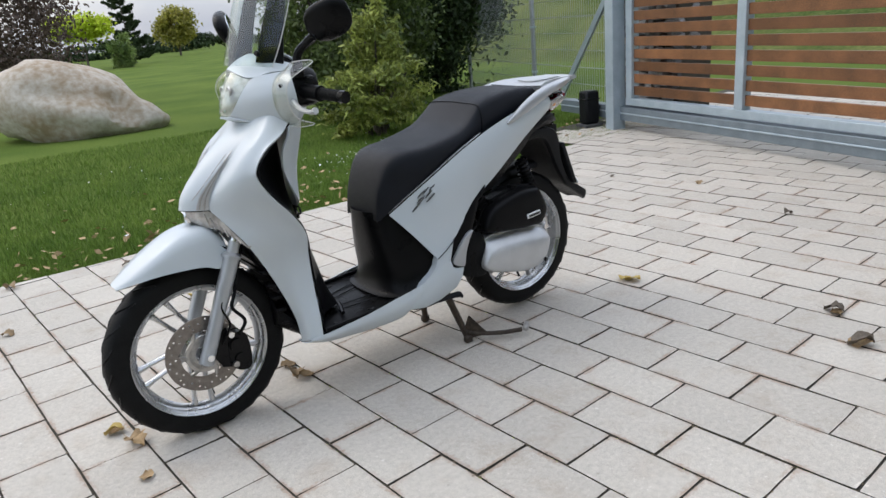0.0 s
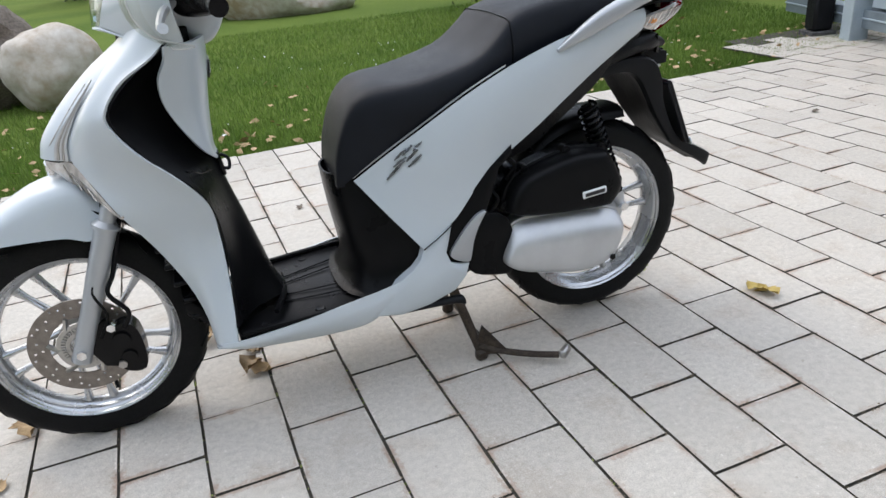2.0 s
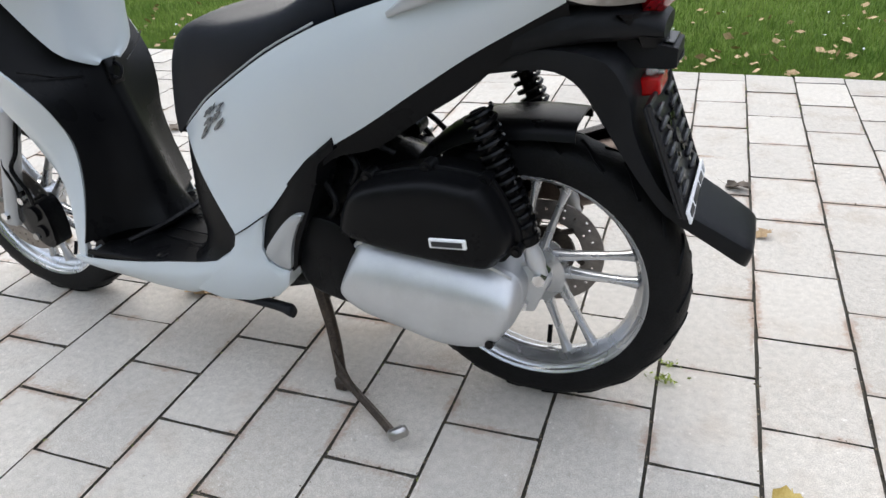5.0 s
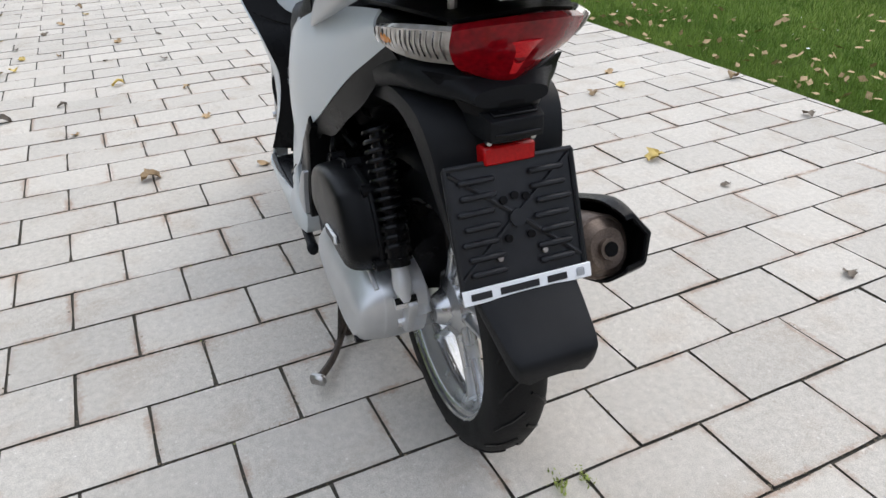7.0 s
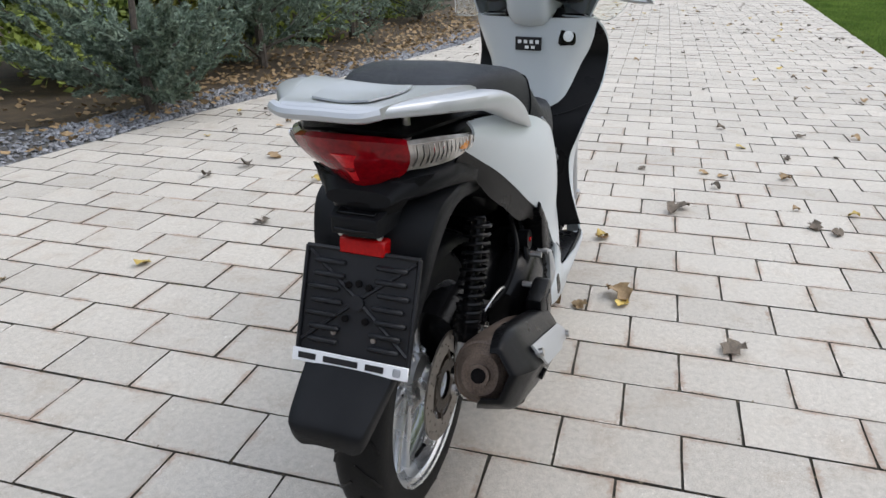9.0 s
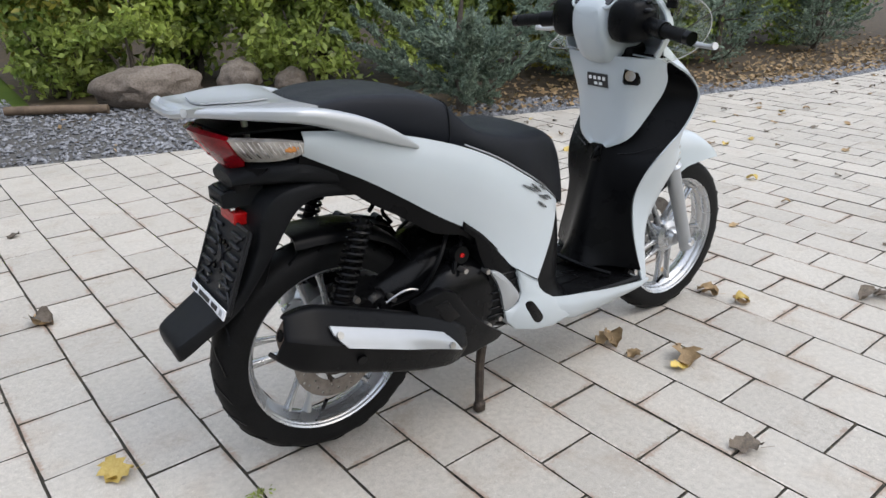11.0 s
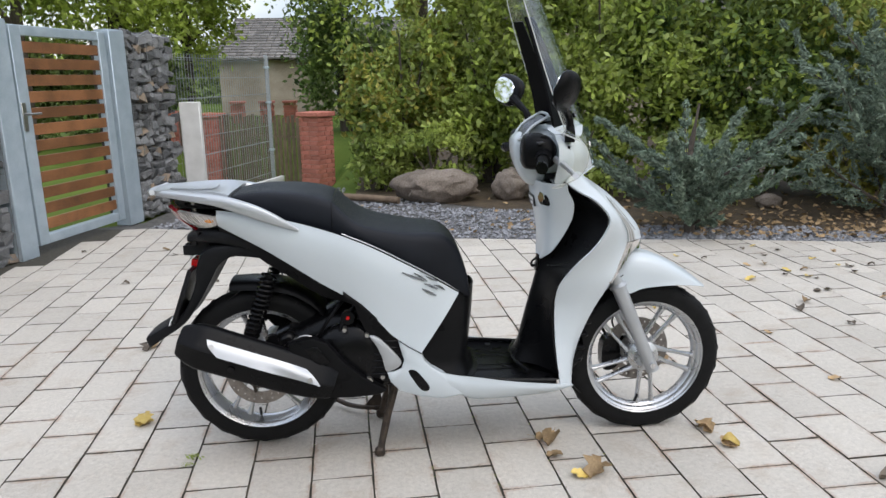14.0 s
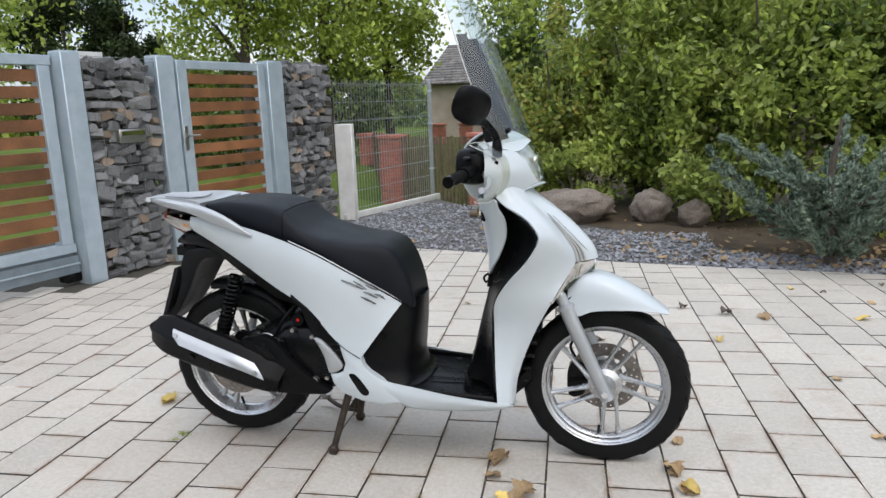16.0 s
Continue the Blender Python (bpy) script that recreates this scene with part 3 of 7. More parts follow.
def build_scooter():
    S = thing("scooter", "pearl white motor scooter with black seat on its centre stand", "scooter")
    wheel("rear_wheel", RW, 0.279, 0.060, "silver five-spoke rear wheel", S, True)
    wheel("front_wheel", FW, 0.275, 0.051, "silver five-spoke front wheel", S, False)

    # seat
    st = [(-0.045, .095, .885, .862), (-0.03, .112, .900, .855), (0.05, .132, .912, .845), (0.17, .150, .908, .812), (0.262, .158, .888, .785), (0.305, .164, .850, .770),
          (0.37, .170, .804, .748), (0.50, .164, .776, .684), (0.585, .148, .771, .634), (0.628, .136, .758, .604), (0.660, .124, .726, .580),
          (0.684, .114, .674, .562), (0.700, .106, .620, .552), (0.707, .101, .566, .545)]
    cur = []
    for x, w, zt, zb in st:
        half = [(x, w * 0.97, zb - 0.004), (x, w, zb + (zt - zb) * 0.30), (x, w * 0.965, zb + (zt - zb) * 0.70), (x, w * 0.86, zt - (zt - zb) * 0.075), (x, w * 0.45, zt - 0.002)]
        cur.append(half + [(x, 0, zt)] + [(p[0], -p[1], p[2]) for p in reversed(half)])
    bm = surf([[c[i] for c in cur] for i in range(11)], nu=44, nv=25, thick=0.006)
    x, w, zt, zb = st[-1]
    slab([(x, y, z) for y, z in ((-w * .97, zb), (w * .97, zb), (w * .95, zt - .004), (-w * .95, zt - .004))], (-0.02, 0, 0), bm=bm)
    seat = part("seat", bm, M_SEAT, S, "black vinyl two-level seat")
    # the stitched seam where the pillion step begins
    seam = []
    for i in range(11):
        c = spline([q[i] for q in cur], 44)[14]
        seam.append(c + V(0, 0.001 * (1 if c.y > 0 else -1), 0.001))
    part("seam", tube(seam, 0.0016, n=5, steps=30), M_BLACK, seat)
    part("seat_lining", surf([[(-0.04, -.09, .868), (.3, -.15, .765), (.66, -.112, .575)], [(-0.04, .09, .868), (.3, .15, .765), (.66, .112, .575)]], thick=0.01), M_BLACK, seat)

    # white side panels and what lies round them
    for s in (1, -1):
        f = (lambda p: p) if s > 0 else flip
        top = [(-0.075, .140, .858), (0.03, .154, .846), (.178, .174, .817), (.352, .184, .757), (.528, .166, .660), (.610, .142, .606), (.670, .118, .562)]
        low = [(-0.075, .136, .808), (0.0, .146, .768), (.101, .160, .712), (.205, .171, .642), (.303, .179, .584), (.355, .183, .549), (.400, .187, .508), (.440, .190, .460), (.470, .192, .436), (.541, .194, .388)]
        low2 = [Vector(p) for p in spline(low, 12)]
        top2 = [Vector(p) for p in spline(top, 12)]
        mids = [[tuple(a.lerp(b, q) + V(0, d_, 0)) for a, b in zip(top2, low2)] for q, d_ in ((.20, .0090), (.40, .0125), (.60, .0105), (.80, .0060))]
        pan = part("side_panel", surf([f(top2)] + [f(c_) for c_ in mids] + [f(low2)], nu=44, nv=22, thick=0.004), M_WHITE, S, "pearl white rear side panel")
        part("panel_seam", tube(f([(.462, .1985, .440), (.500, .2005, .414), (.541, .1985, .388)]), .0016, n=5, steps=10), M_GLOSSBLACK, S)
        # thin grey line where panel meets seat
        part("panel_trim", tube(f([(p.x, p.y - 0.004, p.z + 0.006) for p in top2[5:]]), 0.0020, n=6, steps=24), M_SILVER, S)
        # dark lining below and behind the panel
        lo2 = [tuple(p + V(0.0, -0.022, -0.046 if 0.05 < p.x < 0.30 else -0.022)) for p in low2[:8]]
        part("inner_cover", surf([f([tuple(p + V(0, -.006, .006)) for p in low2[:8]]), f(lo2)], nu=24, nv=5, thick=0.004), M_BLACK, S)
        part("rear_lining", plate([(.300, .600), (.362, .552), (.410, .510), (.446, .462), (.484, .398), (.492, .366), (.484, .332), (.43, .320), (.418, .338), (.405, .384), (.372, .452), (.348, .507), (.335, .549), (.300, .578)], .184, s, .07, .006), M_BLACK, S)
        # folded passenger foot rest cover
        part("footrest_cover", plate(outline_of([(.378, .452), (.396, .450), (.416, .436), (.446, .404), (.474, .366), (.472, .350), (.455, .338), (.432, .331), (.424, .340), (.414, .384), (.396, .424)], 26), .197, s, .03, .005), M_SILVER, S, "silver folded passenger foot rest")
        # corner piece that ties panel and skirt
        part("corner_panel", plate([(.467, .436), (.505, .411), (.541, .388), (.550, .362), (.570, .340), (.612, .313), (.645, .278), (.675, .240), (.610, .228), (.54, .238), (.47, .262), (.440, .294), (.430, .326), (.455, .329), (.476, .338), (.486, .366), (.477, .397)], .194, s, .05, .008), M_WHITE, S, "pearl white corner panel")
        if s < 0:
            part("skirt_slot", plate(outline_of([(.497, .330), (.520, .332), (.545, .304), (.566, .272), (.557, .258), (.537, .264), (.515, .296)], 20), .1985, s, .004, .002), M_GLOSSBLACK, S)
        # lower floor side
        a = [(.600, .192, .318), (.655, .194, .306), (.72, .195, .296), (.85, .193, .274), (.985, .188, .258), (1.03, .178, .255)]
        m = [(.622, .1985, .288), (.68, .2005, .268), (.76, .198, .254), (.87, .194, .246), (.985, .188, .240), (1.045, .174, .243)]
        b = [(.650, .190, .246), (.70, .184, .220), (.78, .176, .212), (.88, .170, .214), (.98, .160, .218), (1.05, .135, .232)]
        d = [(.62, .13, .240), (.69, .13, .212), (.78, .13, .206), (.88, .13, .206), (.98, .12, .212), (1.05, .10, .230)]
        part("floor_side", surf([f(a), f(m), f(b), f(d)], nu=36, nv=14, thick=0.004), M_WHITE, S, "pearl white floor side skirt")
        # leg shield flank
        C = [(1.045, .085, .975), (1.085, .095, .925), (1.140, .092, .868), (1.195, .084, .805), (1.232, .074, .745), (1.240, .068, .700), (1.205, .106, .645), (1.172, .133, .590), (1.120, .118, .49), (1.078, .112, .39), (1.056, .122, .31), (1.050, .130, .235)]
        R = [(1.002, .165, .925), (1.036, .184, .900), (1.096, .196, .866), (1.134, .202, .820), (1.134, .202, .785), (1.098, .199, .725), (1.040, .182, .660), (.992, .154, .585), (.985, .130, .50), (.987, .142, .40), (.993, .168, .31), (1.00, .185, .250)]
        Mx = [tuple((Vector(p) + Vector(q)) / 2 + V(.013, .010, .004)) for p, q in zip(C, R)]
        Re = [tuple(Vector(q) + (Vector(p) - Vector(q)) * .12 + V(.002, .0035, 0)) for p, q in zip(C, R)]
        part("leg_shield", surf([f(C), f(Mx), f(Re), f(R)], nu=48, nv=18, thick=0.005), M_WHITE, S, "pearl white leg shield")
    # belly under the floor
    part("belly", loft([ring_x(.40, .285, .12, .05), ring_x(.55, .255, .150, .045), ring_x(.80, .238, .150, .03), ring_x(1.0, .250, .120, .03), ring_x(1.10, .33, .09, .05)], n=16, steps=14), M_BLACK, S)
    # inner wheel shield with its ribs
    part("splash_shield", surf([[(1.15, y, .66), (1.10, y, .52), (1.055, y, .40), (1.045, y, .25)] for y in (-.118, -.05, .05, .118)], nu=16, nv=8, thick=0.006), M_BLACK, S)
    for k in range(5):
        z = 0.30 + 0.045 * k
        part("shield_rib", block((1.075 + 0.010 * k, 0, z), (0.03, 0.20, 0.012), 0.003), M_BLACK, S)

    # front fairing
    lv = [(.975, 1.045, .085, 1.050), (.925, 1.085, .095, 1.092), (.868, 1.140, .092, 1.172), (.805, 1.195, .084, 1.243), (.745, 1.232, .074, 1.294), (.703, 1.240, .068, 1.310)]
    cur = []
    for z, xc, yc, xn in lv:
        half = [(xc, yc, z), (xc + (xn - xc) * .45, yc * .70, z + .001), (xc + (xn - xc) * .86, yc * .34, z + .003)]
        cur.append([(a_, -b_, c_) for a_, b_, c_ in half] + [(xn, 0, z + .004)] + half[::-1])
    part("front_fairing", surf([[c[i] for c in cur] for i in range(7)], nu=26, nv=22, thick=0.005), M_WHITE, S, "pearl white front fairing")
    # position lamps with silver streaks either side of the nose
    for s in (1, -1):
        f = (lambda p: p) if s > 0 else flip
        part("front_indicator", surf([f([(1.300, .022, .703), (1.272, .048, .700), (1.240, .069, .697), (1.206, .107, .642), (1.174, .135, .589)]), f([(1.295, .024, .683), (1.270, .050, .676), (1.238, .074, .664), (1.203, .110, .620), (1.173, .135, .583)]), f([(1.280, .022, .664), (1.260, .046, .652), (1.228, .072, .640), (1.190, .104, .604), (1.162, .130, .576)])], nu=22, nv=9, thick=0.008), M_LENS, S, "clear ribbed front indicator lens")
        for k in range(7):
            q = k / 6
            a_, b_ = V(1.256, .060, .697).lerp(V(1.182, .130, .600), q), V(1.246, .062, .652).lerp(V(1.172, .128, .586), q)
            part("lens_rib", tube(f([tuple(a_ + V(.003, .003, 0)), tuple(b_ + V(.003, .003, 0))]), .0016, n=4), M_CHROME if k % 2 else M_STEEL, S)
        edge_c = [V(1.150, .0915, .862), V(1.195, .084, .805), V(1.232, .074, .745), V(1.242, .068, .702)]
        mid_c = [V(1.166, .070, .864), V(1.216, .060, .808), V(1.263, .048, .748), V(1.276, .042, .705)]
        for q0, q1, m_ in ((.02, .16, M_ALU), (.24, .30, M_STEEL), (.38, .50, M_ALU), (.60, .66, M_STEEL), (.74, .86, M_ALU)):
            grow = (.06, .42, .80, 1.0)
            lo_ = [a_.lerp(b_, q0 * g_) + V(.0035, .0020, .0020) for a_, b_, g_ in zip(edge_c, mid_c, grow)]
            hi_ = [a_.lerp(b_, q1 * g_) + V(.0050, .0024, .0022) for a_, b_, g_ in zip(edge_c, mid_c, grow)]
            part("nose_streak", surf([f(lo_), f(hi_)], nu=18, nv=4, thick=.003), m_, S, "bright silver streak on the fairing" if m_ is M_ALU else "dark streak on the fairing")
        part("nose_line", tube(f([(1.288, .006, .722), (1.276, .040, .738), (1.218, .068, .805), (1.170, .080, .856)]), 0.0012, n=5, steps=16), M_STEEL, S)
    part("nose_badge", block((1.294, 0, .684), (.020, .046, .040), .005), M_CHROME, S, "small chrome badge plate")

    # inner leg shield (black) and white knee panel
    lv = [(.925, .165, 1.000, .985, .10), (.86, .195, 1.094, .992, .085), (.80, .199, 1.133, .990, .075), (.71, .192, 1.086, .982, .062), (.627, .166, 1.014, .962, .054), (.56, .144, .988, .946, .050), (.50, .128, .982, .930, .048), (.42, .137, .982, .910, .052), (.34, .160, .988, .890, .062), (.288, .176, .996, .868, .085)]
    cur = []
    for z, w, xr, xt, k in lv:
        half = [(xr, w, z), (xr - .002 + (xt - xr) * .10, w * .84, z), (xr + (xt - xr) * .42, w * .52, z), (xt + .010, k * .62, z), (xt, k * .25, z)]
        cur.append(half + [(xt - .002, 0, z)] + [(p[0], -p[1], p[2]) for p in reversed(half)])
    part("inner_shield", surf([[c[i] for c in cur] for i in range(11)], nu=30, nv=26, thick=0.005), M_BLACK, S, "black plastic inner leg shield")
    kp = [(.918, .172, 1.006, .932), (.892, .168, 1.012, .934), (.86, .162, 1.030, .938), (.82, .148, 1.034, .946), (.786, .132, 1.028, .952), (.74, .116, 1.010, .958), (.69, .096, .984, .962), (.664, .062, .968, .962), (.650, .030, .962, .960)]
    cur = []
    for z, w, xe, xm in kp:
        cur.append([(xe, w, z), (xm + (xe - xm) * .35, w * .80, z), (xm + .004, w * .4, z), (xm, 0, z), (xm + .004, -w * .4, z), (xm + (xe - xm) * .35, -w * .80, z), (xe, -w, z)])
    part("knee_panel", surf([[c[i] for c in cur] for i in range(7)], nu=20, nv=16, thick=0.008), M_WHITE, S, "pearl white knee panel below the handlebar")
    part("key_plate", block((.953, -.104, .866), (.022, .050, .048), .006, Euler((0, 0, radians(24))).to_matrix()), M_GLOSSBLACK, S)
    part("key_lock", tube([(.944, -.107, .868), (.9355, -.111, .869)], 0.015, n=16), M_CHROME, S)
    part("warning_sticker", block((.9305, .002, .845), (.005, .076, .038), .001, Euler((0, radians(-9), 0)).to_matrix()), M_PRINTBLACK, S, "small black warning sticker")
    for k in range(4):
        part("sticker_print", block((.9275, -.024 + .017 * k, .851), (.003, .010, .010), 0, Euler((0, radians(-9), 0)).to_matrix()), M_PRINTWHITE, S)
    for k in range(2):
        part("sticker_print", block((.9290, -.012 + .018 * k, .8355), (.003, .011, .008), 0, Euler((0, radians(-9), 0)).to_matrix()), M_PRINTWHITE, S)
    for s in (1, -1):
        part("shield_seam", tube([(1.020, s * .170, .668), (1.004, s * .140, .655), (.992, s * .105, .640), (.972, s * .062, .632)], .0016, n=5, steps=12), M_GLOSSBLACK, S)
    part("bag_hook", slab([(.960, -.016, .655), (.960, .016, .655), (.952, .018, .600), (.952, -.018, .600)], (-.010, 0, 0), bevel=.003), M_GLOSSBLACK, S)
    part("hook_bar", tube([(.948, -.008, .645), (.932, -.007, .632), (.934, .004, .612), (.946, .008, .616)], .004, n=6, steps=10), M_BLACK, S)

    # floor board
    fl = slab([(.58, -.182, .282), (.70, -.187, .282), (.98, -.183, .262), (.995, -.15, .262), (.995, .15, .262), (.98, .183, .262), (.70, .187, .282), (.58, .182, .282)], (0, 0, -.03), bevel=.006)
    part("floor_board", fl, M_BLACK, S, "black floor board with raised ribs")
    for s in (1, -1):
        part("floor_edge", tube([(.575, s * .180, .290), (.70, s * .186, .287), (.86, s * .184, .276), (.985, s * .178, .268)], .007, n=6, steps=16), M_BLACK, S)
        for k in range(2):
            part("floor_rib", tube([(.88, s * (.03 + .035 * k), .270), (.79, s * (.045 + .04 * k), .2765), (.70, s * (.06 + .04 * k), .2845)], .0018, n=5, steps=8), M_BLACK, S)
        for q in (.68, .80, .93):
            part("floor_bolt", lathe([(0, .2835 - (q - .68) * .068), (.008, .2845 - (q - .68) * .068), (.011, .2855 - (q - .68) * .068), (.013, .282 - (q - .68) * .068)], (q, s * .150, -.0015), "z", n=12), M_BLACK, S)
    part("tunnel_rim", tube([(.90, -.14, .288), (.872, -.06, .292), (.868, 0, .293), (.872, .06, .292), (.90, .14, .288)], .007, n=6, steps=20), M_BLACK, S)
    # black body below the seat
    lv = [(.572, .64, .722, .108), (.48, .595, .715, .138), (.40, .552, .705, .158), (.335, .565, .700, .165), (.295, .60, .716, .176), (.283, .60, .735, .184)]
    cur = []
    for z, xs, xf, w in lv:
        cur.append([(xs - .03, -w - .012, z), (xs + .02, -w, z), (xf - .03, -w * .82, z), (xf, -w * .45, z), (xf + .006, 0, z), (xf, w * .45, z), (xf - .03, w * .82, z), (xs + .02, w, z), (xs - .03, w + .012, z)])
    part("under_seat_body", surf([[c[i] for c in cur] for i in range(9)], nu=20, nv=26, thick=0.005), M_BLACK, S, "black plastic body under the seat")

    # handlebar cowl with dials
    secs = [ring_x(.858, 1.026, .046, .022, 3.4), ring_x(.868, 1.014, .056, .048, 3.4), ring_x(.892, .998, .063, .080, 3.4), ring_x(.922, .992, .068, .098, 3.2), ring_x(.965, .998, .078, .094, 3.0), ring_x(1.005, 1.006, .090, .080, 2.8),
            ring_x(1.040, 1.006, .080, .066, 2.6), ring_x(1.062, 1.004, .056, .048, 2.4), ring_x(1.075, 1.002, .024, .022, 2.2)]
    part("handlebar_cowl", loft(secs, n=28, steps=30), M_WHITE, S, "pearl white handlebar cowl")
    part("neck", loft([ring_x(.955, .925, .075, .03), ring_x(.985, .92, .09, .035), ring_x(1.03, .93, .08, .03)], n=14, steps=6), M_BLACK, S)
    part("dial_cover", surf([[(.880, -.060, 1.056), (.872, 0, 1.060), (.880, .060, 1.056)], [(.910, -.074, 1.090), (.902, 0, 1.098), (.910, .074, 1.090)], [(.955, -.074, 1.116), (.952, 0, 1.124), (.955, .074, 1.116)]], nu=16, nv=10, thick=.006), M_DIAL, S, "glossy instrument panel")
    part("dial_frame", tube([(.876, -.064, 1.050), (.868, 0, 1.054), (.876, .064, 1.050), (.912, .080, 1.092), (.96, .074, 1.122), (.958, 0, 1.130), (.96, -.074, 1.122), (.912, -.080, 1.092)], .0045, n=7, steps=40, closed=True), M_WHITE, S)
    for s in (1, -1):
        f = (lambda p: p) if s > 0 else flip
        # wedge-shaped lamp, cheeks that flare to the guards, and the brow over them
        hl = [[(1.090, .0, 1.081), (1.083, .034, 1.073), (1.074, .060, 1.062), (1.062, .084, 1.054)], [(1.116, .0, 1.040), (1.110, .030, 1.034), (1.099, .055, 1.028), (1.086, .076, 1.026)],
              [(1.132, .0, .995), (1.127, .024, .991), (1.117, .044, .990), (1.105, .060, .990)], [(1.139, .0, .956), (1.136, .014, .955), (1.129, .025, .955), (1.120, .034, .956)]]
        lit = part("headlight", surf([f([(x_ - .009, y_, z_) for x_, y_, z_ in c_]) for c_ in hl], nu=18, nv=12, thick=.006), M_LAMP, S, "clear headlight with faceted reflector")
        part("lamp_bowl", lathe([(.015, 1.107), (.013, 1.112), (.007, 1.108), (0, 1.105)], (0, s * .026, 1.024), "x", n=18), M_LAMP, lit)
        for k in range(4):
            q = k / 3
            part("reflector_facet", slab(f([(1.096 + .026 * q, .012, 1.046 - .024 * k), (1.080 + .022 * q, .052 - .008 * k, 1.040 - .024 * k), (1.086 + .022 * q, .050 - .008 * k, 1.024 - .022 * k), (1.104 + .022 * q, .012, 1.030 - .022 * k)]), (.006, 0, .002)), M_CHROME if k % 2 else M_LAMP, lit)
        part("headlight_glass", surf([f([(x_, y_ * 1.01, z_) for x_, y_, z_ in c_]) for c_ in hl], nu=18, nv=12, thick=.0016), M_SCREEN, lit)
        side = [c_[3] for c_ in hl]
        ck1 = [(1.048, .102, 1.062), (1.056, .124, 1.028), (1.060, .130, .990), (1.054, .104, .930)]
        ck2 = [(1.004, .138, 1.068), (1.012, .166, 1.032), (1.012, .178, .986), (1.006, .150, .916)]
        ck3 = [(.966, .152, 1.070), (.974, .180, 1.032), (.972, .188, .984), (.966, .166, .922)]
        part("cowl_cheek", surf([f(side), f(ck1), f(ck2), f(ck3)], nu=24, nv=20, thick=.005), M_WHITE, S, "pearl white cowl cheek beside the headlight")
        part("cowl_brow", surf([f([(1.020, .0, 1.124), (1.006, .058, 1.119), (.976, .106, 1.102), (.946, .136, 1.086)]), f([(1.058, .0, 1.110), (1.042, .060, 1.101), (1.004, .112, 1.089), (.956, .146, 1.079)]),
                                f([(1.094, .0, 1.087), (1.066, .082, 1.060), (1.014, .128, 1.070), (.966, .153, 1.0715)])], nu=22, nv=14, thick=.005), M_WHITE, S, "pearl white brow under the windscreen")
        part("cowl_chin", surf([f([(1.138, .0, .953), (1.08, .0, .932), (1.02, .0, .924), (.975, .0, .926)]), f([(1.120, .034, .954), (1.054, .104, .929), (1.006, .150, .915), (.966, .166, .921)])], nu=18, nv=6, thick=.004), M_WHITE, S)
        part("switch_housing", loft([ring_x(.872, 1.012, .030, .034, y=s * .104), ring_x(.884, 1.016, .046, .054, y=s * .106), ring_x(.925, 1.016, .054, .058, y=s * .112), ring_x(.958, 1.012, .046, .048, y=s * .116), ring_x(.975, 1.010, .028, .030, y=s * .118)], n=18, steps=16), M_BLACK, S, "black switch housing")
        bm = tube(f([(.940, .14, 1.012), (.925, .18, 1.004), (.915, .225, .999)]), .023, n=14, steps=8)
        part("switch_block", bm, M_BLACK, S)
        part("switch_button", block((.932, s * .140, 1.064), (.020, .030, .010), .003), M_GLOSSBLACK, S)
        part("switch_button", block((.918, s * .168, 1.046), (.022, .026, .010), .003), M_PRINTBLACK, S)
        grip = part("grip", tube(f([(.918, .205, 1.002), (.895, .308, .991)]), .0165, n=16), M_RUBBER, S, "black rubber handlebar grip")
        bm = bmesh.new()
        for k in range(9):
            q = k / 9
            tube(f([(.917 - .021 * q, .210 + .095 * q, 1.0015 - .0101 * q), (.9162 - .021 * q, .2138 + .095 * q, 1.0011 - .0101 * q)]), .0175, n=14, bm=bm)
        part("grip_rib", bm, M_RUBBER, grip)
        part("bar_end", tube(f([(.895, .307, .991), (.891, .325, .989)]), .0180, n=14), M_GLOSSBLACK, grip)
        part("brake_lever", tube(f([(.968, .150, .996), (.988, .20, .980), (.996, .26, .966), (.994, .305, .962), (.989, .328, .966)]), [.010, .009, .008, .007, .0065, .007, .010], n=8, steps=15), M_ALU, S, "silver brake lever")
        # wind deflectors in front of the grips
        ga = [(.985, .162, 1.070), (.985, .215, 1.094), (.945, .262, 1.092)]
        gu = [(1.012, .158, 1.045), (1.044, .212, 1.054), (1.026, .270, 1.050)]
        gc = [(1.018, .156, 1.000), (1.056, .210, 1.000), (1.040, .272, .998)]
        gd = [(1.012, .150, .955), (1.036, .200, .948), (1.012, .252, .946)]
        gl = [(.990, .140, .925), (.985, .185, .912), (.946, .224, .918)]
        part("hand_guard", surf([f(ga), f(gu), f(gc), f(gd), f(gl)], nu=16, nv=18, thick=.002), M_GUARD, S, "clear plastic hand guard")
        part("guard_rim", tube(f([ga[0], ga[1], ga[2], gu[2], gc[2], gd[2], gl[2], gl[1], gl[0]]), .0013, n=5, steps=44), M_CLEAREDGE, S)
        part("guard_rim", tube(f([ga[0], gu[0], gc[0], gd[0], gl[0]]), .0012, n=5, steps=24), M_CLEAREDGE, S)
        part("guard_bolt", tube(f([(1.004, .166, 1.030), (1.012, .169, 1.031)]), .006, n=8), M_GLOSSBLACK, S)
        # mirrors
        mx, my, mz = (.892, .290, 1.198) if s > 0 else (.956, -.300, 1.204)
        part("mirror_stalk", tube([(mx + .055, s * .165, 1.070), (mx + .050, s * .172, 1.115), (mx + .030, s * .205, 1.145), (mx + .014, s * .245, 1.168)], [.013, .012, .012, .014, .020], n=8, steps=14), M_BLACK, S)
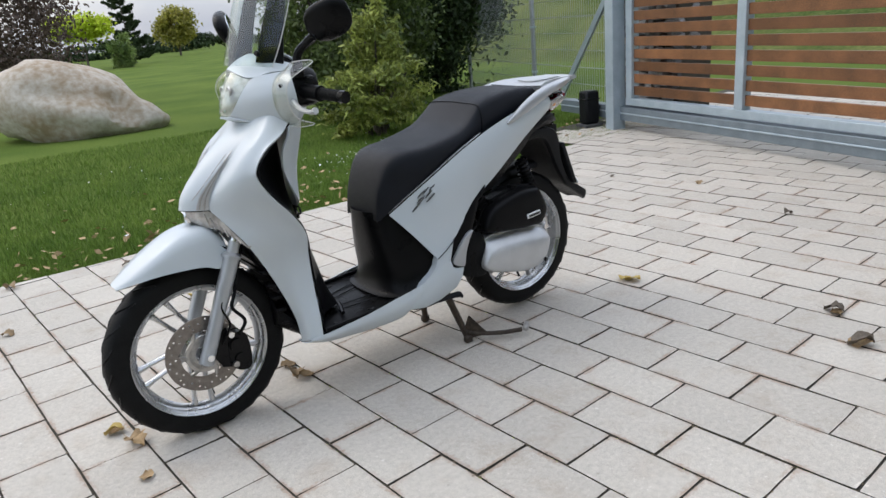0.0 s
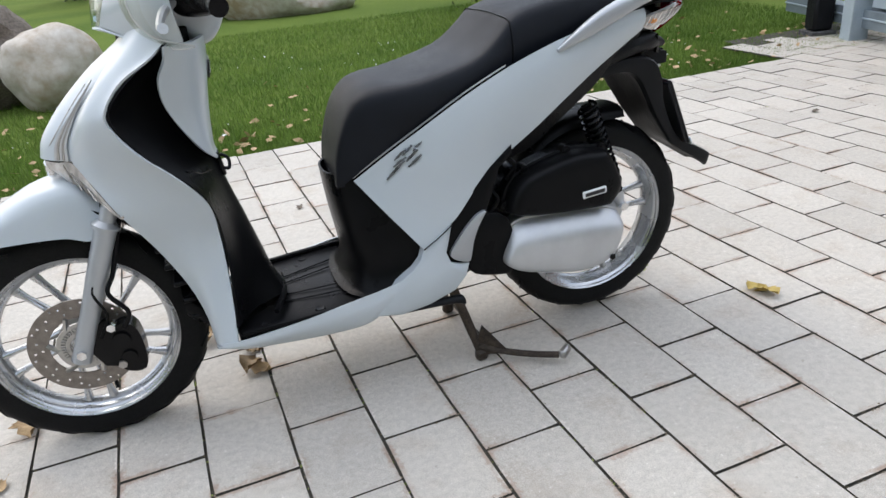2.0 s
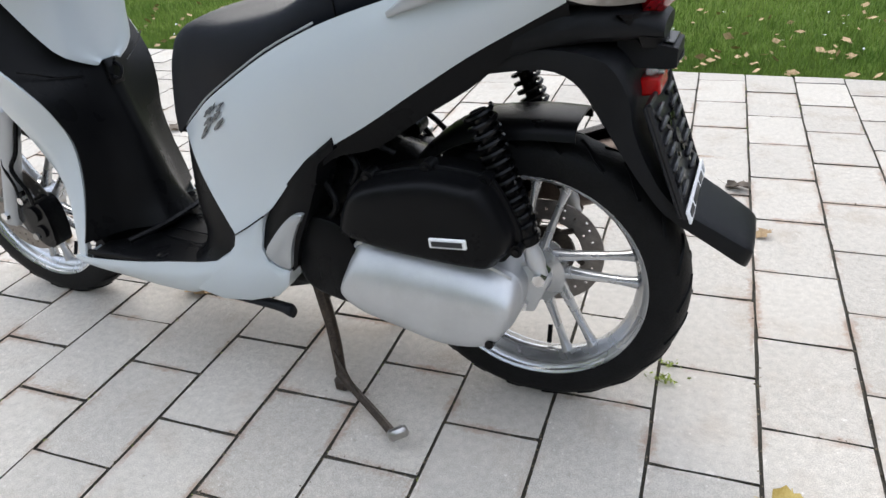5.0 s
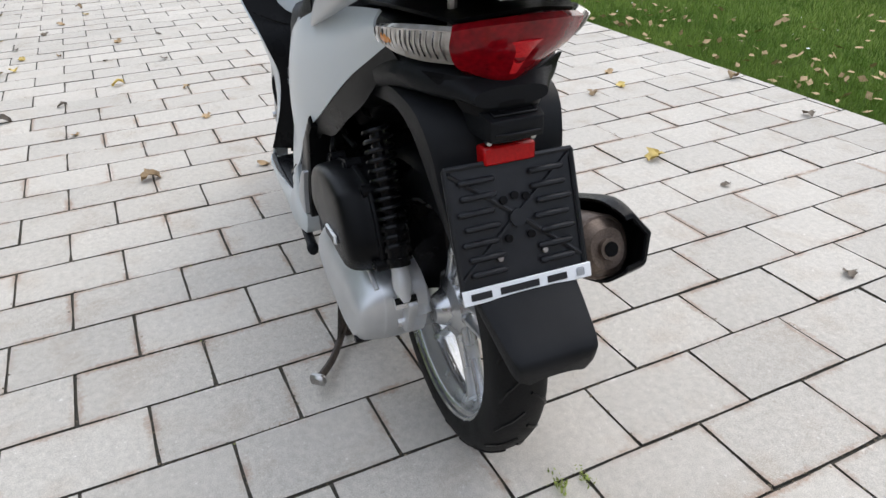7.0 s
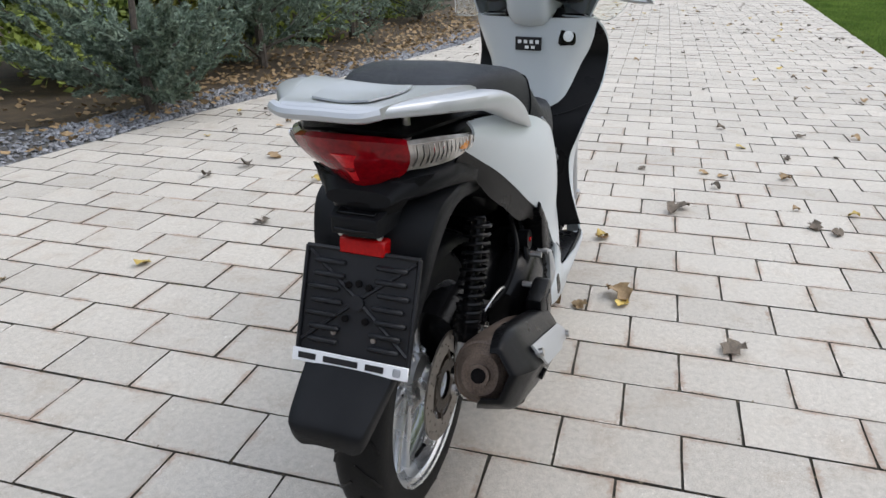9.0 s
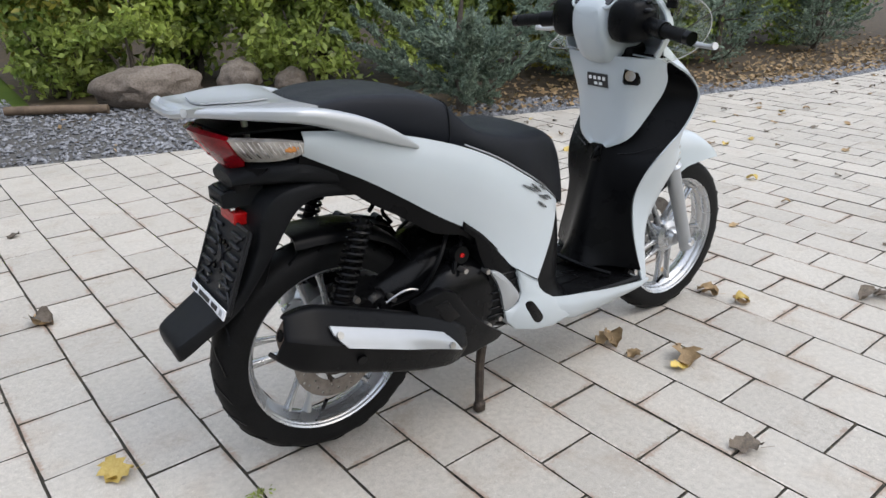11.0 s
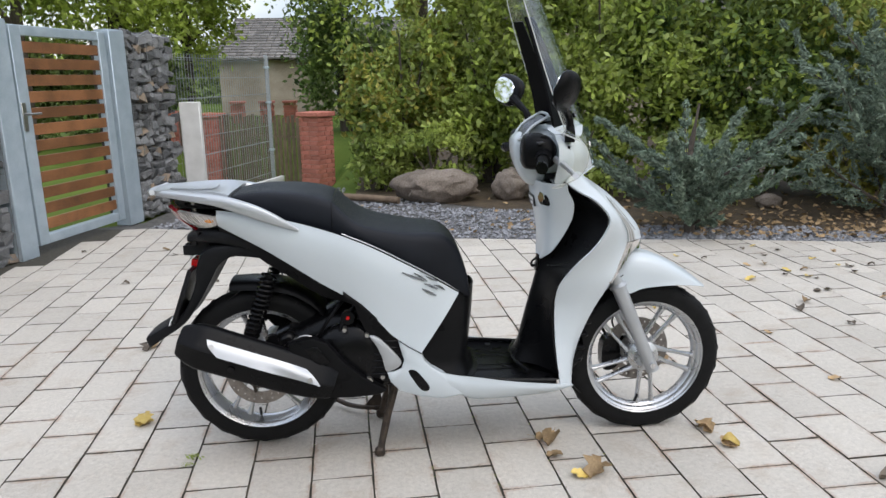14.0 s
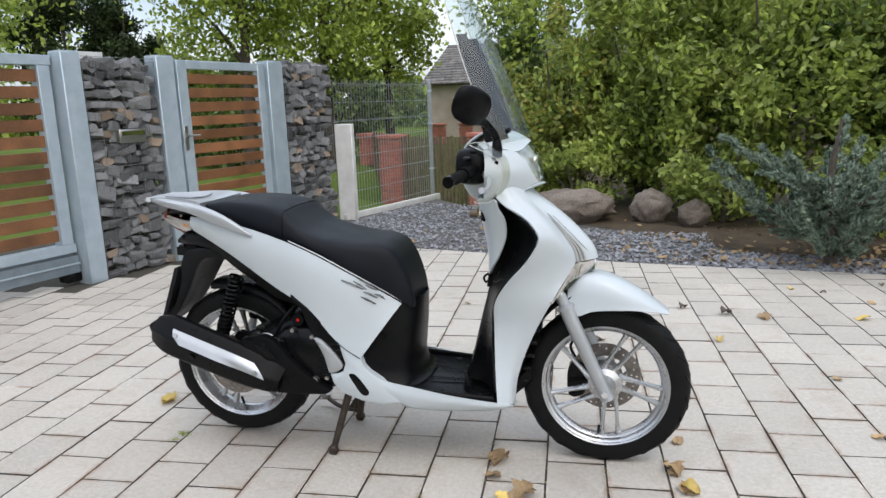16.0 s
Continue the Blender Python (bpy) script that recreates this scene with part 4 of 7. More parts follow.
        part("stalk_boot", lathe([(.016, 1.048), (.017, 1.075), (.013, 1.098), (.009, 1.110)], (mx + .054, s * .166, 0), "z", n=12), M_BLACK, S)

        def tilted(p):
            return p + V((p.z - mz) * .36 - s * (p.y - my) * .42, 0, s * (p.y - my) * .34)
        ell = [[tilted(p) for p in ring_x(x, mz, a, b_, 2.7, y=my)] for x, a, b_ in ((mx - .012, .056, .044), (mx - .002, .062, .050), (mx + .018, .058, .046), (mx + .034, .040, .032), (mx + .040, .014, .011))]
        shell = part("mirror", loft(ell, n=24, steps=14), M_BLACK, S, "black rear-view mirror")
        part("mirror_face", loft([[tilted(p) for p in ring_x(q_, mz, .052, .040, 2.5, y=my)] for q_ in (mx - .0155, mx - .013)], n=24, steps=2), M_MIRROR, shell, "mirror glass")
        part("screen_strut", surf([f([(1.035, .080, 1.10), (1.000, .088, 1.20), (.952, .092, 1.32), (.908, .088, 1.42)]), f([(.972, .128, 1.082), (.950, .120, 1.19), (.912, .112, 1.32), (.880, .100, 1.42)])], nu=16, nv=4, thick=.009), M_BLACK, S, "black windscreen strut")
        part("strut_bolt", tube(f([(1.030, .100, 1.122), (1.040, .103, 1.126)]), .008, n=10), M_BLACK, S)
    # tall windscreen
    lv = [(1.092, 1.098, 1.005, .124), (1.16, 1.075, .975, .138), (1.28, 1.030, .930, .148), (1.40, .976, .890, .144), (1.50, .930, .860, .130), (1.58, .884, .842, .104), (1.62, .868, .838, .066)]
    cur = [[(xs, -w, z - .01), (xs + (xc - xs) * .6, -w * .68, z), (xc - (xc - xs) * .1, -w * .3, z + .004), (xc, 0, z + .006), (xc - (xc - xs) * .1, w * .3, z + .004), (xs + (xc - xs) * .6, w * .68, z), (xs, w, z - .01)] for z, xc, xs, w in lv]
    scr = part("windscreen", surf([[c[i] for c in cur] for i in range(7)], nu=26, nv=24, thick=.003), M_SCREEN, S, "tall clear windscreen")
    scr.visible_shadow = False
    edge = [c[0] for c in cur] + [cur[-1][3]] + [c[-1] for c in reversed(cur)]
    part("screen_edge", tube(edge, .0016, n=5, steps=50), M_CLEAREDGE, scr)

    # front mudguard and fork
    top = [(1.215, 0, .618), (1.262, 0, .655), (1.335, 0, .652), (1.41, 0, .622), (1.48, 0, .578), (1.535, 0, .535)]
    sh = [(1.215, .060, .606), (1.262, .068, .640), (1.335, .072, .634), (1.41, .070, .604), (1.48, .055, .566), (1.533, .025, .535)]
    ed = [(1.218, .082, .552), (1.250, .088, .530), (1.300, .090, .547), (1.40, .088, .553), (1.475, .072, .546), (1.532, .036, .531)]
    part("front_mudguard", surf([flip(ed), flip(sh), top, sh, ed], nu=30, nv=24, thick=.004), M_WHITE, S, "pearl white front mudguard")
    part("mudguard_rear", surf([[(1.235, y, .590), (1.16, y, .535), (1.095, y, .44), (1.055, y, .33)] for y in (-.075, -.03, .03, .075)], nu=14, nv=8, thick=.005), M_BLACK, S)
    for s in (1, -1):
        part("fork_leg", tube([(1.192, s * .088, .600), (1.212, s * .088, .555), (1.218, s * .088, .540), (1.335, s * .088, .276), (1.342, s * .088, .258)], [.018, .018, .030, .027, .024, .024, .022, .022, .023, .020], n=14, steps=20), M_SILVER, S, "silver fork leg")
        part("fork_tube", tube([(1.12, s * .088, .76), (1.205, s * .088, .572)], .0165, n=14), M_CHROME, S)
        part("axle_nut", tube([(1.336, s * .060, .276), (1.336, s * .118, .276)], .011, n=6), M_CHROME, S)
    cal = loft([[V(x + 1.245, y, z + .262) for x, z in ((-.035, -.05), (-.012, -.068), (.022, -.05), (.030, 0), (.020, .05), (-.012, .062), (-.036, .03))] for y in (.048, .055, .092, .098)], n=18, steps=8)
    part("brake_caliper", cal, M_GLOSSBLACK, S, "black front brake caliper")
    part("caliper_piston", tube([(1.250, .085, .285), (1.250, .106, .285)], .020, n=14), M_GLOSSBLACK, S)
    part("caliper_piston", tube([(1.244, .085, .238), (1.244, .104, .238)], .017, n=14), M_GLOSSBLACK, S)
    part("caliper_bracket", slab([(1.268, .084, .345), (1.300, .084, .330), (1.318, .084, .262), (1.300, .084, .225), (1.268, .084, .215)], (0, .012, 0), bevel=.003), M_GLOSSBLACK, S)
    part("caliper_bolt", tube([(1.262, .09, .325), (1.262, .112, .325)], .010, n=6), M_CHROME, S)
    part("caliper_bolt", tube([(1.262, .09, .225), (1.262, .108, .225)], .010, n=6), M_STEEL, S)
    part("brake_hose", tube([(1.235, .100, .315), (1.215, .115, .36), (1.245, .112, .41), (1.225, .10, .45), (1.20, .09, .52), (1.16, .08, .62)], .0055, n=7, steps=24), M_BLACK, S)
    part("sensor_cable", tube([(1.29, .098, .30), (1.26, .110, .36), (1.275, .108, .42), (1.235, .102, .48)], .0035, n=6, steps=18), M_BLACK, S)

    # tail: rack, lamp, under-tail and number plate holder
    for s in (1, -1):
        f = (lambda p: p) if s > 0 else flip
        arm = [(-.262, .068, .905), (-.20, .106, .903), (-.13, .144, .899), (-.06, .162, .890), (.0, .171, .873), (.06, .177, .851), (.115, .181, .827), (.174, .182, .798)]
        hw = [.012, .020, .023, .021, .017, .013, .010, .004]
        hh = [.008, .011, .013, .016, .019, .019, .014, .004]
        rows = []
        for (x, y, z), a, b in zip(arm, hw, hh):
            rows.append([V(x + b * .3 * sn, s * (y + a * math.copysign(abs(cs) ** .6, cs)), z + b * math.copysign(abs(sn) ** .6, sn)) for cs, sn in [(math.cos(t * math.pi / 7), math.sin(t * math.pi / 7)) for t in range(14)]])
        part("grab_rail", loft(rows, n=14, steps=30), M_RAIL, S, "silver pillion grab rail")
        part("rack_post", tube([(-.165, s * .070, .900), (-.160, s * .070, .845)], .007, n=8), M_STEEL, S)
        part("rear_indicator", surf([f([(-.203, .084, .853), (-.160, .118, .852), (-.115, .137, .847), (-.066, .141, .838)]), f([(-.188, .080, .829), (-.146, .112, .828), (-.105, .132, .828), (-.064, .139, .830)]), f([(-.163, .060, .802), (-.130, .096, .804), (-.096, .122, .810), (-.062, .136, .822)])], nu=16, nv=9, thick=.010), M_LENS, S, "clear rear indicator lens")
        for k in range(14):
            q = .05 + .067 * k
            part("lens_rib", tube(f([(-.215 + .138 * q, .094 + .062 * q ** .60, .850 - .012 * q), (-.200 + .128 * q, .090 + .064 * q ** .60, .829 - .002 * q), (-.175 + .104 * q, .070 + .080 * q ** .60, .804 + .014 * q)]), .0014, n=4, steps=8), M_CHROME if k % 2 else M_STEEL, S)
        part("indicator_bulb", loft([ring_x(-.112, .828, .004, .006, y=s * .138), ring_x(-.100, .828, .006, .009, y=s * .141), ring_x(-.086, .828, .004, .006, y=s * .143)], n=10, steps=6), M_AMBER, S)
    rk = [[(-.288, -.060, .905), (-.292, 0, .907), (-.288, .060, .905)], [(-.272, -.078, .914), (-.276, 0, .917), (-.272, .078, .914)], [(-.225, -.088, .915), (-.232, 0, .908), (-.225, .088, .915)],
          [(-.15, -.112, .917), (-.15, 0, .905), (-.15, .112, .917)], [(-.075, -.135, .914), (-.075, 0, .906), (-.075, .135, .914)], [(-.035, -.140, .904), (-.045, 0, .900), (-.035, .140, .904)]]
    part("luggage_rack", surf(rk, nu=18, nv=22, thick=.016), M_RAIL, S, "silver luggage rack plate")
    part("rack_lip", tube([(-.280, -.082, .909), (-.294, -.055, .905), (-.298, 0, .906), (-.294, .055, .905), (-.280, .082, .909)], .009, n=8, steps=20), M_RAIL, S)
    part("rack_recess", surf([[(-.235, -.045, .9165), (-.240, 0, .914), (-.235, .045, .9165)], [(-.16, -.062, .9155), (-.16, 0, .911), (-.16, .062, .9155)], [(-.105, -.058, .9150), (-.10, 0, .911), (-.105, .058, .9150)]], nu=12, nv=8, thick=.003), M_SILVER, S)
    tl = [[(-.205, -.088, .856), (-.236, -.045, .865), (-.246, 0, .868), (-.236, .045, .865), (-.205, .088, .856)],
          [(-.188, -.084, .828), (-.214, -.044, .830), (-.222, 0, .831), (-.214, .044, .830), (-.188, .084, .828)],
          [(-.165, -.062, .800), (-.184, -.032, .796), (-.192, 0, .794), (-.184, .032, .796), (-.165, .062, .800)],
          [(-.150, -.022, .776), (-.166, -.012, .772), (-.170, 0, .770), (-.166, .012, .772), (-.150, .022, .776)]]
    tail = part("tail_lamp", surf(tl, nu=22, nv=14, thick=.012), M_RED, S, "deep red tail lamp lens")
    vee = [[(-.214, -.066, .834), (-.226, -.033, .836), (-.231, 0, .836), (-.226, .033, .836), (-.214, .066, .834)],
           [(-.200, -.052, .818), (-.209, -.026, .815), (-.213, 0, .814), (-.209, .026, .815), (-.200, .052, .818)],
           [(-.178, -.022, .790), (-.186, -.010, .786), (-.189, 0, .785), (-.186, .010, .786), (-.178, .022, .790)]]
    part("brake_lamp", surf([[(x_ - .007, y_ * .72, z_) for x_, y_, z_ in c_] for c_ in vee], nu=18, nv=12, thick=.004), M_REDBRIGHT, tail, "bright red brake lamp section")
    part("brake_bulb", lathe([(0, -.222), (.010, -.220), (.014, -.214), (.014, -.19)], (0, 0, .814), "x", n=18), M_RED, tail)
    part("lamp_band", tube([(-.199, -.087, .843), (-.225, -.045, .847), (-.235, 0, .848), (-.225, .045, .847), (-.199, .087, .843)], .0022, n=5, steps=14), M_REDBRIGHT, tail)
    part("tail_top", surf([[(-.198, -.086, .860), (-.11, -.122, .866), (-.02, -.14, .862)], [(-.236, 0, .873), (-.11, 0, .876), (-.02, 0, .880)], [(-.198, .086, .860), (-.11, .122, .866), (-.02, .14, .862)]], nu=12, nv=12, thick=.005), M_BLACK, S)
    part("tail_fill", loft([ring_x(.02, .815, .125, .045), ring_x(-.06, .818, .125, .036), ring_x(-.12, .815, .10, .034), ring_x(-.155, .812, .06, .028), ring_x(-.180, .828, .045, .020)], n=16, steps=10), M_BLACK, S)
    ut = [ring_x(.22, .668, .138, .050), ring_x(.10, .724, .138, .052), ring_x(0, .756, .136, .046), ring_x(-.08, .770, .126, .038), ring_x(-.135, .768, .104, .032), ring_x(-.170, .760, .074, .022), ring_x(-.196, .752, .056, .014)]
    part("under_tail", loft(ut, n=18, steps=20), M_PLASTIC, S, "black plastic under-tail")
    pl = [(V(.13, 0, .680), V(.11, 0, .720), .116), (V(.03, 0, .698), V(.02, 0, .736), .121), (V(-.045, 0, .704), V(-.06, 0, .742), .121), (V(-.088, 0, .678), V(-.130, 0, .726), .115), (V(-.122, 0, .624), V(-.163, 0, .676), .106),
          (V(-.150, 0, .576), V(-.172, 0, .620), .099), (V(-.186, 0, .522), V(-.198, 0, .556), .092), (V(-.224, 0, .474), V(-.234, 0, .502), .084), (V(-.292, 0, .428), V(-.302, 0, .460), .075), (V(-.342, 0, .394), V(-.352, 0, .430), .066), (V(-.352, 0, .386), V(-.359, 0, .414), .050)]
    rows = []
    for a, b, w in pl:
        d = (b - a)
        rows.append([a + V(0, -w * .92, 0), a.lerp(b, .75) + V(0, -w, 0), b + V(0, -w * .86, 0), b + d * .06, b + V(0, w * .86, 0), a.lerp(b, .75) + V(0, w, 0), a + V(0, w * .92, 0), a + V(0, w * .5, 0) + d * .15, a + d * .2, a + V(0, -w * .5, 0) + d * .15])
    part("rear_mudguard", loft(rows, n=24, steps=34), M_PLASTIC, S, "black rear mudguard with flap")
    box = loft([[V(x, w * cs, z + h * sn) for cs, sn in ((-1, -.9), (-1, .7), (-.86, 1), (.86, 1), (1, .7), (1, -.9), (.8, -1), (-.8, -1))] for x, w, z, h in ((-.130, .050, .722, .022), (-.185, .044, .715, .018), (-.212, .040, .712, .015), (-.216, .037, .712, .012))], n=24, steps=10)
    lb_ = part("light_box", box, M_PLASTIC, S, "black number plate light box")
    part("light_box_top", block((-.194, 0, .7325), (.030, .066, .004), .001, Euler((0, radians(-7), 0)).to_matrix()), M_GLOSSBLACK, lb_)
    for k in range(3):
        part("light_box_rib", tube([(-.2155 + .010 * k, -.034, .706 - .008 * k), (-.2185 + .010 * k, 0, .706 - .008 * k), (-.2155 + .010 * k, .034, .706 - .008 * k)], .0024, n=6, steps=8), M_GLOSSBLACK, lb_)
    for s in (1, -1):
        part("light_box_screw", tube([(-.190, s * .034, .690), (-.198, s * .034, .690)], .0042, n=8), M_STEEL, lb_)
    part("tail_apron", surf([[(-.140, -.108, .786), (-.172, -.050, .778), (-.178, 0, .776), (-.172, .050, .778), (-.140, .108, .786)], [(-.160, -.078, .756), (-.190, -.040, .748), (-.196, 0, .747), (-.190, .040, .748), (-.160, .078, .756)],
                                  [(-.168, -.060, .730), (-.190, -.038, .726), (-.194, 0, .726), (-.190, .038, .726), (-.168, .060, .730)]], nu=14, nv=10, thick=.006), M_BLACK, S, "glossy black faceted panel below the tail lamp")
    part("reflector", block((-.180, 0, .667), (.030, .080, .027), .003, Euler((0, radians(6), 0)).to_matrix()), M_REDDARK, S, "red rear reflector")
    tilt = Euler((0, radians(21), 0)).to_matrix()
    ph = part("plate_holder", block((-.216, 0, .570), (.008, .204, .184), .003, tilt), M_HOLDER, S, "empty black ribbed plate holder")

    def on_plate(y, z, dx=0.0):
        return V(-.216, 0, .570) + tilt @ V(-.006 + dx, y, z)
    fr = [(-.100, .092), (.100, .092), (.100, -.092), (-.100, -.092)]
    for a, b in zip(fr, fr[1:] + fr[:1]):
        part("holder_rim", tube([on_plate(*a), on_plate(*b)], .004, n=6), M_HOLDER, ph)
    for sy in (1, -1):
        for k in range(7):
            part("holder_rib", block(on_plate(sy * (.055 if k not in (2, 4) else .062), .070 - .022 * k, -.002), (.010, .056, .009), .003, tilt), M_HOLDER, ph)
        part("holder_brace", tube([on_plate(sy * .095, .085), on_plate(0, .012), on_plate(-sy * .095, -.066)], .0034, n=5), M_HOLDER, ph)
    part("holder_hub", tube([on_plate(0, .008), on_plate(0, .008, -.006)], .013, n=16), M_HOLDER, ph)
    for y, z in ((0, .040), (.018, .036), (-.018, .036), (.018, -.020), (-.018, -.020)):
        part("holder_boss", tube([on_plate(y, z), on_plate(y, z, -.004)], .006, n=10), M_GLOSSBLACK, ph)
    for y, z in ((.068, .070), (-.068, .070), (.056, -.040), (-.056, -.040), (.036, -.046), (-.036, -.048)):
        part("holder_screw", tube([on_plate(y, z), on_plate(y, z, -.004)], .0045, n=8), M_STEEL, ph)
    part("name_strip", block(on_plate(0, -.091, -.0065), (.004, .208, .022), .001, tilt), M_PRINTWHITE, ph, "white strip with dark lettering bars")
    for y0, y1 in ((.092, .060), (.046, -.016), (-.030, -.062)):
        part("lettering_bar", block(on_plate((y0 + y1) / 2, -.091, -.0090), (.002, y0 - y1, .010), 0, tilt), M_PRINTBLACK, ph)
    part("lettering_bar", block(on_plate(-.085, -.091, -.0090), (.002, .013, .013), .002, tilt), M_SILVER, ph)

    # engine, drive covers and exhaust
    part("engine_block", loft([ring_x(.06, .36, .075, .06), ring_x(.16, .38, .10, .09), ring_x(.28, .40, .115, .12), ring_x(.40, .41, .12, .12), ring_x(.50, .38, .11, .10), ring_x(.55, .36, .09, .06)], n=18, steps=14), M_GLOSSBLACK, S, "black engine block")
    # black sheet added to stand for the shade under the seat
    part("added_shade_sheet", surf([[(.20, -.10, .68), (.34, -.11, .60), (.50, -.12, .50)], [(.20, .10, .68), (.34, .11, .60), (.50, .12, .50)]], nu=8, nv=6, thick=.02), M_BLACK, S)
    air = [(.318, .452), (.314, .417), (.206, .397), (.044, .388), (.012, .402), (-.010, .440), (.004, .486), (.032, .536), (.056, .548), (.140, .553), (.248, .528), (.294, .500)]
    lid = part("air_cleaner_cover", loft([[V(.15 + (x - .15) * k, y, .470 + (z - .470) * k) for x, z in air] for y, k in ((.090, .90), (.136, .92), (.142, 1.0), (.150, 1.0), (.153, .955), (.176, .935), (.193, .885), (.202, .78), (.206, .55), (.207, .3))], n=44, steps=34), M_BLACK, S, "black air cleaner cover")
    part("cover_crease", tube([(.262, .190, .500), (.16, .196, .522), (.06, .194, .520), (.018, .186, .470)], .004, n=6, steps=16), M_BLACK, lid)
    for x, z in ((.258, .523), (.145, .551), (.046, .540), (.312, .440), (-.004, .420)):
        boss = part("cover_screw", tube([(x, .132, z), (x, .160, z)], .0115, n=12), M_BLACK, lid)
        part("screw_head", tube([(x, .160, z), (x, .164, z)], .006, n=6), M_GLOSSBLACK, boss)
    part("emblem", block((.094, .2095, .447), (.066, .006, .018), .002, Euler((0, radians(5), 0)).to_matrix()), M_PRINTWHITE, lid, "small silver emblem plate")
    part("emblem_bar", block((.094, .2130, .447), (.054, .002, .009), 0, Euler((0, radians(5), 0)).to_matrix()), M_PRINTBLACK, lid)
    cvt = [(.290, .392), (.206, .396), (.126, .393), (.050, .384), (.000, .366), (-.012, .328), (.006, .266), (.042, .232), (.124, .221), (.21, .240), (.292, .262), (.334, .292), (.325, .338)]

    def face(k_top, k_low):
        out = []
        for x, z in cvt:
            q = min(1, max(0, (z - .27) / .10))
            k = k_low + (k_top - k_low) * q * q * (3 - 2 * q)
            out.append((.165 + (x - .165) * (.25 + .75 * k_low), .300 + (z - .300) * k))
        return out
    drv = part("drive_cover", loft([[V(x, y, z) for x, z in face(a_, b_)] for y, a_, b_ in ((.07, 1.0, 1.0), (.140, 1.0, 1.0), (.152, .985, .985), (.170, .86, .965), (.186, .66, .94), (.196, .48, .88), (.201, .30, .68), (.203, .12, .3))], n=56, steps=30), M_ALU, S, "silver drive cover")
    part("cover_lip", tube([(.325, .158, .338), (.290, .158, .392), (.206, .158, .396), (.126, .158, .393), (.050, .158, .384), (.004, .158, .366)], .0045, n=6, steps=24), M_ALU, drv)
    for x, z in ((.258, .303), (.034, .250)):
        part("cover_bolt", tube([(x, .17, z), (x, .2015, z)], .008, n=12), M_GLOSSBLACK, drv)
    for k in range(5):
        part("raised_bar", block((.143 - .020 * k, .1965, .286 - .0024 * k), (.014, .006, .011), .002), M_ALU, drv)
    part("inner_fender", loft([ring_x(.34, .575, .085, .040), ring_x(.28, .600, .088, .050), ring_x(.22, .628, .085, .040), ring_x(.19, .640, .07, .020)], n=14, steps=8), M_BLACK, S)
    part("kick_housing", plate(outline_of([(.31, .41), (.40, .43), (.425, .37), (.42, .29), (.36, .262), (.30, .27)], 20), .165, 1, .12, .01), M_BLACK, S)
    part("swing_arm", tube([(.12, .085, .36), (.03, .085, .335), (0, .082, .295)], [.03, .028, .024], n=12, steps=8), M_ALU, S)
    part("shock_bracket", slab([(-.052, .100, .352), (-.02, .100, .374), (.06, .100, .35), (.02, .100, .268), (-.022, .100, .276)], (0, .018, 0), bevel=.004), M_ALU, S)
    part("axle_end", tube([(0, .10, .292), (0, .128, .292)], .013, n=6), M_CHROME, S)
    part("axle_end", tube([(0, -.09, .292), (0, -.118, .292)], .013, n=6), M_CHROME, S)
    spring(S, .118)
    spring(S, -.118)
    part("tyre_hugger", surf([[(.268, y, .42 + q), (.21, y, .527 + q), (.12, y, .588 + q), (.01, y, .606 + q), (-.075, y * .92, .606 + q)] for y, q in ((-.072, -.028), (-.058, -.006), (0, 0), (.058, -.006), (.072, -.028))], nu=20, nv=12, thick=.004), M_BLACK, S, "black tyre hugger")
    # folded side stand along the left sill
    sd = [(.665, .168, .238, .008, .007), (.63, .176, .232, .011, .009), (.55, .182, .232, .012, .009), (.48, .186, .231, .012, .010), (.455, .188, .228, .014, .012), (.447, .188, .222, .011, .010)]
    part("side_stand", loft([[V(x, y + a * math.cos(t), z + b * math.sin(t)) for t in [math.pi * i / 5 for i in range(10)]] for x, y, z, a, b in sd], n=12, steps=20), M_PLASTIC, S, "folded black side stand")
    # right side: muffler with shield
    ax0, ax1 = V(-.172, -.196, .456), V(.215, -.192, .312)
    d = (ax1 - ax0).normalized()
    u = V(0, 1, 0)
    v = d.cross(u).normalized()

    def msec(q, a, b, p=2.3):
        c = ax0.lerp(ax1, q)
        return [c + u * a * math.copysign(abs(math.cos(t)) ** (2 / p), math.cos(t)) + v * b * math.copysign(abs(math.sin(t)) ** (2 / p), math.sin(t)) for t in [2 * math.pi * i / 18 for i in range(18)]]
    muf = part("muffler", loft([msec(0, .032, .035), msec(.04, .046, .049), msec(.12, .054, .058), msec(.7, .058, .060), msec(.92, .046, .048), msec(1.08, .026, .028)], n=24, steps=24), M_EXH, S, "black muffler with silver shield strip")
    part("muffler_tip", tube([ax0 - d * .010, ax0 + d * .01], .019, n=16), M_EXH, muf)
    part("tip_bore", tube([ax0 - d * .0115, ax0 - d * .008], .013, n=14), M_GLOSSBLACK, muf)
    half = []
    for q, a, b, w in ((-.075, .034, .040, -.020), (-.06, .046, .050, -.018), (.02, .062, .066, -.014), (.11, .069, .073, -.014), (.3, .070, .073, -.014), (.75, .068, .070, -.014), (1.0, .058, .060, -.014), (1.12, .042, .047, -.014)):
        c = ax0.lerp(ax1, q) + V(0, w, .008)
        row = []
        for g in range(90, 283, 8):
            k = .96 / math.cos(radians((g + 10) % 60 - 30)) * (1 if g < 270 else .99)
            row.append(c + u * (a * k * math.cos(radians(g))) + v * (b * k * math.sin(radians(g))))
        half.append(row)
    part("heat_shield", surf([[h[i] for h in half] for i in range(len(half[0]))], nu=50, nv=34, thick=.005), M_BLACK, muf, "black heat shield")

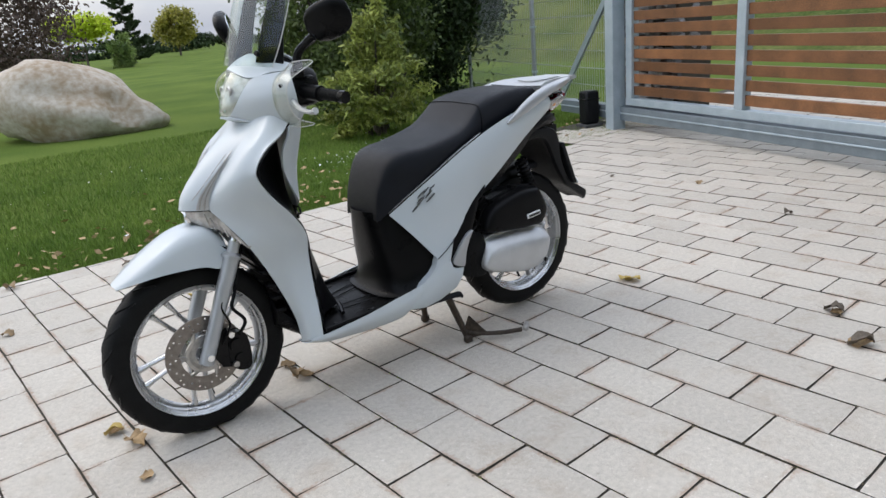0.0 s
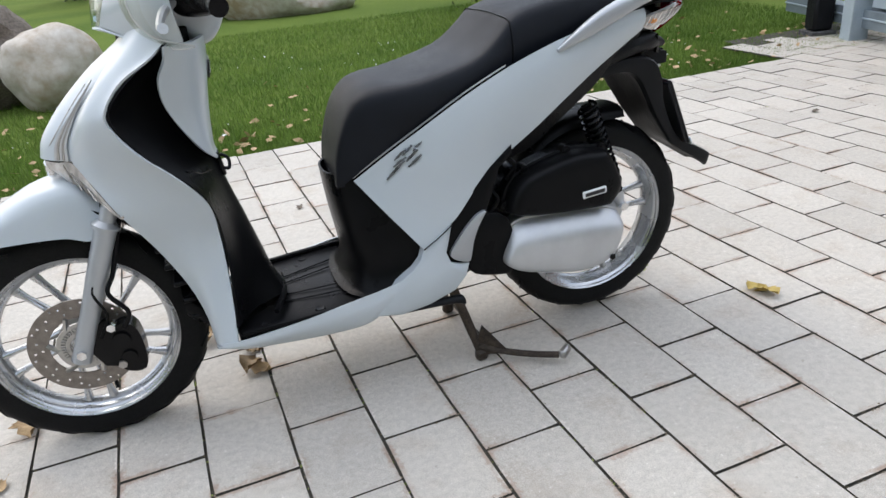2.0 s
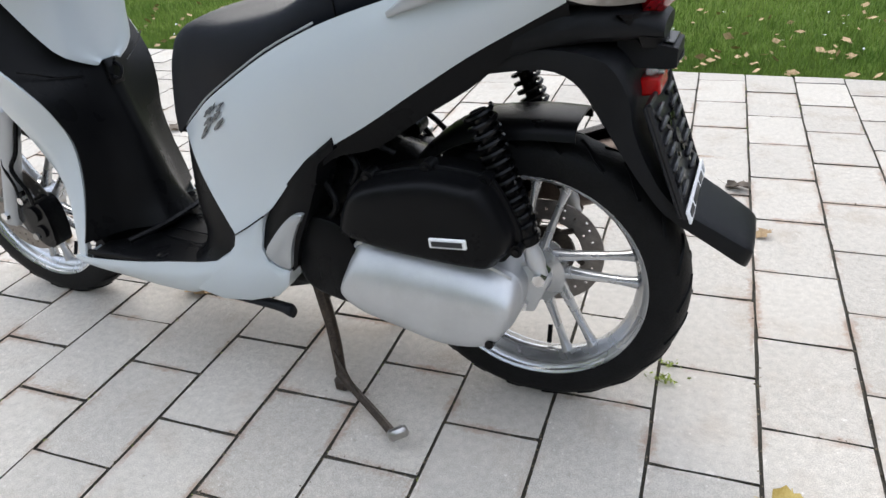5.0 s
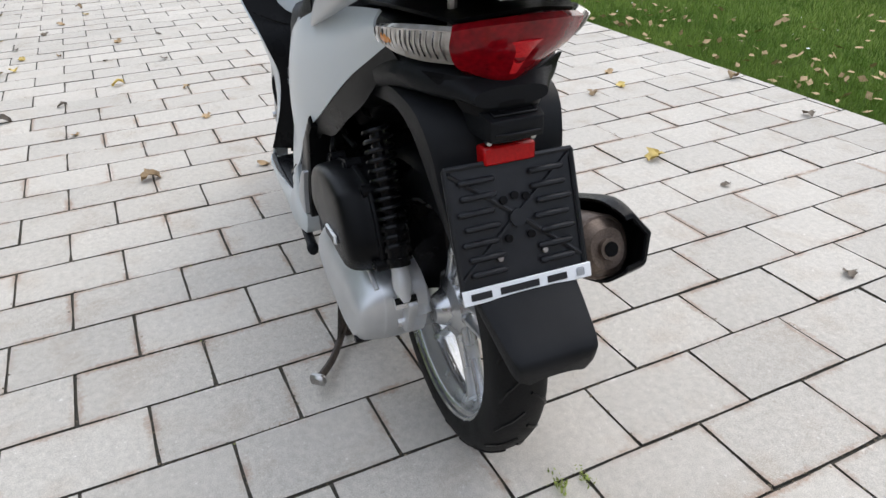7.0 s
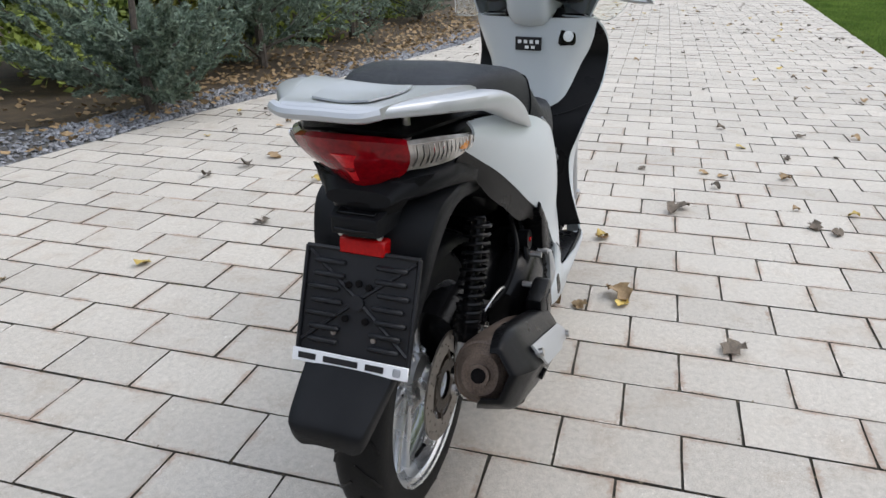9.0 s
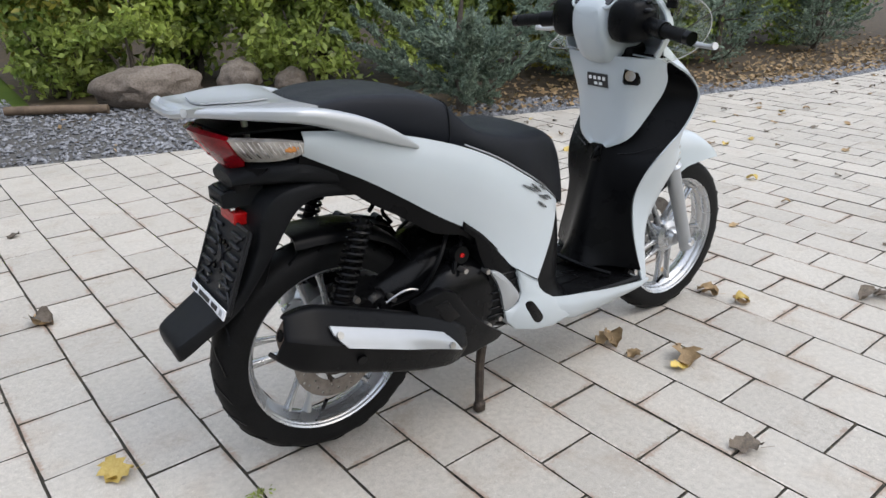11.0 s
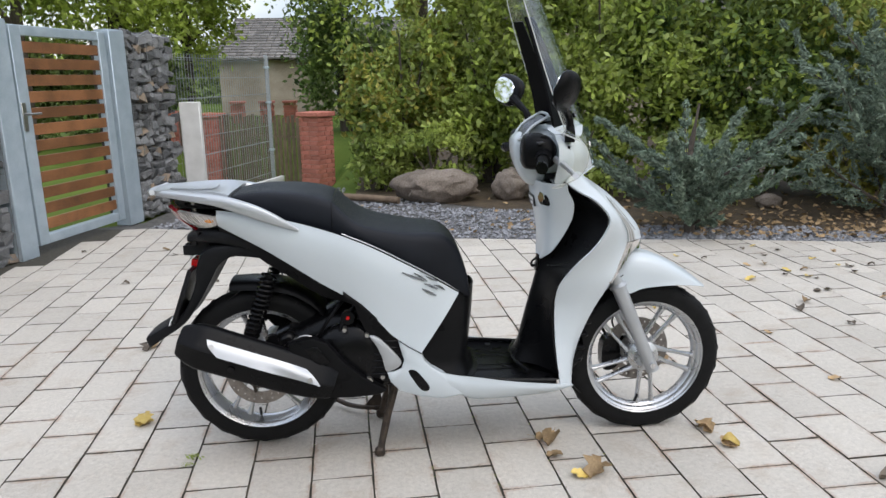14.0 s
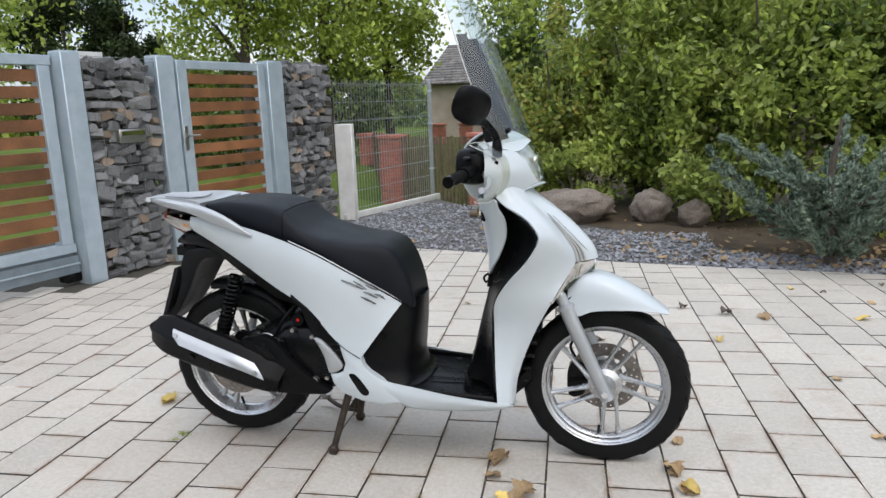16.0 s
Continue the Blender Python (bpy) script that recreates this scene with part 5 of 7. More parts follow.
    def on_shield(q, ang, lift=0.008):
        c = ax0.lerp(ax1, q) + V(0, -.014, .008)
        a = ((.070 if q < .8 else .062) + lift) * .96 / math.cos(radians((ang + 10) % 60 - 30))
        return c + u * (a * math.cos(radians(ang))) + v * (a * 1.03 * math.sin(radians(ang)))
    up = 1 if v.z > 0 else -1
    an = (lambda g: 180 - g * up)
    part("shield_strip", surf([[on_shield(q, an(38)) for q in (.13, .34, .52, .72, .88)], [on_shield(q, an(22)) for q in (.16, .38, .56, .76, .96)], [on_shield(q, an(7)) for q in (.24, .44, .62, .82, 1.02)]], nu=24, nv=10, thick=.004), M_SILVER, muf, "bright metal shield strip")
    for q, g in ((.18, 24), (.93, 14)):
        part("shield_bolt", tube([on_shield(q, an(g), 0), on_shield(q, an(g), .014)], .008, n=10), M_STEEL, muf)
    part("shield_plug", tube([on_shield(.36, an(-16), 0), on_shield(.36, an(-16), .008)], .011, n=12), M_GLOSSBLACK, muf)
    part("exhaust_bracket", slab([(.125, -.236, .452), (.205, -.236, .466), (.245, -.232, .448), (.300, -.224, .374), (.360, -.214, .316), (.430, -.196, .264), (.405, -.196, .250), (.320, -.212, .250), (.20, -.230, .262), (.165, -.236, .300)], (0, .035, 0), bevel=.008), M_BLACK, S, "black muffler bracket")
    part("crankcase_cover", loft([ring_x(.20, .36, .030, .060, y=-.135), ring_x(.25, .37, .050, .100, y=-.135), ring_x(.33, .37, .055, .115, y=-.135), ring_x(.40, .36, .050, .105, y=-.135), ring_x(.45, .34, .030, .070, y=-.13)], n=20, steps=14), M_GLOSSBLACK, S, "black crankcase cover")
    for x, z in ((.235, .43), (.30, .475), (.37, .455), (.415, .31), (.30, .268)):
        part("crankcase_screw", tube([(x, -.170, z), (x, -.196, z)], .007, n=8), M_STEEL, S)
    part("bracket_window", slab([(.175, -.2365, .435), (.215, -.2365, .438), (.255, -.2335, .385), (.215, -.2355, .375)], (0, .004, 0), bevel=.001), M_GLOSSBLACK, S)
    part("radiator_cover", block((.420, -.150, .375), (.11, .07, .17), .015, Euler((0, radians(8), 0)).to_matrix()), M_BLACK, S, "black radiator cover with grille")
    for k in range(6):
        part("grille_bar", block((.420 + .004 * k, -.186, .320 + .022 * k), (.085, .008, .007), .002), M_GLOSSBLACK, S)
    part("exhaust_pipe", tube([(.20, -.17, .300), (.33, -.14, .285), (.46, -.10, .275), (.52, -.05, .30)], .018, n=12, steps=16), M_RUSTY, S)
    cal = part("rear_caliper", block((.095, -.085, .405), (.085, .045, .055), .014, Euler((0, radians(-25), 0)).to_matrix()), M_GLOSSBLACK, S, "black rear brake caliper")
    block_ = tube([(.060, -.10, .420), (.060, -.122, .420)], .020, n=14)
    part("piston_housing", block_, M_GLOSSBLACK, cal)
    part("piston_housing", tube([(.118, -.10, .398), (.118, -.120, .398)], .018, n=14), M_GLOSSBLACK, cal)
    for x, z in ((.040, .445), (.080, .392), (.138, .420)):
        part("caliper_bolt", tube([(x, -.10, z), (x, -.126, z)], .008, n=6), M_STEEL, cal)
    part("crankcase_bolt", tube([(.37, -.15, .30), (.37, -.20, .30)], .014, n=8), M_STEEL, S)
    part("oil_cap", tube([(.31, -.12, .50), (.31, -.165, .505)], .022, n=14), M_BLACK, S)
    part("oil_cap_mark", tube([(.31, -.165, .505), (.31, -.167, .505)], .006, n=12), M_REDDARK, S)
    for pts in ([(.30, -.12, .56), (.25, -.15, .50), (.20, -.14, .43), (.12, -.11, .40)], [(.34, -.13, .55), (.285, -.165, .47), (.29, -.16, .40), (.25, -.15, .36)],
                [(.33, .12, .57), (.28, .15, .54), (.30, .14, .50)], [(.30, .11, .60), (.25, .13, .575), (.22, .12, .555)], [(.36, .14, .50), (.33, .155, .46), (.36, .15, .42)]):
        part("hose", tube(pts, .006, n=7, steps=16), M_BLACK, S)
    part("rear_brake_line", tube([(.10, -.11, .40), (.17, -.135, .44), (.24, -.14, .41)], .0035, n=6, steps=12), M_STEEL, S)

    # centre stand
    for s in (1, -1):
        part("stand_leg", tube([(.455, s * .085, .235), (.425, s * .105, .13), (.400, s * .135, .030)], [.014, .013, .012], n=9, steps=8), M_RUSTY, S, "weathered steel centre stand leg")
        part("stand_foot", block((.397, s * .140, .018), (.034, .028, .034), .008), M_RUSTY, S)
    part("stand_bar", tube([(.440, -.09, .20), (.440, .09, .20)], .010, n=8), M_RUSTY, S)
    part("stand_gusset", slab([(.405, .132, .06), (.40, .145, .02), (.33, .178, .028), (.395, .150, .115)], (0, .004, 0)), M_RUSTY, S)
    part("stand_arm", tube([(.402, .140, .045), (.345, .170, .030), (.280, .208, .024), (.222, .250, .030)], .009, n=8, steps=14), M_RUSTY, S)
    part("stand_pedal", block((.206, .256, .040), (.040, .020, .026), .006, Euler((0, radians(15), radians(35))).to_matrix()), M_STEEL, S, "worn bright stand pedal")

    # side emblems: slanted plain strokes lying on the panels
    skin = [v.co.copy() for v in pan.data.vertices]

    def drape(x, z):
        near = sorted(((v.x - x) ** 2 + (v.z - z) ** 2, abs(v.y)) for v in skin)[:6]
        return max(y for _, y in near) + .0004

    for s in (1, -1):
        def stroke(pts, w):
            rows, o = [], V(.587, 0, .560)
            e1, e2 = V(-.745, 0, .667), V(.25, 0, .968)
            if s > 0:
                loc = [((x - .487) * .875 - (z - .654) * .487, (x - .487) * .487 + (z - .654) * .875) for x, z in pts]
                P_ = spline([o + e1 * (a * .76 - .012) + e2 * (b * .76 + .012) for a, b in loc], 9)
            else:
                P_ = spline([V(x, 0, z) for x, z in pts], 9)
            for i, p in enumerate(P_):
                d = (P_[min(i + 1, 8)] - P_[max(i - 1, 0)]).normalized()
                sd = V(-d.z, 0, d.x) * w * (.45 + .55 * math.sin(math.pi * i / 8))
                rows.append([V(q.x, s * drape(q.x, q.z), q.z) for q in (p - sd, p, p + sd)])
            b2 = bmesh.new()
            grid_faces(b2, rows)
            bmesh.ops.recalc_face_normals(b2, faces=b2.faces)
            if sum(f_.normal.y for f_ in b2.faces) * s < 0:
                bmesh.ops.reverse_faces(b2, faces=b2.faces)
            bmesh.ops.solidify(b2, geom=b2.faces[:], thickness=-.0012)
            return b2
        for pts, w in (([(.486, .654), (.520, .638), (.556, .620)], .0042), ([(.524, .649), (.546, .634), (.566, .618)], .0036),
                       ([(.540, .655), (.562, .643), (.584, .628)], .0034), ([(.556, .612), (.576, .602), (.598, .588)], .0042), ([(.562, .634), (.586, .620), (.600, .614)], .0030),
                       ([(.588, .602), (.604, .596), (.622, .582)], .0036)):
            part("side_emblem", stroke(pts, w * .78), M_EMBLEM, S)
        part("emblem_stroke", stroke([(.548, .597), (.570, .583), (.594, .568)], .0034), M_EMBLEM, S)
    S.matrix_basis = Matrix.Translation((1, 0, 0)) @ Euler((0, 0, -.0095)).to_matrix().to_4x4() @ Matrix.Translation((-1, 0, 0))
    return S


build_scooter()


# ---- gates and walls ----
M_GALV = mat("galvanised_steel", (0.33, 0.40, 0.45), (0.44, 0.51, 0.56), 0.48, 0.35, scale=9, fine=160, bump=0.1, bump_scale=60)
M_GALVDARK = mat("dull_galvanised_steel", (0.15, 0.185, 0.21), (0.22, 0.26, 0.29), 0.5, 0.35, scale=9, fine=160, bump=0.1, bump_scale=60)
M_SLAT = mat("oiled_wood", (0.100, 0.046, 0.020), (0.240, 0.104, 0.042), 0.5, scale=5, fine=140, bump=0.3, bump_scale=120, spread=0.28)
M_STONE = mat("grey_quarry_stone", (0.050, 0.053, 0.058), (0.27, 0.27, 0.268), 0.78, scale=11, fine=60, bump=0.9, bump_scale=40, spread=0.62)
M_STONEWARM = mat("rusty_quarry_stone", (0.20, 0.145, 0.10), (0.36, 0.29, 0.22), 0.85, scale=12, fine=120, bump=0.7, bump_scale=60, spread=0.25)
M_WIRE = mat("dull_wire", (0.16, 0.17, 0.17), (0.26, 0.27, 0.27), 0.5, 0.6, scale=40)
M_FENCEWIRE = mat("fence_wire", (0.23, 0.25, 0.26), (0.34, 0.365, 0.375), 0.5, 0.2, scale=40)
M_BRICK = mat("red_brick", (0.35, 0.120, 0.088), (0.49, 0.185, 0.140), 0.8, scale=20, fine=200, bump=0.4, bump_scale=150, spread=0.16)
M_MORTAR = mat("mortar", (0.36, 0.18, 0.14), (0.46, 0.25, 0.20), 0.9, scale=40, fine=300)
M_PICKET = mat("grey_brown_timber", (0.085, 0.060, 0.040), (0.18, 0.130, 0.088), 0.8, scale=12, fine=140, bump=0.4, bump_scale=100, spread=0.2)
M_CONC = mat("pale_concrete", (0.50, 0.50, 0.48), (0.64, 0.64, 0.62), 0.85, scale=8, fine=200, bump=0.3, bump_scale=200)
M_HOUSE = mat("cream_render", (0.22, 0.175, 0.135), (0.48, 0.42, 0.35), 0.9, scale=1.2, fine=120, bump=0.2)
M_ROOF = mat("roof_tiles", (0.085, 0.080, 0.074), (0.22, 0.205, 0.185), 0.8, scale=6, fine=60, island=0.25)
M_PANE = mat("window_pane", (0.03, 0.035, 0.04), (0.06, 0.07, 0.08), 0.06, scale=2, coat=1.0)
M_BOULDER = mat("pale_granite", (0.30, 0.225, 0.145), (0.56, 0.52, 0.46), 0.9, scale=1.3, fine=12, bump=0.6, bump_scale=30, detail=8)
M_ROCK = mat("brown_granite", (0.092, 0.072, 0.054), (0.235, 0.198, 0.166), 0.85, scale=4, fine=60, bump=0.6, bump_scale=40, detail=8)

GA, GD, GN = V(-2.354, 2.058, 0), V(.2607, .9654, 0), V(.9654, -.2607, 0)
GROT = Matrix((GN, GD, V(0, 0, 1))).transposed()


def on_gate(s, z, off=0.0):
    return GA + GD * s + GN * off + V(0, 0, z)


def bar(s0, s1, z0, z1, d0, d1, bevel=0.004):
    return block(on_gate((s0 + s1) / 2, (z0 + z1) / 2, (d0 + d1) / 2), (abs(d1 - d0), s1 - s0, z1 - z0), bevel, GROT)


def gate_post(s0, s1, top, label):
    t = thing("gate_post", label, "gate post", on_gate((s0 + s1) / 2, 0, -.07))
    part("post", bar(s0, s1, -.01, top - .006, -.14, 0, .006), M_GALV, t)
    part("cap", bar(s0 + .004, s1 - .004, top - .006, top, -.136, -.004, .002), M_GALV, t)
    return t


gate_post(-.02, .13, 1.665, "blue-grey galvanised post catching the sliding gate")
gate_post(.79, .965, 1.665, "blue-grey galvanised hinge post of the small gate")
gate_post(2.08, 2.29, 1.665, "blue-grey galvanised lock post of the small gate")
gate_post(-4.79, -4.66, 1.75, "blue-grey galvanised guide post of the sliding gate")

g = thing("small_gate", "closed wooden-slatted garden gate in a galvanised frame", "gate", on_gate(1.5, 0))
for s0, s1 in ((1.0, 1.105), (1.955, 2.045)):
    part("stile", bar(s0, s1, .06, 1.635, -.075, -.015), M_GALV, g)
part("top_rail", bar(1.105, 1.955, 1.565, 1.635, -.074, -.016), M_GALV, g)
part("bottom_rail", bar(1.105, 1.955, .06, .13, -.074, -.016), M_GALV, g)
for k in range(12):
    part("slat", bar(1.09, 1.97, .165 + .1165 * k, .245 + .1165 * k, -.056, -.030, .003), M_SLAT, g)
part("lock_plate", bar(1.01, 1.05, .90, 1.10, -.015, -.008, .002), M_STEEL, g)
part("handle", tube([on_gate(1.03, 1.02, -.01), on_gate(1.03, 1.02, .035), on_gate(1.13, 1.02, .040)], .009, n=8), M_STEEL, g)

g = thing("sliding_gate", "long closed sliding gate with orange-brown wooden slats", "gate", on_gate(-2.3, 0, -.2))
part("bottom_beam", bar(-5.75, -.03, .085, .215, -.20, -.08), M_GALVDARK, g)
part("beam_lip", bar(-5.75, -.03, .150, .162, -.08, -.070, .002), M_GALV, g)
part("lower_rail", bar(-4.60, -.03, .235, .300, -.185, -.095), M_GALV, g)
part("top_rail", bar(-4.60, -.03, 1.565, 1.635, -.185, -.095), M_GALV, g)
stiles = (-4.55, -3.17, -1.68, -.09)
for s in stiles:
    part("stile", bar(s - .045, s + .045, .300, 1.565, -.183, -.097), M_GALV, g)
for a, b in zip(stiles, stiles[1:]):
    for k in range(11):
        part("slat", bar(a + .03, b - .03, .330 + .1125 * k, .412 + .1125 * k, -.155, -.125, .003), M_SLAT, g)
part("brace", tube([on_gate(-5.80, .26, -.14), on_gate(-4.62, 1.60, -.14)], .034, n=4), M_GALV, g)
part("guide_roller", bar(-.14, -.02, .02, .085, -.19, -.09), M_GLOSSBLACK, g)

m = thing("gate_motor", "dark grey gate motor box beside the post", "gate motor", on_gate(-5.05, 0, .02))
part("body", bar(-5.12, -4.97, .03, .36, -.06, .10, .02), M_PLASTIC, m)
part("base", bar(-5.14, -4.95, -.02, .03, -.08, .12, .005), M_STONE, m)
part("cover_band", bar(-5.123, -4.967, .27, .283, -.063, .103, .002), M_GLOSSBLACK, m)
lb = thing("letter_box", "small brushed steel letter box set in the stones", "letter box", on_gate(.47, 1.0, .01))
part("front", bar(.36, .60, 1.00, 1.10, -.02, .022, .004), M_STEEL, lb)
part("flap", bar(.375, .585, 1.055, 1.09, .022, .028, .001), M_CHROME, lb)
sg = thing("yard_sign", "flat pale sign board above the stone wall", "sign", on_gate(.45, 1.6, -.4))
part("board", bar(.25, .62, 1.60, 1.70, -.42, -.40, .002), M_CONC, sg)
part("post", bar(.42, .45, -.03, 1.60, -.43, -.405), M_GALV, sg)


rs = random.Random(11)
STONES = []
for k in range(14):
    b = bmesh.new()
    sz = (rs.uniform(.9, 1.2), rs.uniform(.8, 1.3), rs.uniform(.6, .95))
    for cx in (-1, 1):
        for cy in (-1, 1):
            for cz in (-1, 1):
                b.verts.new((cx * rs.uniform(.62, 1.0) * sz[0], cy * rs.uniform(.55, 1.0) * sz[1], cz * rs.uniform(.55, 1.0) * sz[2]))
    for _ in range(5):
        p = Vector((rs.uniform(-1, 1), rs.uniform(-1, 1), rs.uniform(-1, 1))).normalized() * rs.uniform(.95, 1.2)
        b.verts.new((p.x * sz[0], p.y * sz[1], p.z * sz[2]))
    hull = bmesh.ops.convex_hull(b, input=b.verts[:])
    bmesh.ops.delete(b, geom=[v for v in b.verts if not v.link_faces], context="VERTS")
    me = bpy.data.meshes.new("stone")
    b.to_mesh(me)
    b.free()
    me.materials.append(M_STONEWARM if k == 9 else M_STONE)
    STONES.append(me)


def gabion(s0, s1, top, d0, d1, label, seed):
    r = random.Random(seed)
    t = thing("gabion_wall", label, "stone wall", on_gate((s0 + s1) / 2, 0, (d0 + d1) / 2))
    part("core", bar(s0 + .03, s1 - .03, -.01, top - .05, d0 + .03, d1 - .075), M_JOINT, t)
    cell = .092
    z = .03
    row = 0
    while z < top - .02:
        s = s0 + (.02 if row % 2 else .06)
        while s < s1 - .01:
            rr = r.uniform(.036, .074)
            ob = new("stone", STONES[r.randrange(14)])
            ob.parent = t
            ob.matrix_parent_inverse = t.matrix_world.inverted()
            p = on_gate(s, z + r.uniform(-.02, .02), d1 - .045 + r.uniform(-.012, .006))
            ob.matrix_basis = Matrix.Translation(p) @ GROT.to_4x4() @ Euler((r.choice((0, 3.14)) + r.uniform(-.35, .35), r.uniform(-.36, .36), r.uniform(-.36, .36))).to_matrix().to_4x4() @ Matrix.Diagonal((.048, rr * r.uniform(1.05, 1.35), rr * r.uniform(.72, 1.0), 1))
            s += rr * 1.82
        z += cell * r.uniform(.70, .92)
        row += 1
    # end stones and the top layer
    for k in range(26):
        rr = r.uniform(.05, .075)
        ob = new("stone", STONES[r.randrange(14)])
        ob.parent = t
        ob.matrix_parent_inverse = t.matrix_world.inverted()
        e = k % 3
        p = on_gate(r.uniform(s0 + .03, s1 - .03), top - .05, r.uniform(d0 + .05, d1 - .05)) if e < 2 else on_gate(s1 - .05, r.uniform(.1, top - .1), r.uniform(d0 + .05, d1 - .05))
        ob.matrix_basis = Matrix.Translation(p) @ Euler((r.uniform(0, 6), r.uniform(0, 6), r.uniform(0, 6))).to_matrix().to_4x4() @ Matrix.Diagonal((rr, rr, rr, 1))
    bm = bmesh.new()
    n = int((s1 - s0) / .1)
    for k in range(n + 1):
        s = s0 + (s1 - s0) * k / n
        tube([on_gate(s, 0, d1 + .004), on_gate(s, top, d1 + .004)], .0024, n=4, bm=bm)
        tube([on_gate(s, top, d1 + .004), on_gate(s, top, d0)], .0024, n=4, bm=bm)
    for k in range(int(top / .2) + 1):
        tube([on_gate(s0, .03 + .2 * k, d1 + .006), on_gate(s1, .03 + .2 * k, d1 + .006)], .0028, n=4, bm=bm)
    w = part("wire_cage", bm, M_WIRE, t)
    tagged(w, kind="stuff")
    return t


gabion(.145, .775, 1.61, -.42, -.02, "gabion wall of grey quarry stones in a wire cage", 3)
gabion(2.325, 3.05, 1.66, -.42, -.02, "tall gabion wall of grey stones in a wire cage", 4)
gabion(-5.3, -4.35, 1.70, -.95, -.45, "gabion wall of grey stones behind the sliding gate", 6)


def mesh_fence(p0, p1, top, label, posts):
    p0, p1 = Vector(p0), Vector(p1)
    d = p1 - p0
    t = thing("wire_fence", label, "fence", (p0 + p1) / 2)
    for q in posts:
        c = p0 + d * q
        low = dip(c.x, c.y)
        part("post", block((c.x, c.y, (top + low) / 2), (.05, .05, top - low + .06), .004), M_FENCEWIRE, t)
        for z in (.35, .95, top - .12):
            part("clamp", block((c.x, c.y, z), (.066, .066, .03), .004), M_GALV, t)
    n = int(d.length / .055)
    bm = bmesh.new()
    for k in range(n + 1):
        c = p0 + d * (k / n)
        tube([c + V(0, 0, .04 + dip(c.x, c.y)), c + V(0, 0, top)], .0034, n=3, bm=bm)
    for k in range(int(top / .2) + 1):
        tube([p0 + V(0, 0, .06 + .2 * k), p1 + V(0, 0, .06 + .2 * k)], .0045, n=4, bm=bm)
    sd = V(-d.y, d.x, 0).normalized() * .03
    for z in (.46, 1.05, top - .06):
        tube([p0 + sd + V(0, 0, z), p1 + sd + V(0, 0, z)], .0030, n=4, bm=bm)
    tagged(part("wire_panel", bm, M_FENCEWIRE, t), kind="stuff")


mesh_fence((-1.56, 5.05, 0), (-1.0, 7.1, 0), 1.50, "galvanised welded wire fence panel beside the stone wall", (1.0,))
mesh_fence(tuple(on_gate(-5.4, 0, -.75)), tuple(on_gate(-7.9, 0, -.95)), 1.65, "galvanised wire fence at the end of the lawn", (.08, .98))
mesh_fence(tuple(on_gate(-7.9, 0, -.95)), tuple(on_gate(-10.6, 0, -1.2)), 1.65, "galvanised wire fence beside the dark hedge", (1.0,))

cp = thing("concrete_post", "pale weathered concrete slab post by the wire fence", "post", (-1.46, 5.06, 0))
part("slab", block((-1.46, 5.06, .50), (.20, .09, 1.06), .012), M_CONC, cp)

BR = bpy.data.meshes.new("brick")
b = block((0, 0, 0), (.205, .075, .062), .004)
b.to_mesh(BR)
b.free()
BR.materials.append(M_BRICK)


def brick_pillar(x, y, top, turn, label):
    low = dip(x, y) - .035
    t = thing("brick_pillar", label, "pillar", (x, y, low), "brick pillars")
    R = Euler((0, 0, turn)).to_matrix().to_4x4() @ Matrix.Diagonal((.84, .84, 1, 1))
    part("core", block((x, y, (top + low) / 2), (.395, .395, top - low), 0, R.to_3x3()), M_MORTAR, t)
    n = int((top - low) / .072)
    for k in range(n):
        z = low + .035 + .072 * k
        for side in range(4):
            for j in (-1, 1):
                loc = V(j * .1080 + (.020 if k % 2 else -.020), -.172, z)
                ob = new("brick", BR)
                ob.parent = t
                ob.matrix_parent_inverse = t.matrix_world.inverted()
                ob.matrix_basis = Matrix.Translation((x, y, 0)) @ R @ Euler((0, 0, side * math.pi / 2)).to_matrix().to_4x4() @ Matrix.Translation(loc)
    part("cap", block((x, y, top + .025), (.51, .51, .07), .010, R.to_3x3()), M_BRICK, t, "projecting brick cap")


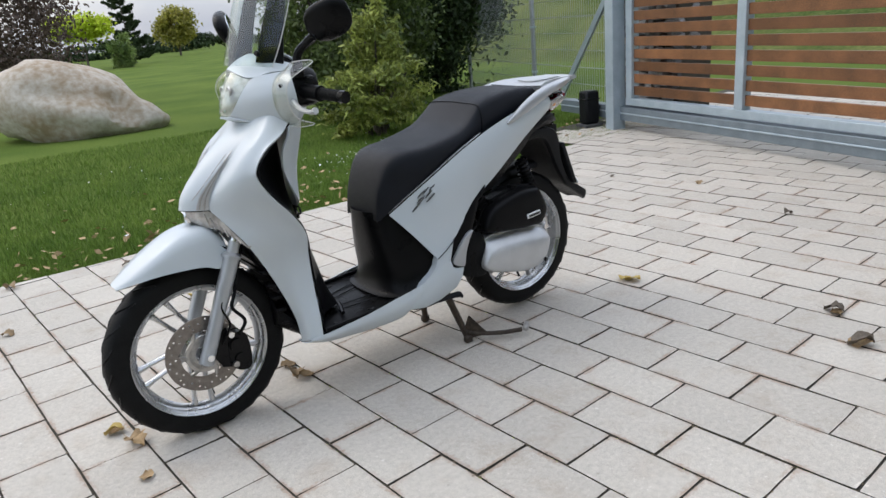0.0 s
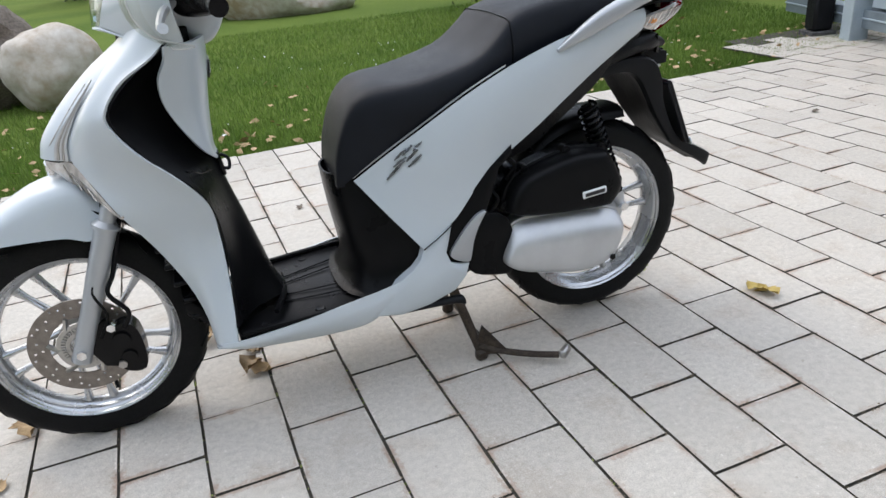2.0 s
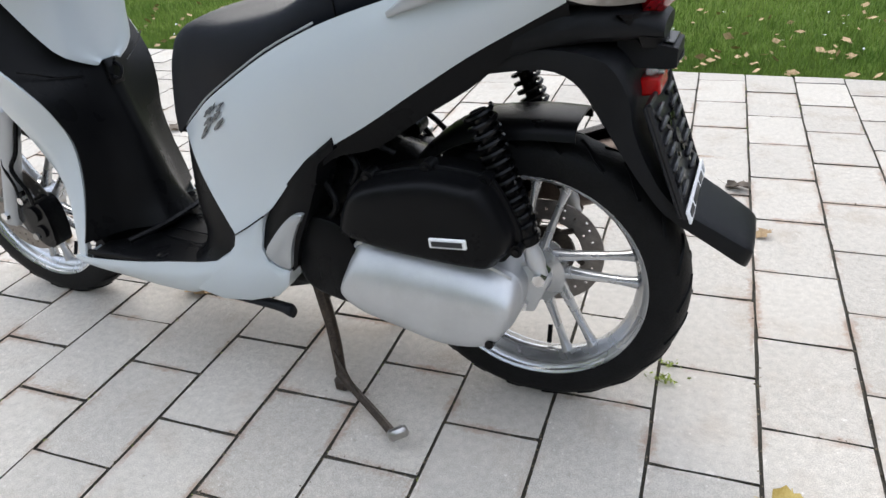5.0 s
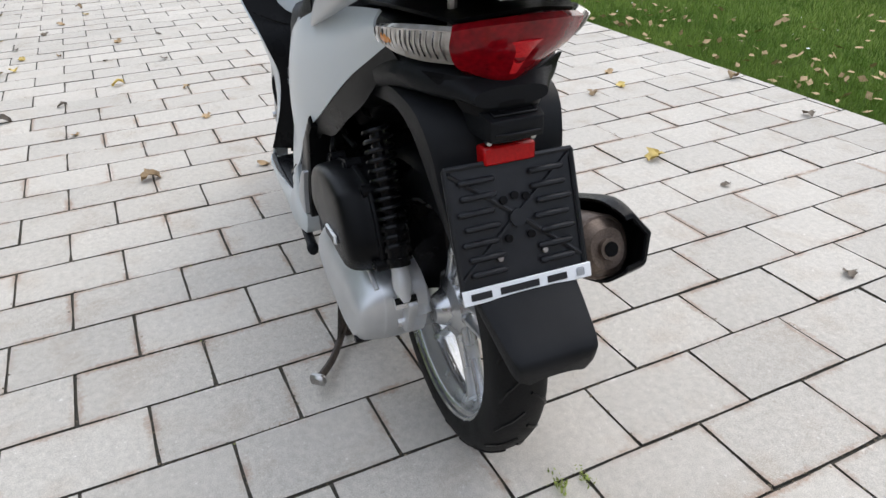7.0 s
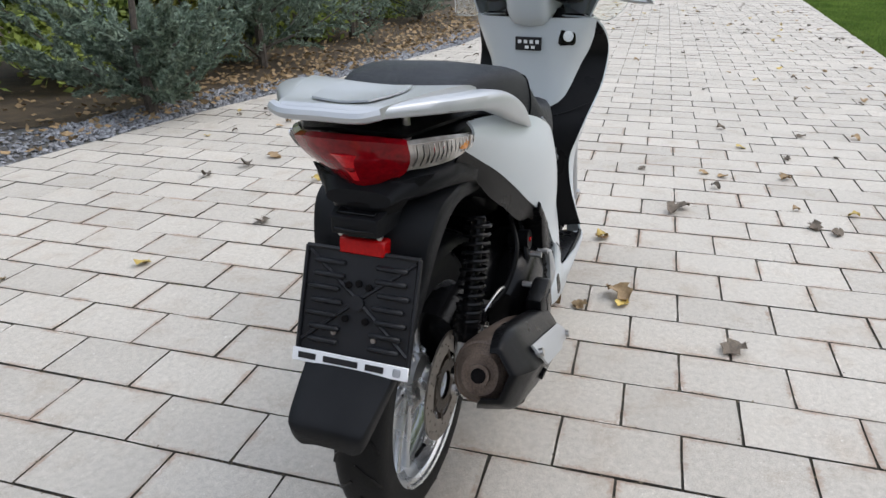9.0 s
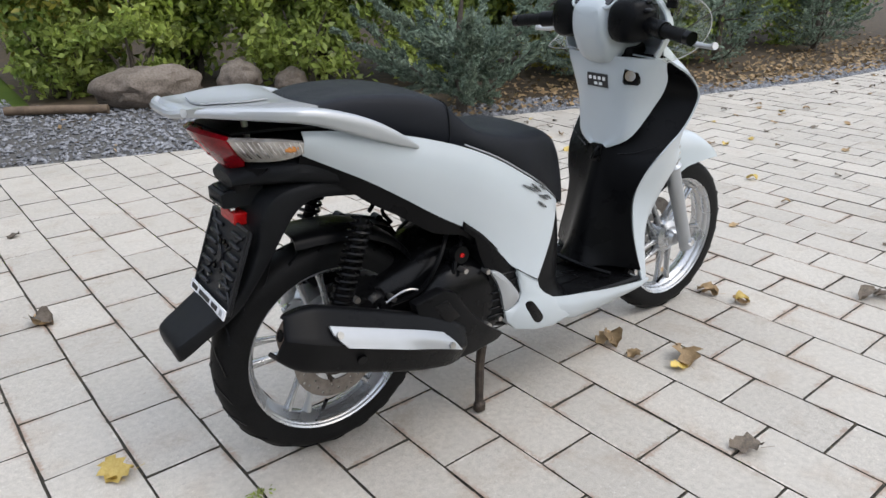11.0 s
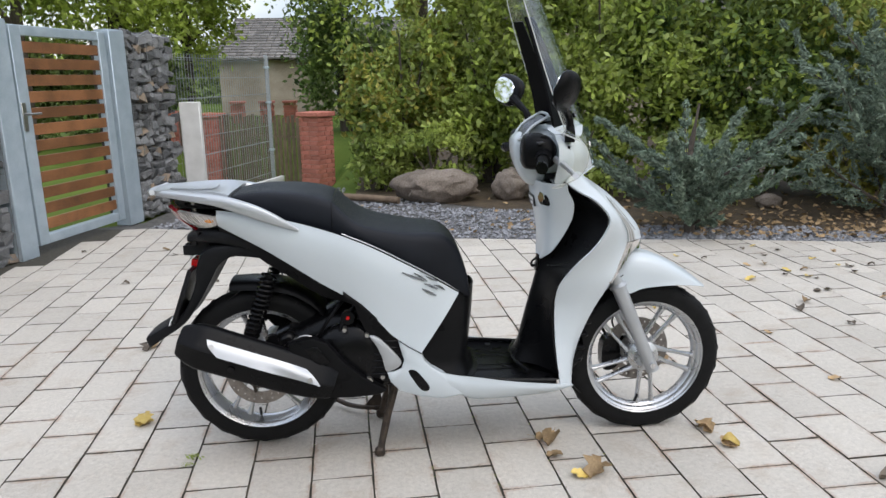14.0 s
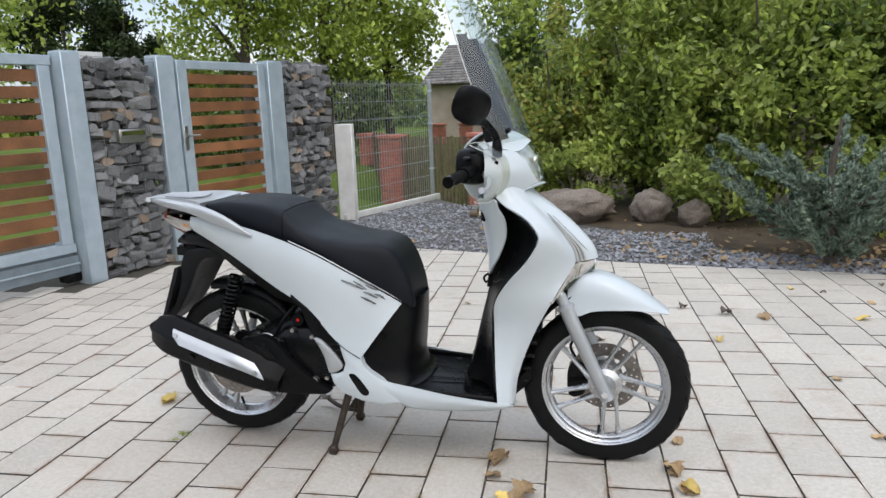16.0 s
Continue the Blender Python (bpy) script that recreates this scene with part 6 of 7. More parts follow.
P1, P2, P3 = V(-2.53, 10.34, 0), V(-.58, 8.92, 0), V(-3.62, 12.3, 0)
FT = math.atan2(P2.y - P1.y, P2.x - P1.x)
for c, top_ in ((P1, .62), (P2, .68), (P3, .58)):
    brick_pillar(c.x, c.y, top_, FT, "red brick fence pillar with a projecting cap")
for x in (-3.80, -2.95, -2.27):
    brick_pillar(x, 19.5, .54, 0, "red brick pillar far behind the lower drive")
for p0, p1 in ((P1, P2), (P3, P1)):
    pf = thing("picket_fence", "weathered brown picket fence between brick pillars", "fence", (p0 + p1) / 2 + V(0, 0, -.70))
    d = (p1 - p0).normalized()
    a, b_ = p0 + d * .24, p1 - d * .24
    turn = Euler((0, 0, math.atan2(d.y, d.x))).to_matrix()
    for k in range(20):
        c = a.lerp(b_, (k + .5) / 20)
        part("picket", block((c.x, c.y, .03 + .01 * (k % 3)), (.066, .018, 1.22 + .02 * (k % 3)), .004, turn), M_PICKET, pf)
    for z in (-.38, .34):
        part("rail", tube([a + V(0, .02, z), b_ + V(0, .02, z)], .024, n=4), M_PICKET, pf)
    c = (a + b_) / 2
    lw = thing("fence_plinth", "low red brick plinth under the picket fence", "plinth", c + V(0, 0, -.74))
    part("core", block((c.x, c.y, -.70), ((b_ - a).length, .12, .12), 0, turn), M_MORTAR, lw)
    for k in range(7):
        w = a.lerp(b_, (k + .5) / 7)
        ob = new("brick", BR)
        ob.parent = lw
        ob.matrix_parent_inverse = lw.matrix_world.inverted()
        ob.matrix_basis = Matrix.Translation((w.x, w.y, -.625)) @ turn.to_4x4()


def house(x, y, w, d, h, roof_h, turn, wall, label):
    t = thing("house", label, "house", (x, y, 0))
    R = Euler((0, 0, turn)).to_matrix()
    C = V(x, y, 0)
    wl = part("wall", block(C + V(0, 0, h / 2 - .03), (w, d, h + .06), 0, R), wall, t)
    bm = bmesh.new()
    for s in (-1, 1):
        rows = 15
        for k in range(rows):
            q0, q1 = k / rows, (k + 1) / rows + .02
            y0, y1 = s * (d / 2 + .3) * (1 - q0), s * (d / 2 + .3) * (1 - q1)
            z0, z1 = h + roof_h * q0 + .05, h + roof_h * q1
            for j in range(int(w / .26)):
                x0 = -w / 2 - .2 + j * (w + .4) / int(w / .26)
                x1 = x0 + (w + .4) / int(w / .26) - .02
                slab([C + R @ V(x0, y0, z0), C + R @ V(x1, y0, z0), C + R @ V(x1, y1, z1), C + R @ V(x0, y1, z1)], (0, 0, .05), bm=bm)
    part("roof", bm, M_ROOF, t, "weathered tiled roof")
    part("gable", slab([C + R @ V(-w / 2, -d / 2, h), C + R @ V(-w / 2, d / 2, h), C + R @ V(-w / 2, 0, h + roof_h * .97)], R @ V(w, 0, 0)), wall, t)
    for k in (0, 1):
        c = C + R @ V(k * w * .3, -d / 2 - .02, h * .55)
        wn = part("window", block(c, (1.0, .08, 1.1), .01, R), M_CONC, t)
        part("pane", block(c + R @ V(0, -.04, 0), (.86, .03, .96), 0, R), M_PANE, wn)
    return t


house(-.45, 27.0, 9.0, 7.0, 1.85, 1.6, radians(-4), M_HOUSE, "old cream house with a weathered tiled roof beyond the fences")
house(7.5, 17.5, 9.0, 6.0, 2.6, 2.0, radians(6), M_HOUSE, "cream rendered house glimpsed behind the tall shrubs")


# ---- stones on the lawn and in the gravel ----
def boulder(x, y, size, seed, material, label, sink=0.12, lean=0.0, turn=0.0, taper=0.0):
    b = bmesh.new()
    bmesh.ops.create_icosphere(b, subdivisions=4, radius=1.0)
    o = V(seed * 3.1, seed * 1.7, seed * .9)
    jag = .18 if material is M_ROCK else 0.0
    for v in b.verts:
        n = v.co.normalized()
        k = 1 + jag * (abs(noise.noise(n * 1.9 + o * 1.3)) - .3) + jag * .35 * noise.noise(n * 5.0 + o) + .16 * noise.noise(n * 1.3 + o) + .07 * noise.noise(n * 3.1 + o) + .02 * noise.noise(n * 9 + o)
        tp = 1 - taper * max(0.0, .35 - n.x) ** 1.15
        v.co = Vector((n.x * size[0] * k, n.y * size[1] * k * (1 - .5 * (1 - tp)), n.z * size[2] * k * tp - (1 - tp) * size[2] * 1.5))
    bmesh.ops.transform(b, matrix=Euler((0, lean, turn)).to_matrix().to_4x4(), verts=b.verts)
    zmin = min(v.co.z for v in b.verts)
    bmesh.ops.translate(b, vec=(x, y, -zmin - sink), verts=b.verts)
    return tagged(mesh_ob("boulder", b, material), label, "boulder")


boulder(-.26, -9.95, (1.22, .90, .70), 1, M_BOULDER, "huge pale rounded granite boulder lying on the lawn", .27, radians(0), radians(-37), .24)
boulder(2.05, -4.75, (.36, .30, .33), 2, M_BOULDER, "grey granite rock on the lawn beside brown rocks", .08)
boulder(2.72, -5.15, (.55, .42, .46), 3, M_ROCK, "brown weathered granite rock on the lawn", .1)
boulder(3.35, -5.9, (.45, .40, .42), 4, M_ROCK, "pinkish brown granite rock on the lawn", .1)
boulder(3.9, -5.0, (.40, .36, .34), 5, M_BOULDER, "grey granite rock at the end of the row", .08)
boulder(.98, 4.98, (.44, .28, .19), 6, M_ROCK, "flat sandy brown boulder on the gravel by the hedge", .07)
boulder(1.77, 4.95, (.19, .16, .19), 7, M_ROCK, "small upright brown stone on the gravel", .06)
boulder(2.14, 4.68, (.15, .12, .14), 8, M_ROCK, "small grey stone on the gravel", .06)
boulder(4.1, 4.1, (.12, .10, .08), 9, M_ROCK, "small brown stone below the hedge", .05)
lg = mesh_ob("garden_log", tube([(-.10, 5.18, .03), (.25, 4.98, .035), (.58, 4.80, .03)], .036, n=12, steps=10), M_PICKET)
tagged(lg, "weathered grey-brown log lying along the gravel", "log")

ek = mesh_ob("edging_plank", slab([(-1.50, 5.00, -.02), (-.86, 6.78, -.03), (-.86, 6.78, .05), (-1.50, 5.00, .05)], (.045, -.016, 0), bevel=.004), M_CONC)
tagged(ek, "pale weathered edging plank at the end of the gravel", "edging")

# ---- gravel bed ----
M_GRAVELBED = mat("gravel_soil", (0.055, 0.052, 0.048), (0.13, 0.125, 0.118), 0.95, scale=20, fine=160, bump=1.0, bump_scale=60)
M_GRAVEL = mat("grey_gravel", (0.16, 0.165, 0.178), (0.28, 0.285, 0.30), 0.85, scale=40, fine=300, island=0.45)
M_EARTH = mat("leafy_earth", (0.036, 0.027, 0.018), (0.10, 0.072, 0.042), 0.95, scale=8, fine=120, bump=1.0, bump_scale=50)
gb = quick("gravel_bed", [(x, y, -.016) for x, y in EDGE] + [(24, 5.4, -.016), (4, 5.0, -.016), (.5, 5.25, -.016), (.0, 5.6, -.016), (-.9, 6.75, -.016), (-1.68, 4.7, -.016), (-1.75, 4.2, -.016)], [tuple(range(len(EDGE) + 7))], M_GRAVELBED)
tagged(gb, "dark grey gravel strip along the paving", "gravel", kind="structure")
es = quick("hedge_soil", [(.12, 5.5, -.010), (1.6, 4.35, -.010), (2.6, 3.35, -.010), (3.4, 3.02, -.010), (5.0, 2.66, -.010), (8.0, 2.35, -.010), (24, 2.25, -.010), (24, 12, -.010), (.12, 12, -.010)], [tuple(range(9))], M_EARTH)
tagged(es, "brown earth under the hedge covered with leaf litter", "soil", kind="structure")


def many(name, cent, axes_u, axes_v, material, parent=None, fold=None):
    """One mesh of many kite-shaped leaves: centres and two half axes each."""
    n = len(cent)
    vs = np.empty((n, 4, 3), dtype=np.float32)
    vs[:, 0] = cent - axes_u
    vs[:, 1] = cent + axes_v - axes_u * 0.15
    vs[:, 2] = cent + axes_u
    vs[:, 3] = cent - axes_v - axes_u * 0.15
    if fold is not None:
        vs[:, 0] += fold
        vs[:, 2] += fold
    me = bpy.data.meshes.new(name)
    me.vertices.add(n * 4)
    me.vertices.foreach_set("co", vs.ravel())
    me.loops.add(n * 4)
    me.loops.foreach_set("vertex_index", np.arange(n * 4, dtype=np.int32))
    me.polygons.add(n)
    me.polygons.foreach_set("loop_start", np.arange(0, n * 4, 4, dtype=np.int32))
    me.update(calc_edges=True)
    me.materials.append(material)
    ob = new(name, me)
    if parent:
        ob.parent = parent
        ob.matrix_parent_inverse = parent.matrix_world.inverted()
    return ob


def rand_axes(rng, n, size, aspect, droop=0.25, flat=0.0):
    u = rng.normal(size=(n, 3))
    u[:, 2] = u[:, 2] * (1 - flat) - droop
    u /= np.linalg.norm(u, axis=1)[:, None]
    w = rng.normal(size=(n, 3))
    w[:, 2] += flat * 2
    v = np.cross(u, w)
    v /= np.linalg.norm(v, axis=1)[:, None] + 1e-6
    s = size * rng.uniform(.6, 1.25, (n, 1))
    return u * s, v * s * aspect


def stones_mesh(name, rng, n, where, sizes, material, label, cat):
    base = np.array([(1, 0, 0), (-1, 0, 0), (0, 1, 0), (0, -1, 0), (0, 0, 1), (0, 0, -1)], dtype=float)
    tri = [(0, 2, 4), (2, 1, 4), (1, 3, 4), (3, 0, 4), (2, 0, 5), (1, 2, 5), (3, 1, 5), (0, 3, 5)]
    vs, fs = [], []
    for i in range(n):
        x, y = where(rng)
        s = sizes[0] + (sizes[1] - sizes[0]) * rng.random() ** 2
        a = rng.random() * 6.28
        c, sn = math.cos(a), math.sin(a)
        o = len(vs)
        for bx, by, bz in base * (1 + .3 * rng.normal(size=(6, 1))):
            px, py, pz = bx * s, by * s * .75, bz * s * .55
            vs.append((x + px * c - py * sn, y + px * sn + py * c, -.012 + s * .3 + pz + .2 * px))
        fs += [tuple(o + q for q in f) for f in tri]
    ob = quick(name, vs, fs, material)
    return tagged(ob, label, cat, kind="stuff")


def in_gravel(rng):
    while True:
        x = -1.7 + 11.5 * rng.random() ** 1.3
        y = edge_y(x) + .01 + rng.random() * (2.6 if x < .2 else 1.9 if x < 1 else 1.35 if x < 2.2 else .55 if x < 4 else .40)
        if x > gate_x(y) + .25 and y < 6.7 + (x + .9) * 2.6 and (x < 0 or y < 5.5) and (x > -.9 or y < 6.75 + (x + .9) * 2.63):
            return x, y


stones_mesh("gravel", np.random.default_rng(3), 16000, in_gravel, (.010, .026), M_GRAVEL, "loose dark grey gravel chips", "gravel")

# ---- plants ----
M_HEDGE = mat("hedge_leaf", (0.115, 0.180, 0.036), (0.450, 0.515, 0.135), 0.42, scale=1.3, fine=8, subs=0.48, island=0.5, spec=0.5)
M_HEDGEDARK = mat("dark_hedge_leaf", (0.070, 0.130, 0.034), (0.290, 0.370, 0.115), 0.42, scale=1.3, fine=8, subs=0.45, island=0.5, spec=0.5)
M_YELLOWLEAF = mat("autumn_leaf", (0.190, 0.195, 0.028), (0.400, 0.360, 0.080), 0.42, scale=1.5, fine=8, subs=0.35, island=0.4, spec=0.5)
M_SPRUCE = mat("blue_needles", (0.102, 0.146, 0.104), (0.245, 0.305, 0.232), 0.6, scale=4, fine=30, island=0.4, subs=0.15, spec=0.25)
M_CYPRESS = mat("dark_needles", (0.018, 0.034, 0.014), (0.055, 0.082, 0.030), 0.6, scale=3, fine=30, island=0.5, subs=0.1, spec=0.25)
M_PLUM = mat("brown_purple_leaf", (0.060, 0.040, 0.032), (0.130, 0.090, 0.070), 0.6, scale=2, fine=10, island=0.4, subs=0.25)
M_LIME = mat("lime_leaf", (0.400, 0.500, 0.025), (0.600, 0.700, 0.070), 0.55, scale=2, fine=10, island=0.3, subs=0.35, spec=0.25)
M_TREELEAF = mat("tree_leaf", (0.200, 0.275, 0.042), (0.430, 0.510, 0.105), 0.42, scale=1.0, fine=8, subs=0.4, island=0.4, spec=0.5)
M_BARK = mat("bark", (0.045, 0.036, 0.028), (0.11, 0.092, 0.075), 0.9, scale=12, fine=80, bump=0.8, bump_scale=30)
M_GRASS = mat("grass_blade", (0.072, 0.138, 0.021), (0.175, 0.255, 0.052), 0.6, scale=1.5, fine=14, subs=0.35, island=0.4, spec=0.25)


def shrub(name, x, y, rx, ry, h, n, leaf, material, label, cat, seed, low=0.0, stems=6, blobs=46, shell=0.72, aspect=.5, group="", pale=0.0, spread=.17):
    rng = np.random.default_rng(seed)
    t = thing(name, label, cat, (x, y, 0), group)
    r = random.Random(seed)
    for k in range(stems):
        a = 6.28 * k / stems + r.uniform(-.4, .4)
        ex, ey = x + math.cos(a) * rx * .6, y + math.sin(a) * ry * .6
        part("stem", tube([(x + math.cos(a) * .08, y + math.sin(a) * .08, -.03), ((x * 2 + ex) / 3, (y * 2 + ey) / 3, h * .35), (ex, ey, h * .82)], [.030, .024, .018, .012, .007], n=6, steps=8), M_BARK, t)
    d = rng.normal(size=(blobs, 3))
    d /= np.linalg.norm(d, axis=1)[:, None]
    q = shell + (1 - shell) * rng.random((blobs, 1))
    c = d * q * np.array([rx, ry, (h - low) / 2]) * .88 + np.array([x, y, low + (h - low) / 2])
    c[:, 2] += .06 * h * rng.normal(size=blobs)
    which = rng.integers(0, blobs, n)
    sp = rng.normal(size=(n, 3)) * np.array([rx, ry, (h - low) / 2]) * spread * (.7 + .6 * rng.random((blobs, 1)))[which]
    cent = c[which] + sp
    cent[:, 2] = np.maximum(cent[:, 2], .02)
    u, v = rand_axes(rng, n, leaf, aspect)
    many("crown", cent, u, v, material, t)
    if pale:
        m_ = int(n * pale)
        j = rng.integers(0, n, m_)
        mid = np.array([x, y, low + (h - low) / 2])
        cp_ = mid + (cent[j] - mid) * (1.03 + .06 * rng.random((m_, 1)))
        u, v = rand_axes(rng, m_, leaf * 1.05, aspect)
        many("young_leaves", cp_, u, v, M_TREELEAF if seed % 4 else M_YELLOWLEAF, t)
    return t


hed = [(.72, 6.5, .72, .9, 2.1, 7600, M_HEDGE), (1.75, 6.2, .84, .95, 2.8, 8400, M_HEDGE), (2.9, 5.6, 1.3, 1.0, 2.7, 11000, M_HEDGE), (4.3, 5.2, 1.4, 1.0, 2.6, 12000, M_HEDGEDARK),
       (5.8, 4.9, 1.4, 1.0, 2.6, 11000, M_HEDGE), (7.4, 4.8, 1.4, 1.0, 2.5, 10000, M_HEDGEDARK), (9.2, 4.6, 1.5, 1.0, 2.4, 9000, M_HEDGE), (11.3, 4.6, 1.6, 1.0, 2.4, 8000, M_HEDGEDARK)]
for k, (x, y, rx, ry, h, n, m_) in enumerate(hed):
    shrub("hedge_shrub", x, y, rx, ry, h, int(n * 1.9), .046, m_, "tall leafy hazel-like shrub turning yellow in the hedge" if m_ is M_HEDGE else "tall dark green leafy shrub in the hedge", "shrub", 40 + k, low=.05, group="hedge shrubs", pale=.30, blobs=44, spread=.105, shell=.55)
for k, (x, y, rx, h, n) in enumerate([(1.0, 5.5, .55, .68, 2200), (2.4, 4.95, .6, .85, 2600), (3.6, 4.5, .6, .8, 2600), (5.0, 4.2, .6, .8, 2400), (6.6, 4.0, .6, .8, 2200), (.45, 5.75, .40, .7, 1800)]):
    shrub("low_shrub", x, y, rx, rx * .8, h, n, .042, M_YELLOWLEAF if k == 3 else M_HEDGE, "low green and yellowing shrub below the hedge", "shrub", 70 + k, stems=4, blobs=22, group="low shrubs")


def tree(x, y, h, r, trunk, n, leaf, material, label, seed, low=.35, name="tree", cat="tree", blobs=60, limbs=9, flatness=1.0):
    rng = np.random.default_rng(seed)
    rd = random.Random(seed)
    t = thing(name, label, cat, (x, y, 0))
    part("trunk", tube([(x, y, -.05), (x + rd.uniform(-.1, .1), y, h * .35), (x + rd.uniform(-.2, .2), y, h * .85)], [trunk, trunk * .85, trunk * .6, trunk * .35, trunk * .15], n=9, steps=12), M_BARK, t)
    ends = []
    for k in range(limbs):
        a = 6.28 * k / limbs + rd.uniform(-.3, .3)
        z0 = h * (low + .05 + .35 * rd.random())
        e = V(x + math.cos(a) * r * .75, y + math.sin(a) * r * .75, min(h * .95, z0 + h * rd.uniform(.12, .35)))
        part("limb", tube([(x, y, z0), (x + math.cos(a) * r * .3, y + math.sin(a) * r * .3, z0 + (e.z - z0) * .55), e], [trunk * .35, trunk * .22, trunk * .12, trunk * .06], n=6, steps=8), M_BARK, t)
        ends.append(e)
    d = rng.normal(size=(blobs, 3))
    d /= np.linalg.norm(d, axis=1)[:, None]
    c = d * (.45 + .55 * rng.random((blobs, 1))) * np.array([r, r, h * (1 - low) / 2 * flatness]) + np.array([x, y, h * (low + (1 - low) / 2)])
    which = rng.integers(0, blobs, n)
    cent = c[which] + rng.normal(size=(n, 3)) * r * .14
    if leaf < .125:
        n, leaf = int(n * 2.1), leaf * .62
        which = rng.integers(0, blobs, n)
        cent = c[which] + rng.normal(size=(n, 3)) * r * .13
    u, v = rand_axes(rng, n, leaf, .55, droop=.5)
    many("crown", cent, u, v, material, t)
    return t


# tall trees behind fence, gate and hedge
tree(-4.7, 12.8, 6.5, 2.3, .17, 6200, .11, M_TREELEAF, "broad green tree behind the brick pillars", 1, .28)
tree(-6.2, 11.8, 6.5, 1.9, .15, 4200, .11, M_TREELEAF, "light green street tree behind the stone wall", 2, .28)
tree(-3.75, 14.2, 5.5, 1.25, .12, 3800, .11, M_TREELEAF, "slim light green tree behind the brick pillars", 12, .25)
tree(-11.5, 8.5, 7.0, 3.0, .17, 4400, .12, M_TREELEAF, "light green tree beyond the gate", 3, .25)
tree(-.45, 15.5, 7.5, 1.95, .15, 4950, .11, M_HEDGEDARK, "drooping birch-like tree beyond the fence", 4, .22)
tree(1.2, 11.0, 7.0, 2.6, .16, 2600, .11, M_TREELEAF, "light green tree behind the hedge", 5, .2)
tree(4.2, 9.5, 7.5, 3.0, .18, 2800, .11, M_HEDGE, "large tree with yellowing leaves behind the hedge", 6, .22)
tree(8.2, 8.5, 7.5, 3.2, .18, 2600, .11, M_HEDGEDARK, "large green tree behind the hedge", 7, .2)
tree(12.5, 8.0, 7.5, 3.0, .17, 3850, .12, M_HEDGE, "green tree at the far end of the hedge", 8, .2)
tree(-16.0, 14.0, 8.0, 3.5, .2, 3850, .14, M_TREELEAF, "tall tree across the road", 9, .2)
tree(-20.0, 5.0, 8.0, 3.5, .2, 3300, .15, M_HEDGEDARK, "dark tree across the road", 10, .15)
for k, (x, y) in enumerate([(-9.5, 6.6), (-10.3, 5.8), (-11.2, 5.0)]):
    tree(x, y, 4.2, .55, .06, 4200, .06, M_CYPRESS, "slim dark columnar cypress beyond the gate", 20 + k, .05, "cypress", "cypress", 40, 4)


def conifer(x, y, h, r, n, material, label, seed, rise=.55, name="spruce", needle=.030, zspan=.80):
    """Rising boughs with short twigs covered in needles."""
    rng = np.random.default_rng(seed)
    rd = random.Random(seed)
    t = thing(name, label, "conifer", (x, y, 0))
    part("trunk", tube([(x, y, -.05), (x + rd.uniform(-.05, .05), y, h * .5), (x, y, h * .97)], [.045, .035, .022, .010], n=7, steps=8), M_BARK, t)
    cs, us = [], []
    nb = 40 if zspan > .5 else 24
    per = n // nb
    for k in range(nb):
        a = 6.28 * rd.random()
        z0 = h * (.02 + zspan * (k / nb) ** 1.1)
        ln = r * (1.05 - (.75 if zspan > .6 else .35) * (k / nb)) * rd.uniform(.7, 1.15)
        e = V(x + math.cos(a) * ln, y + math.sin(a) * ln, z0 + ln * rise * rd.uniform(.6, 1.4))
        b0 = V(x, y, z0)
        mid = b0.lerp(e, .5) - V(0, 0, ln * .08)
        if k % 2 == 0:
            part("bough", tube([b0, mid, e], [.012, .009, .006, .003], n=5, steps=6), M_BARK, t)
        pts = spline([b0, mid, e], 12)
        dirn = np.array((e - b0).normalized())
        tw = 16
        for j in range(tw):
            f = .18 + .82 * (j / (tw - 1))
            p = np.array(pts[min(11, int(f * 11))])
            side = rng.normal(size=3)
            side[2] *= .45
            side = side - dirn * side.dot(dirn)
            side /= np.linalg.norm(side) + 1e-6
            tip = p + (side * .75 + dirn * .7) * ln * (.30 if zspan > .5 else .20) * (1.15 - f) + dirn * .03
            m = max(2, per // tw)
            q = rng.random((m, 1)) ** .8
            cs.append(p + (tip - p) * q + rng.normal(size=(m, 3)) * .010)
            dd = rng.normal(size=(m, 3)) * .55 + (tip - p) / (np.linalg.norm(tip - p) + 1e-6)
            us.append(dd / np.linalg.norm(dd, axis=1)[:, None])
    c, u = np.concatenate(cs), np.concatenate(us)
    v = np.cross(u, rng.normal(size=u.shape))
    v /= np.linalg.norm(v, axis=1)[:, None] + 1e-6
    s = needle * rng.uniform(.6, 1.2, (len(c), 1))
    many("needles", c, u * s, v * s * .26, material, t)
    return t


conifer(2.90, 3.12, 1.05, .96, 52000, M_SPRUCE, "young blue-green spruce with rising boughs on the gravel", 31, .58, zspan=.46)
conifer(4.85, 3.45, 1.75, 1.10, 56000, M_SPRUCE, "young blue-green spruce beside the paving", 32, .75, zspan=.60)
conifer(7.1, 3.6, 1.2, .9, 14000, M_SPRUCE, "blue-green spruce along the drive", 33, .5)
conifer(9.2, 3.5, 1.1, .8, 11000, M_SPRUCE, "small blue-green spruce far along the drive", 34, .5)

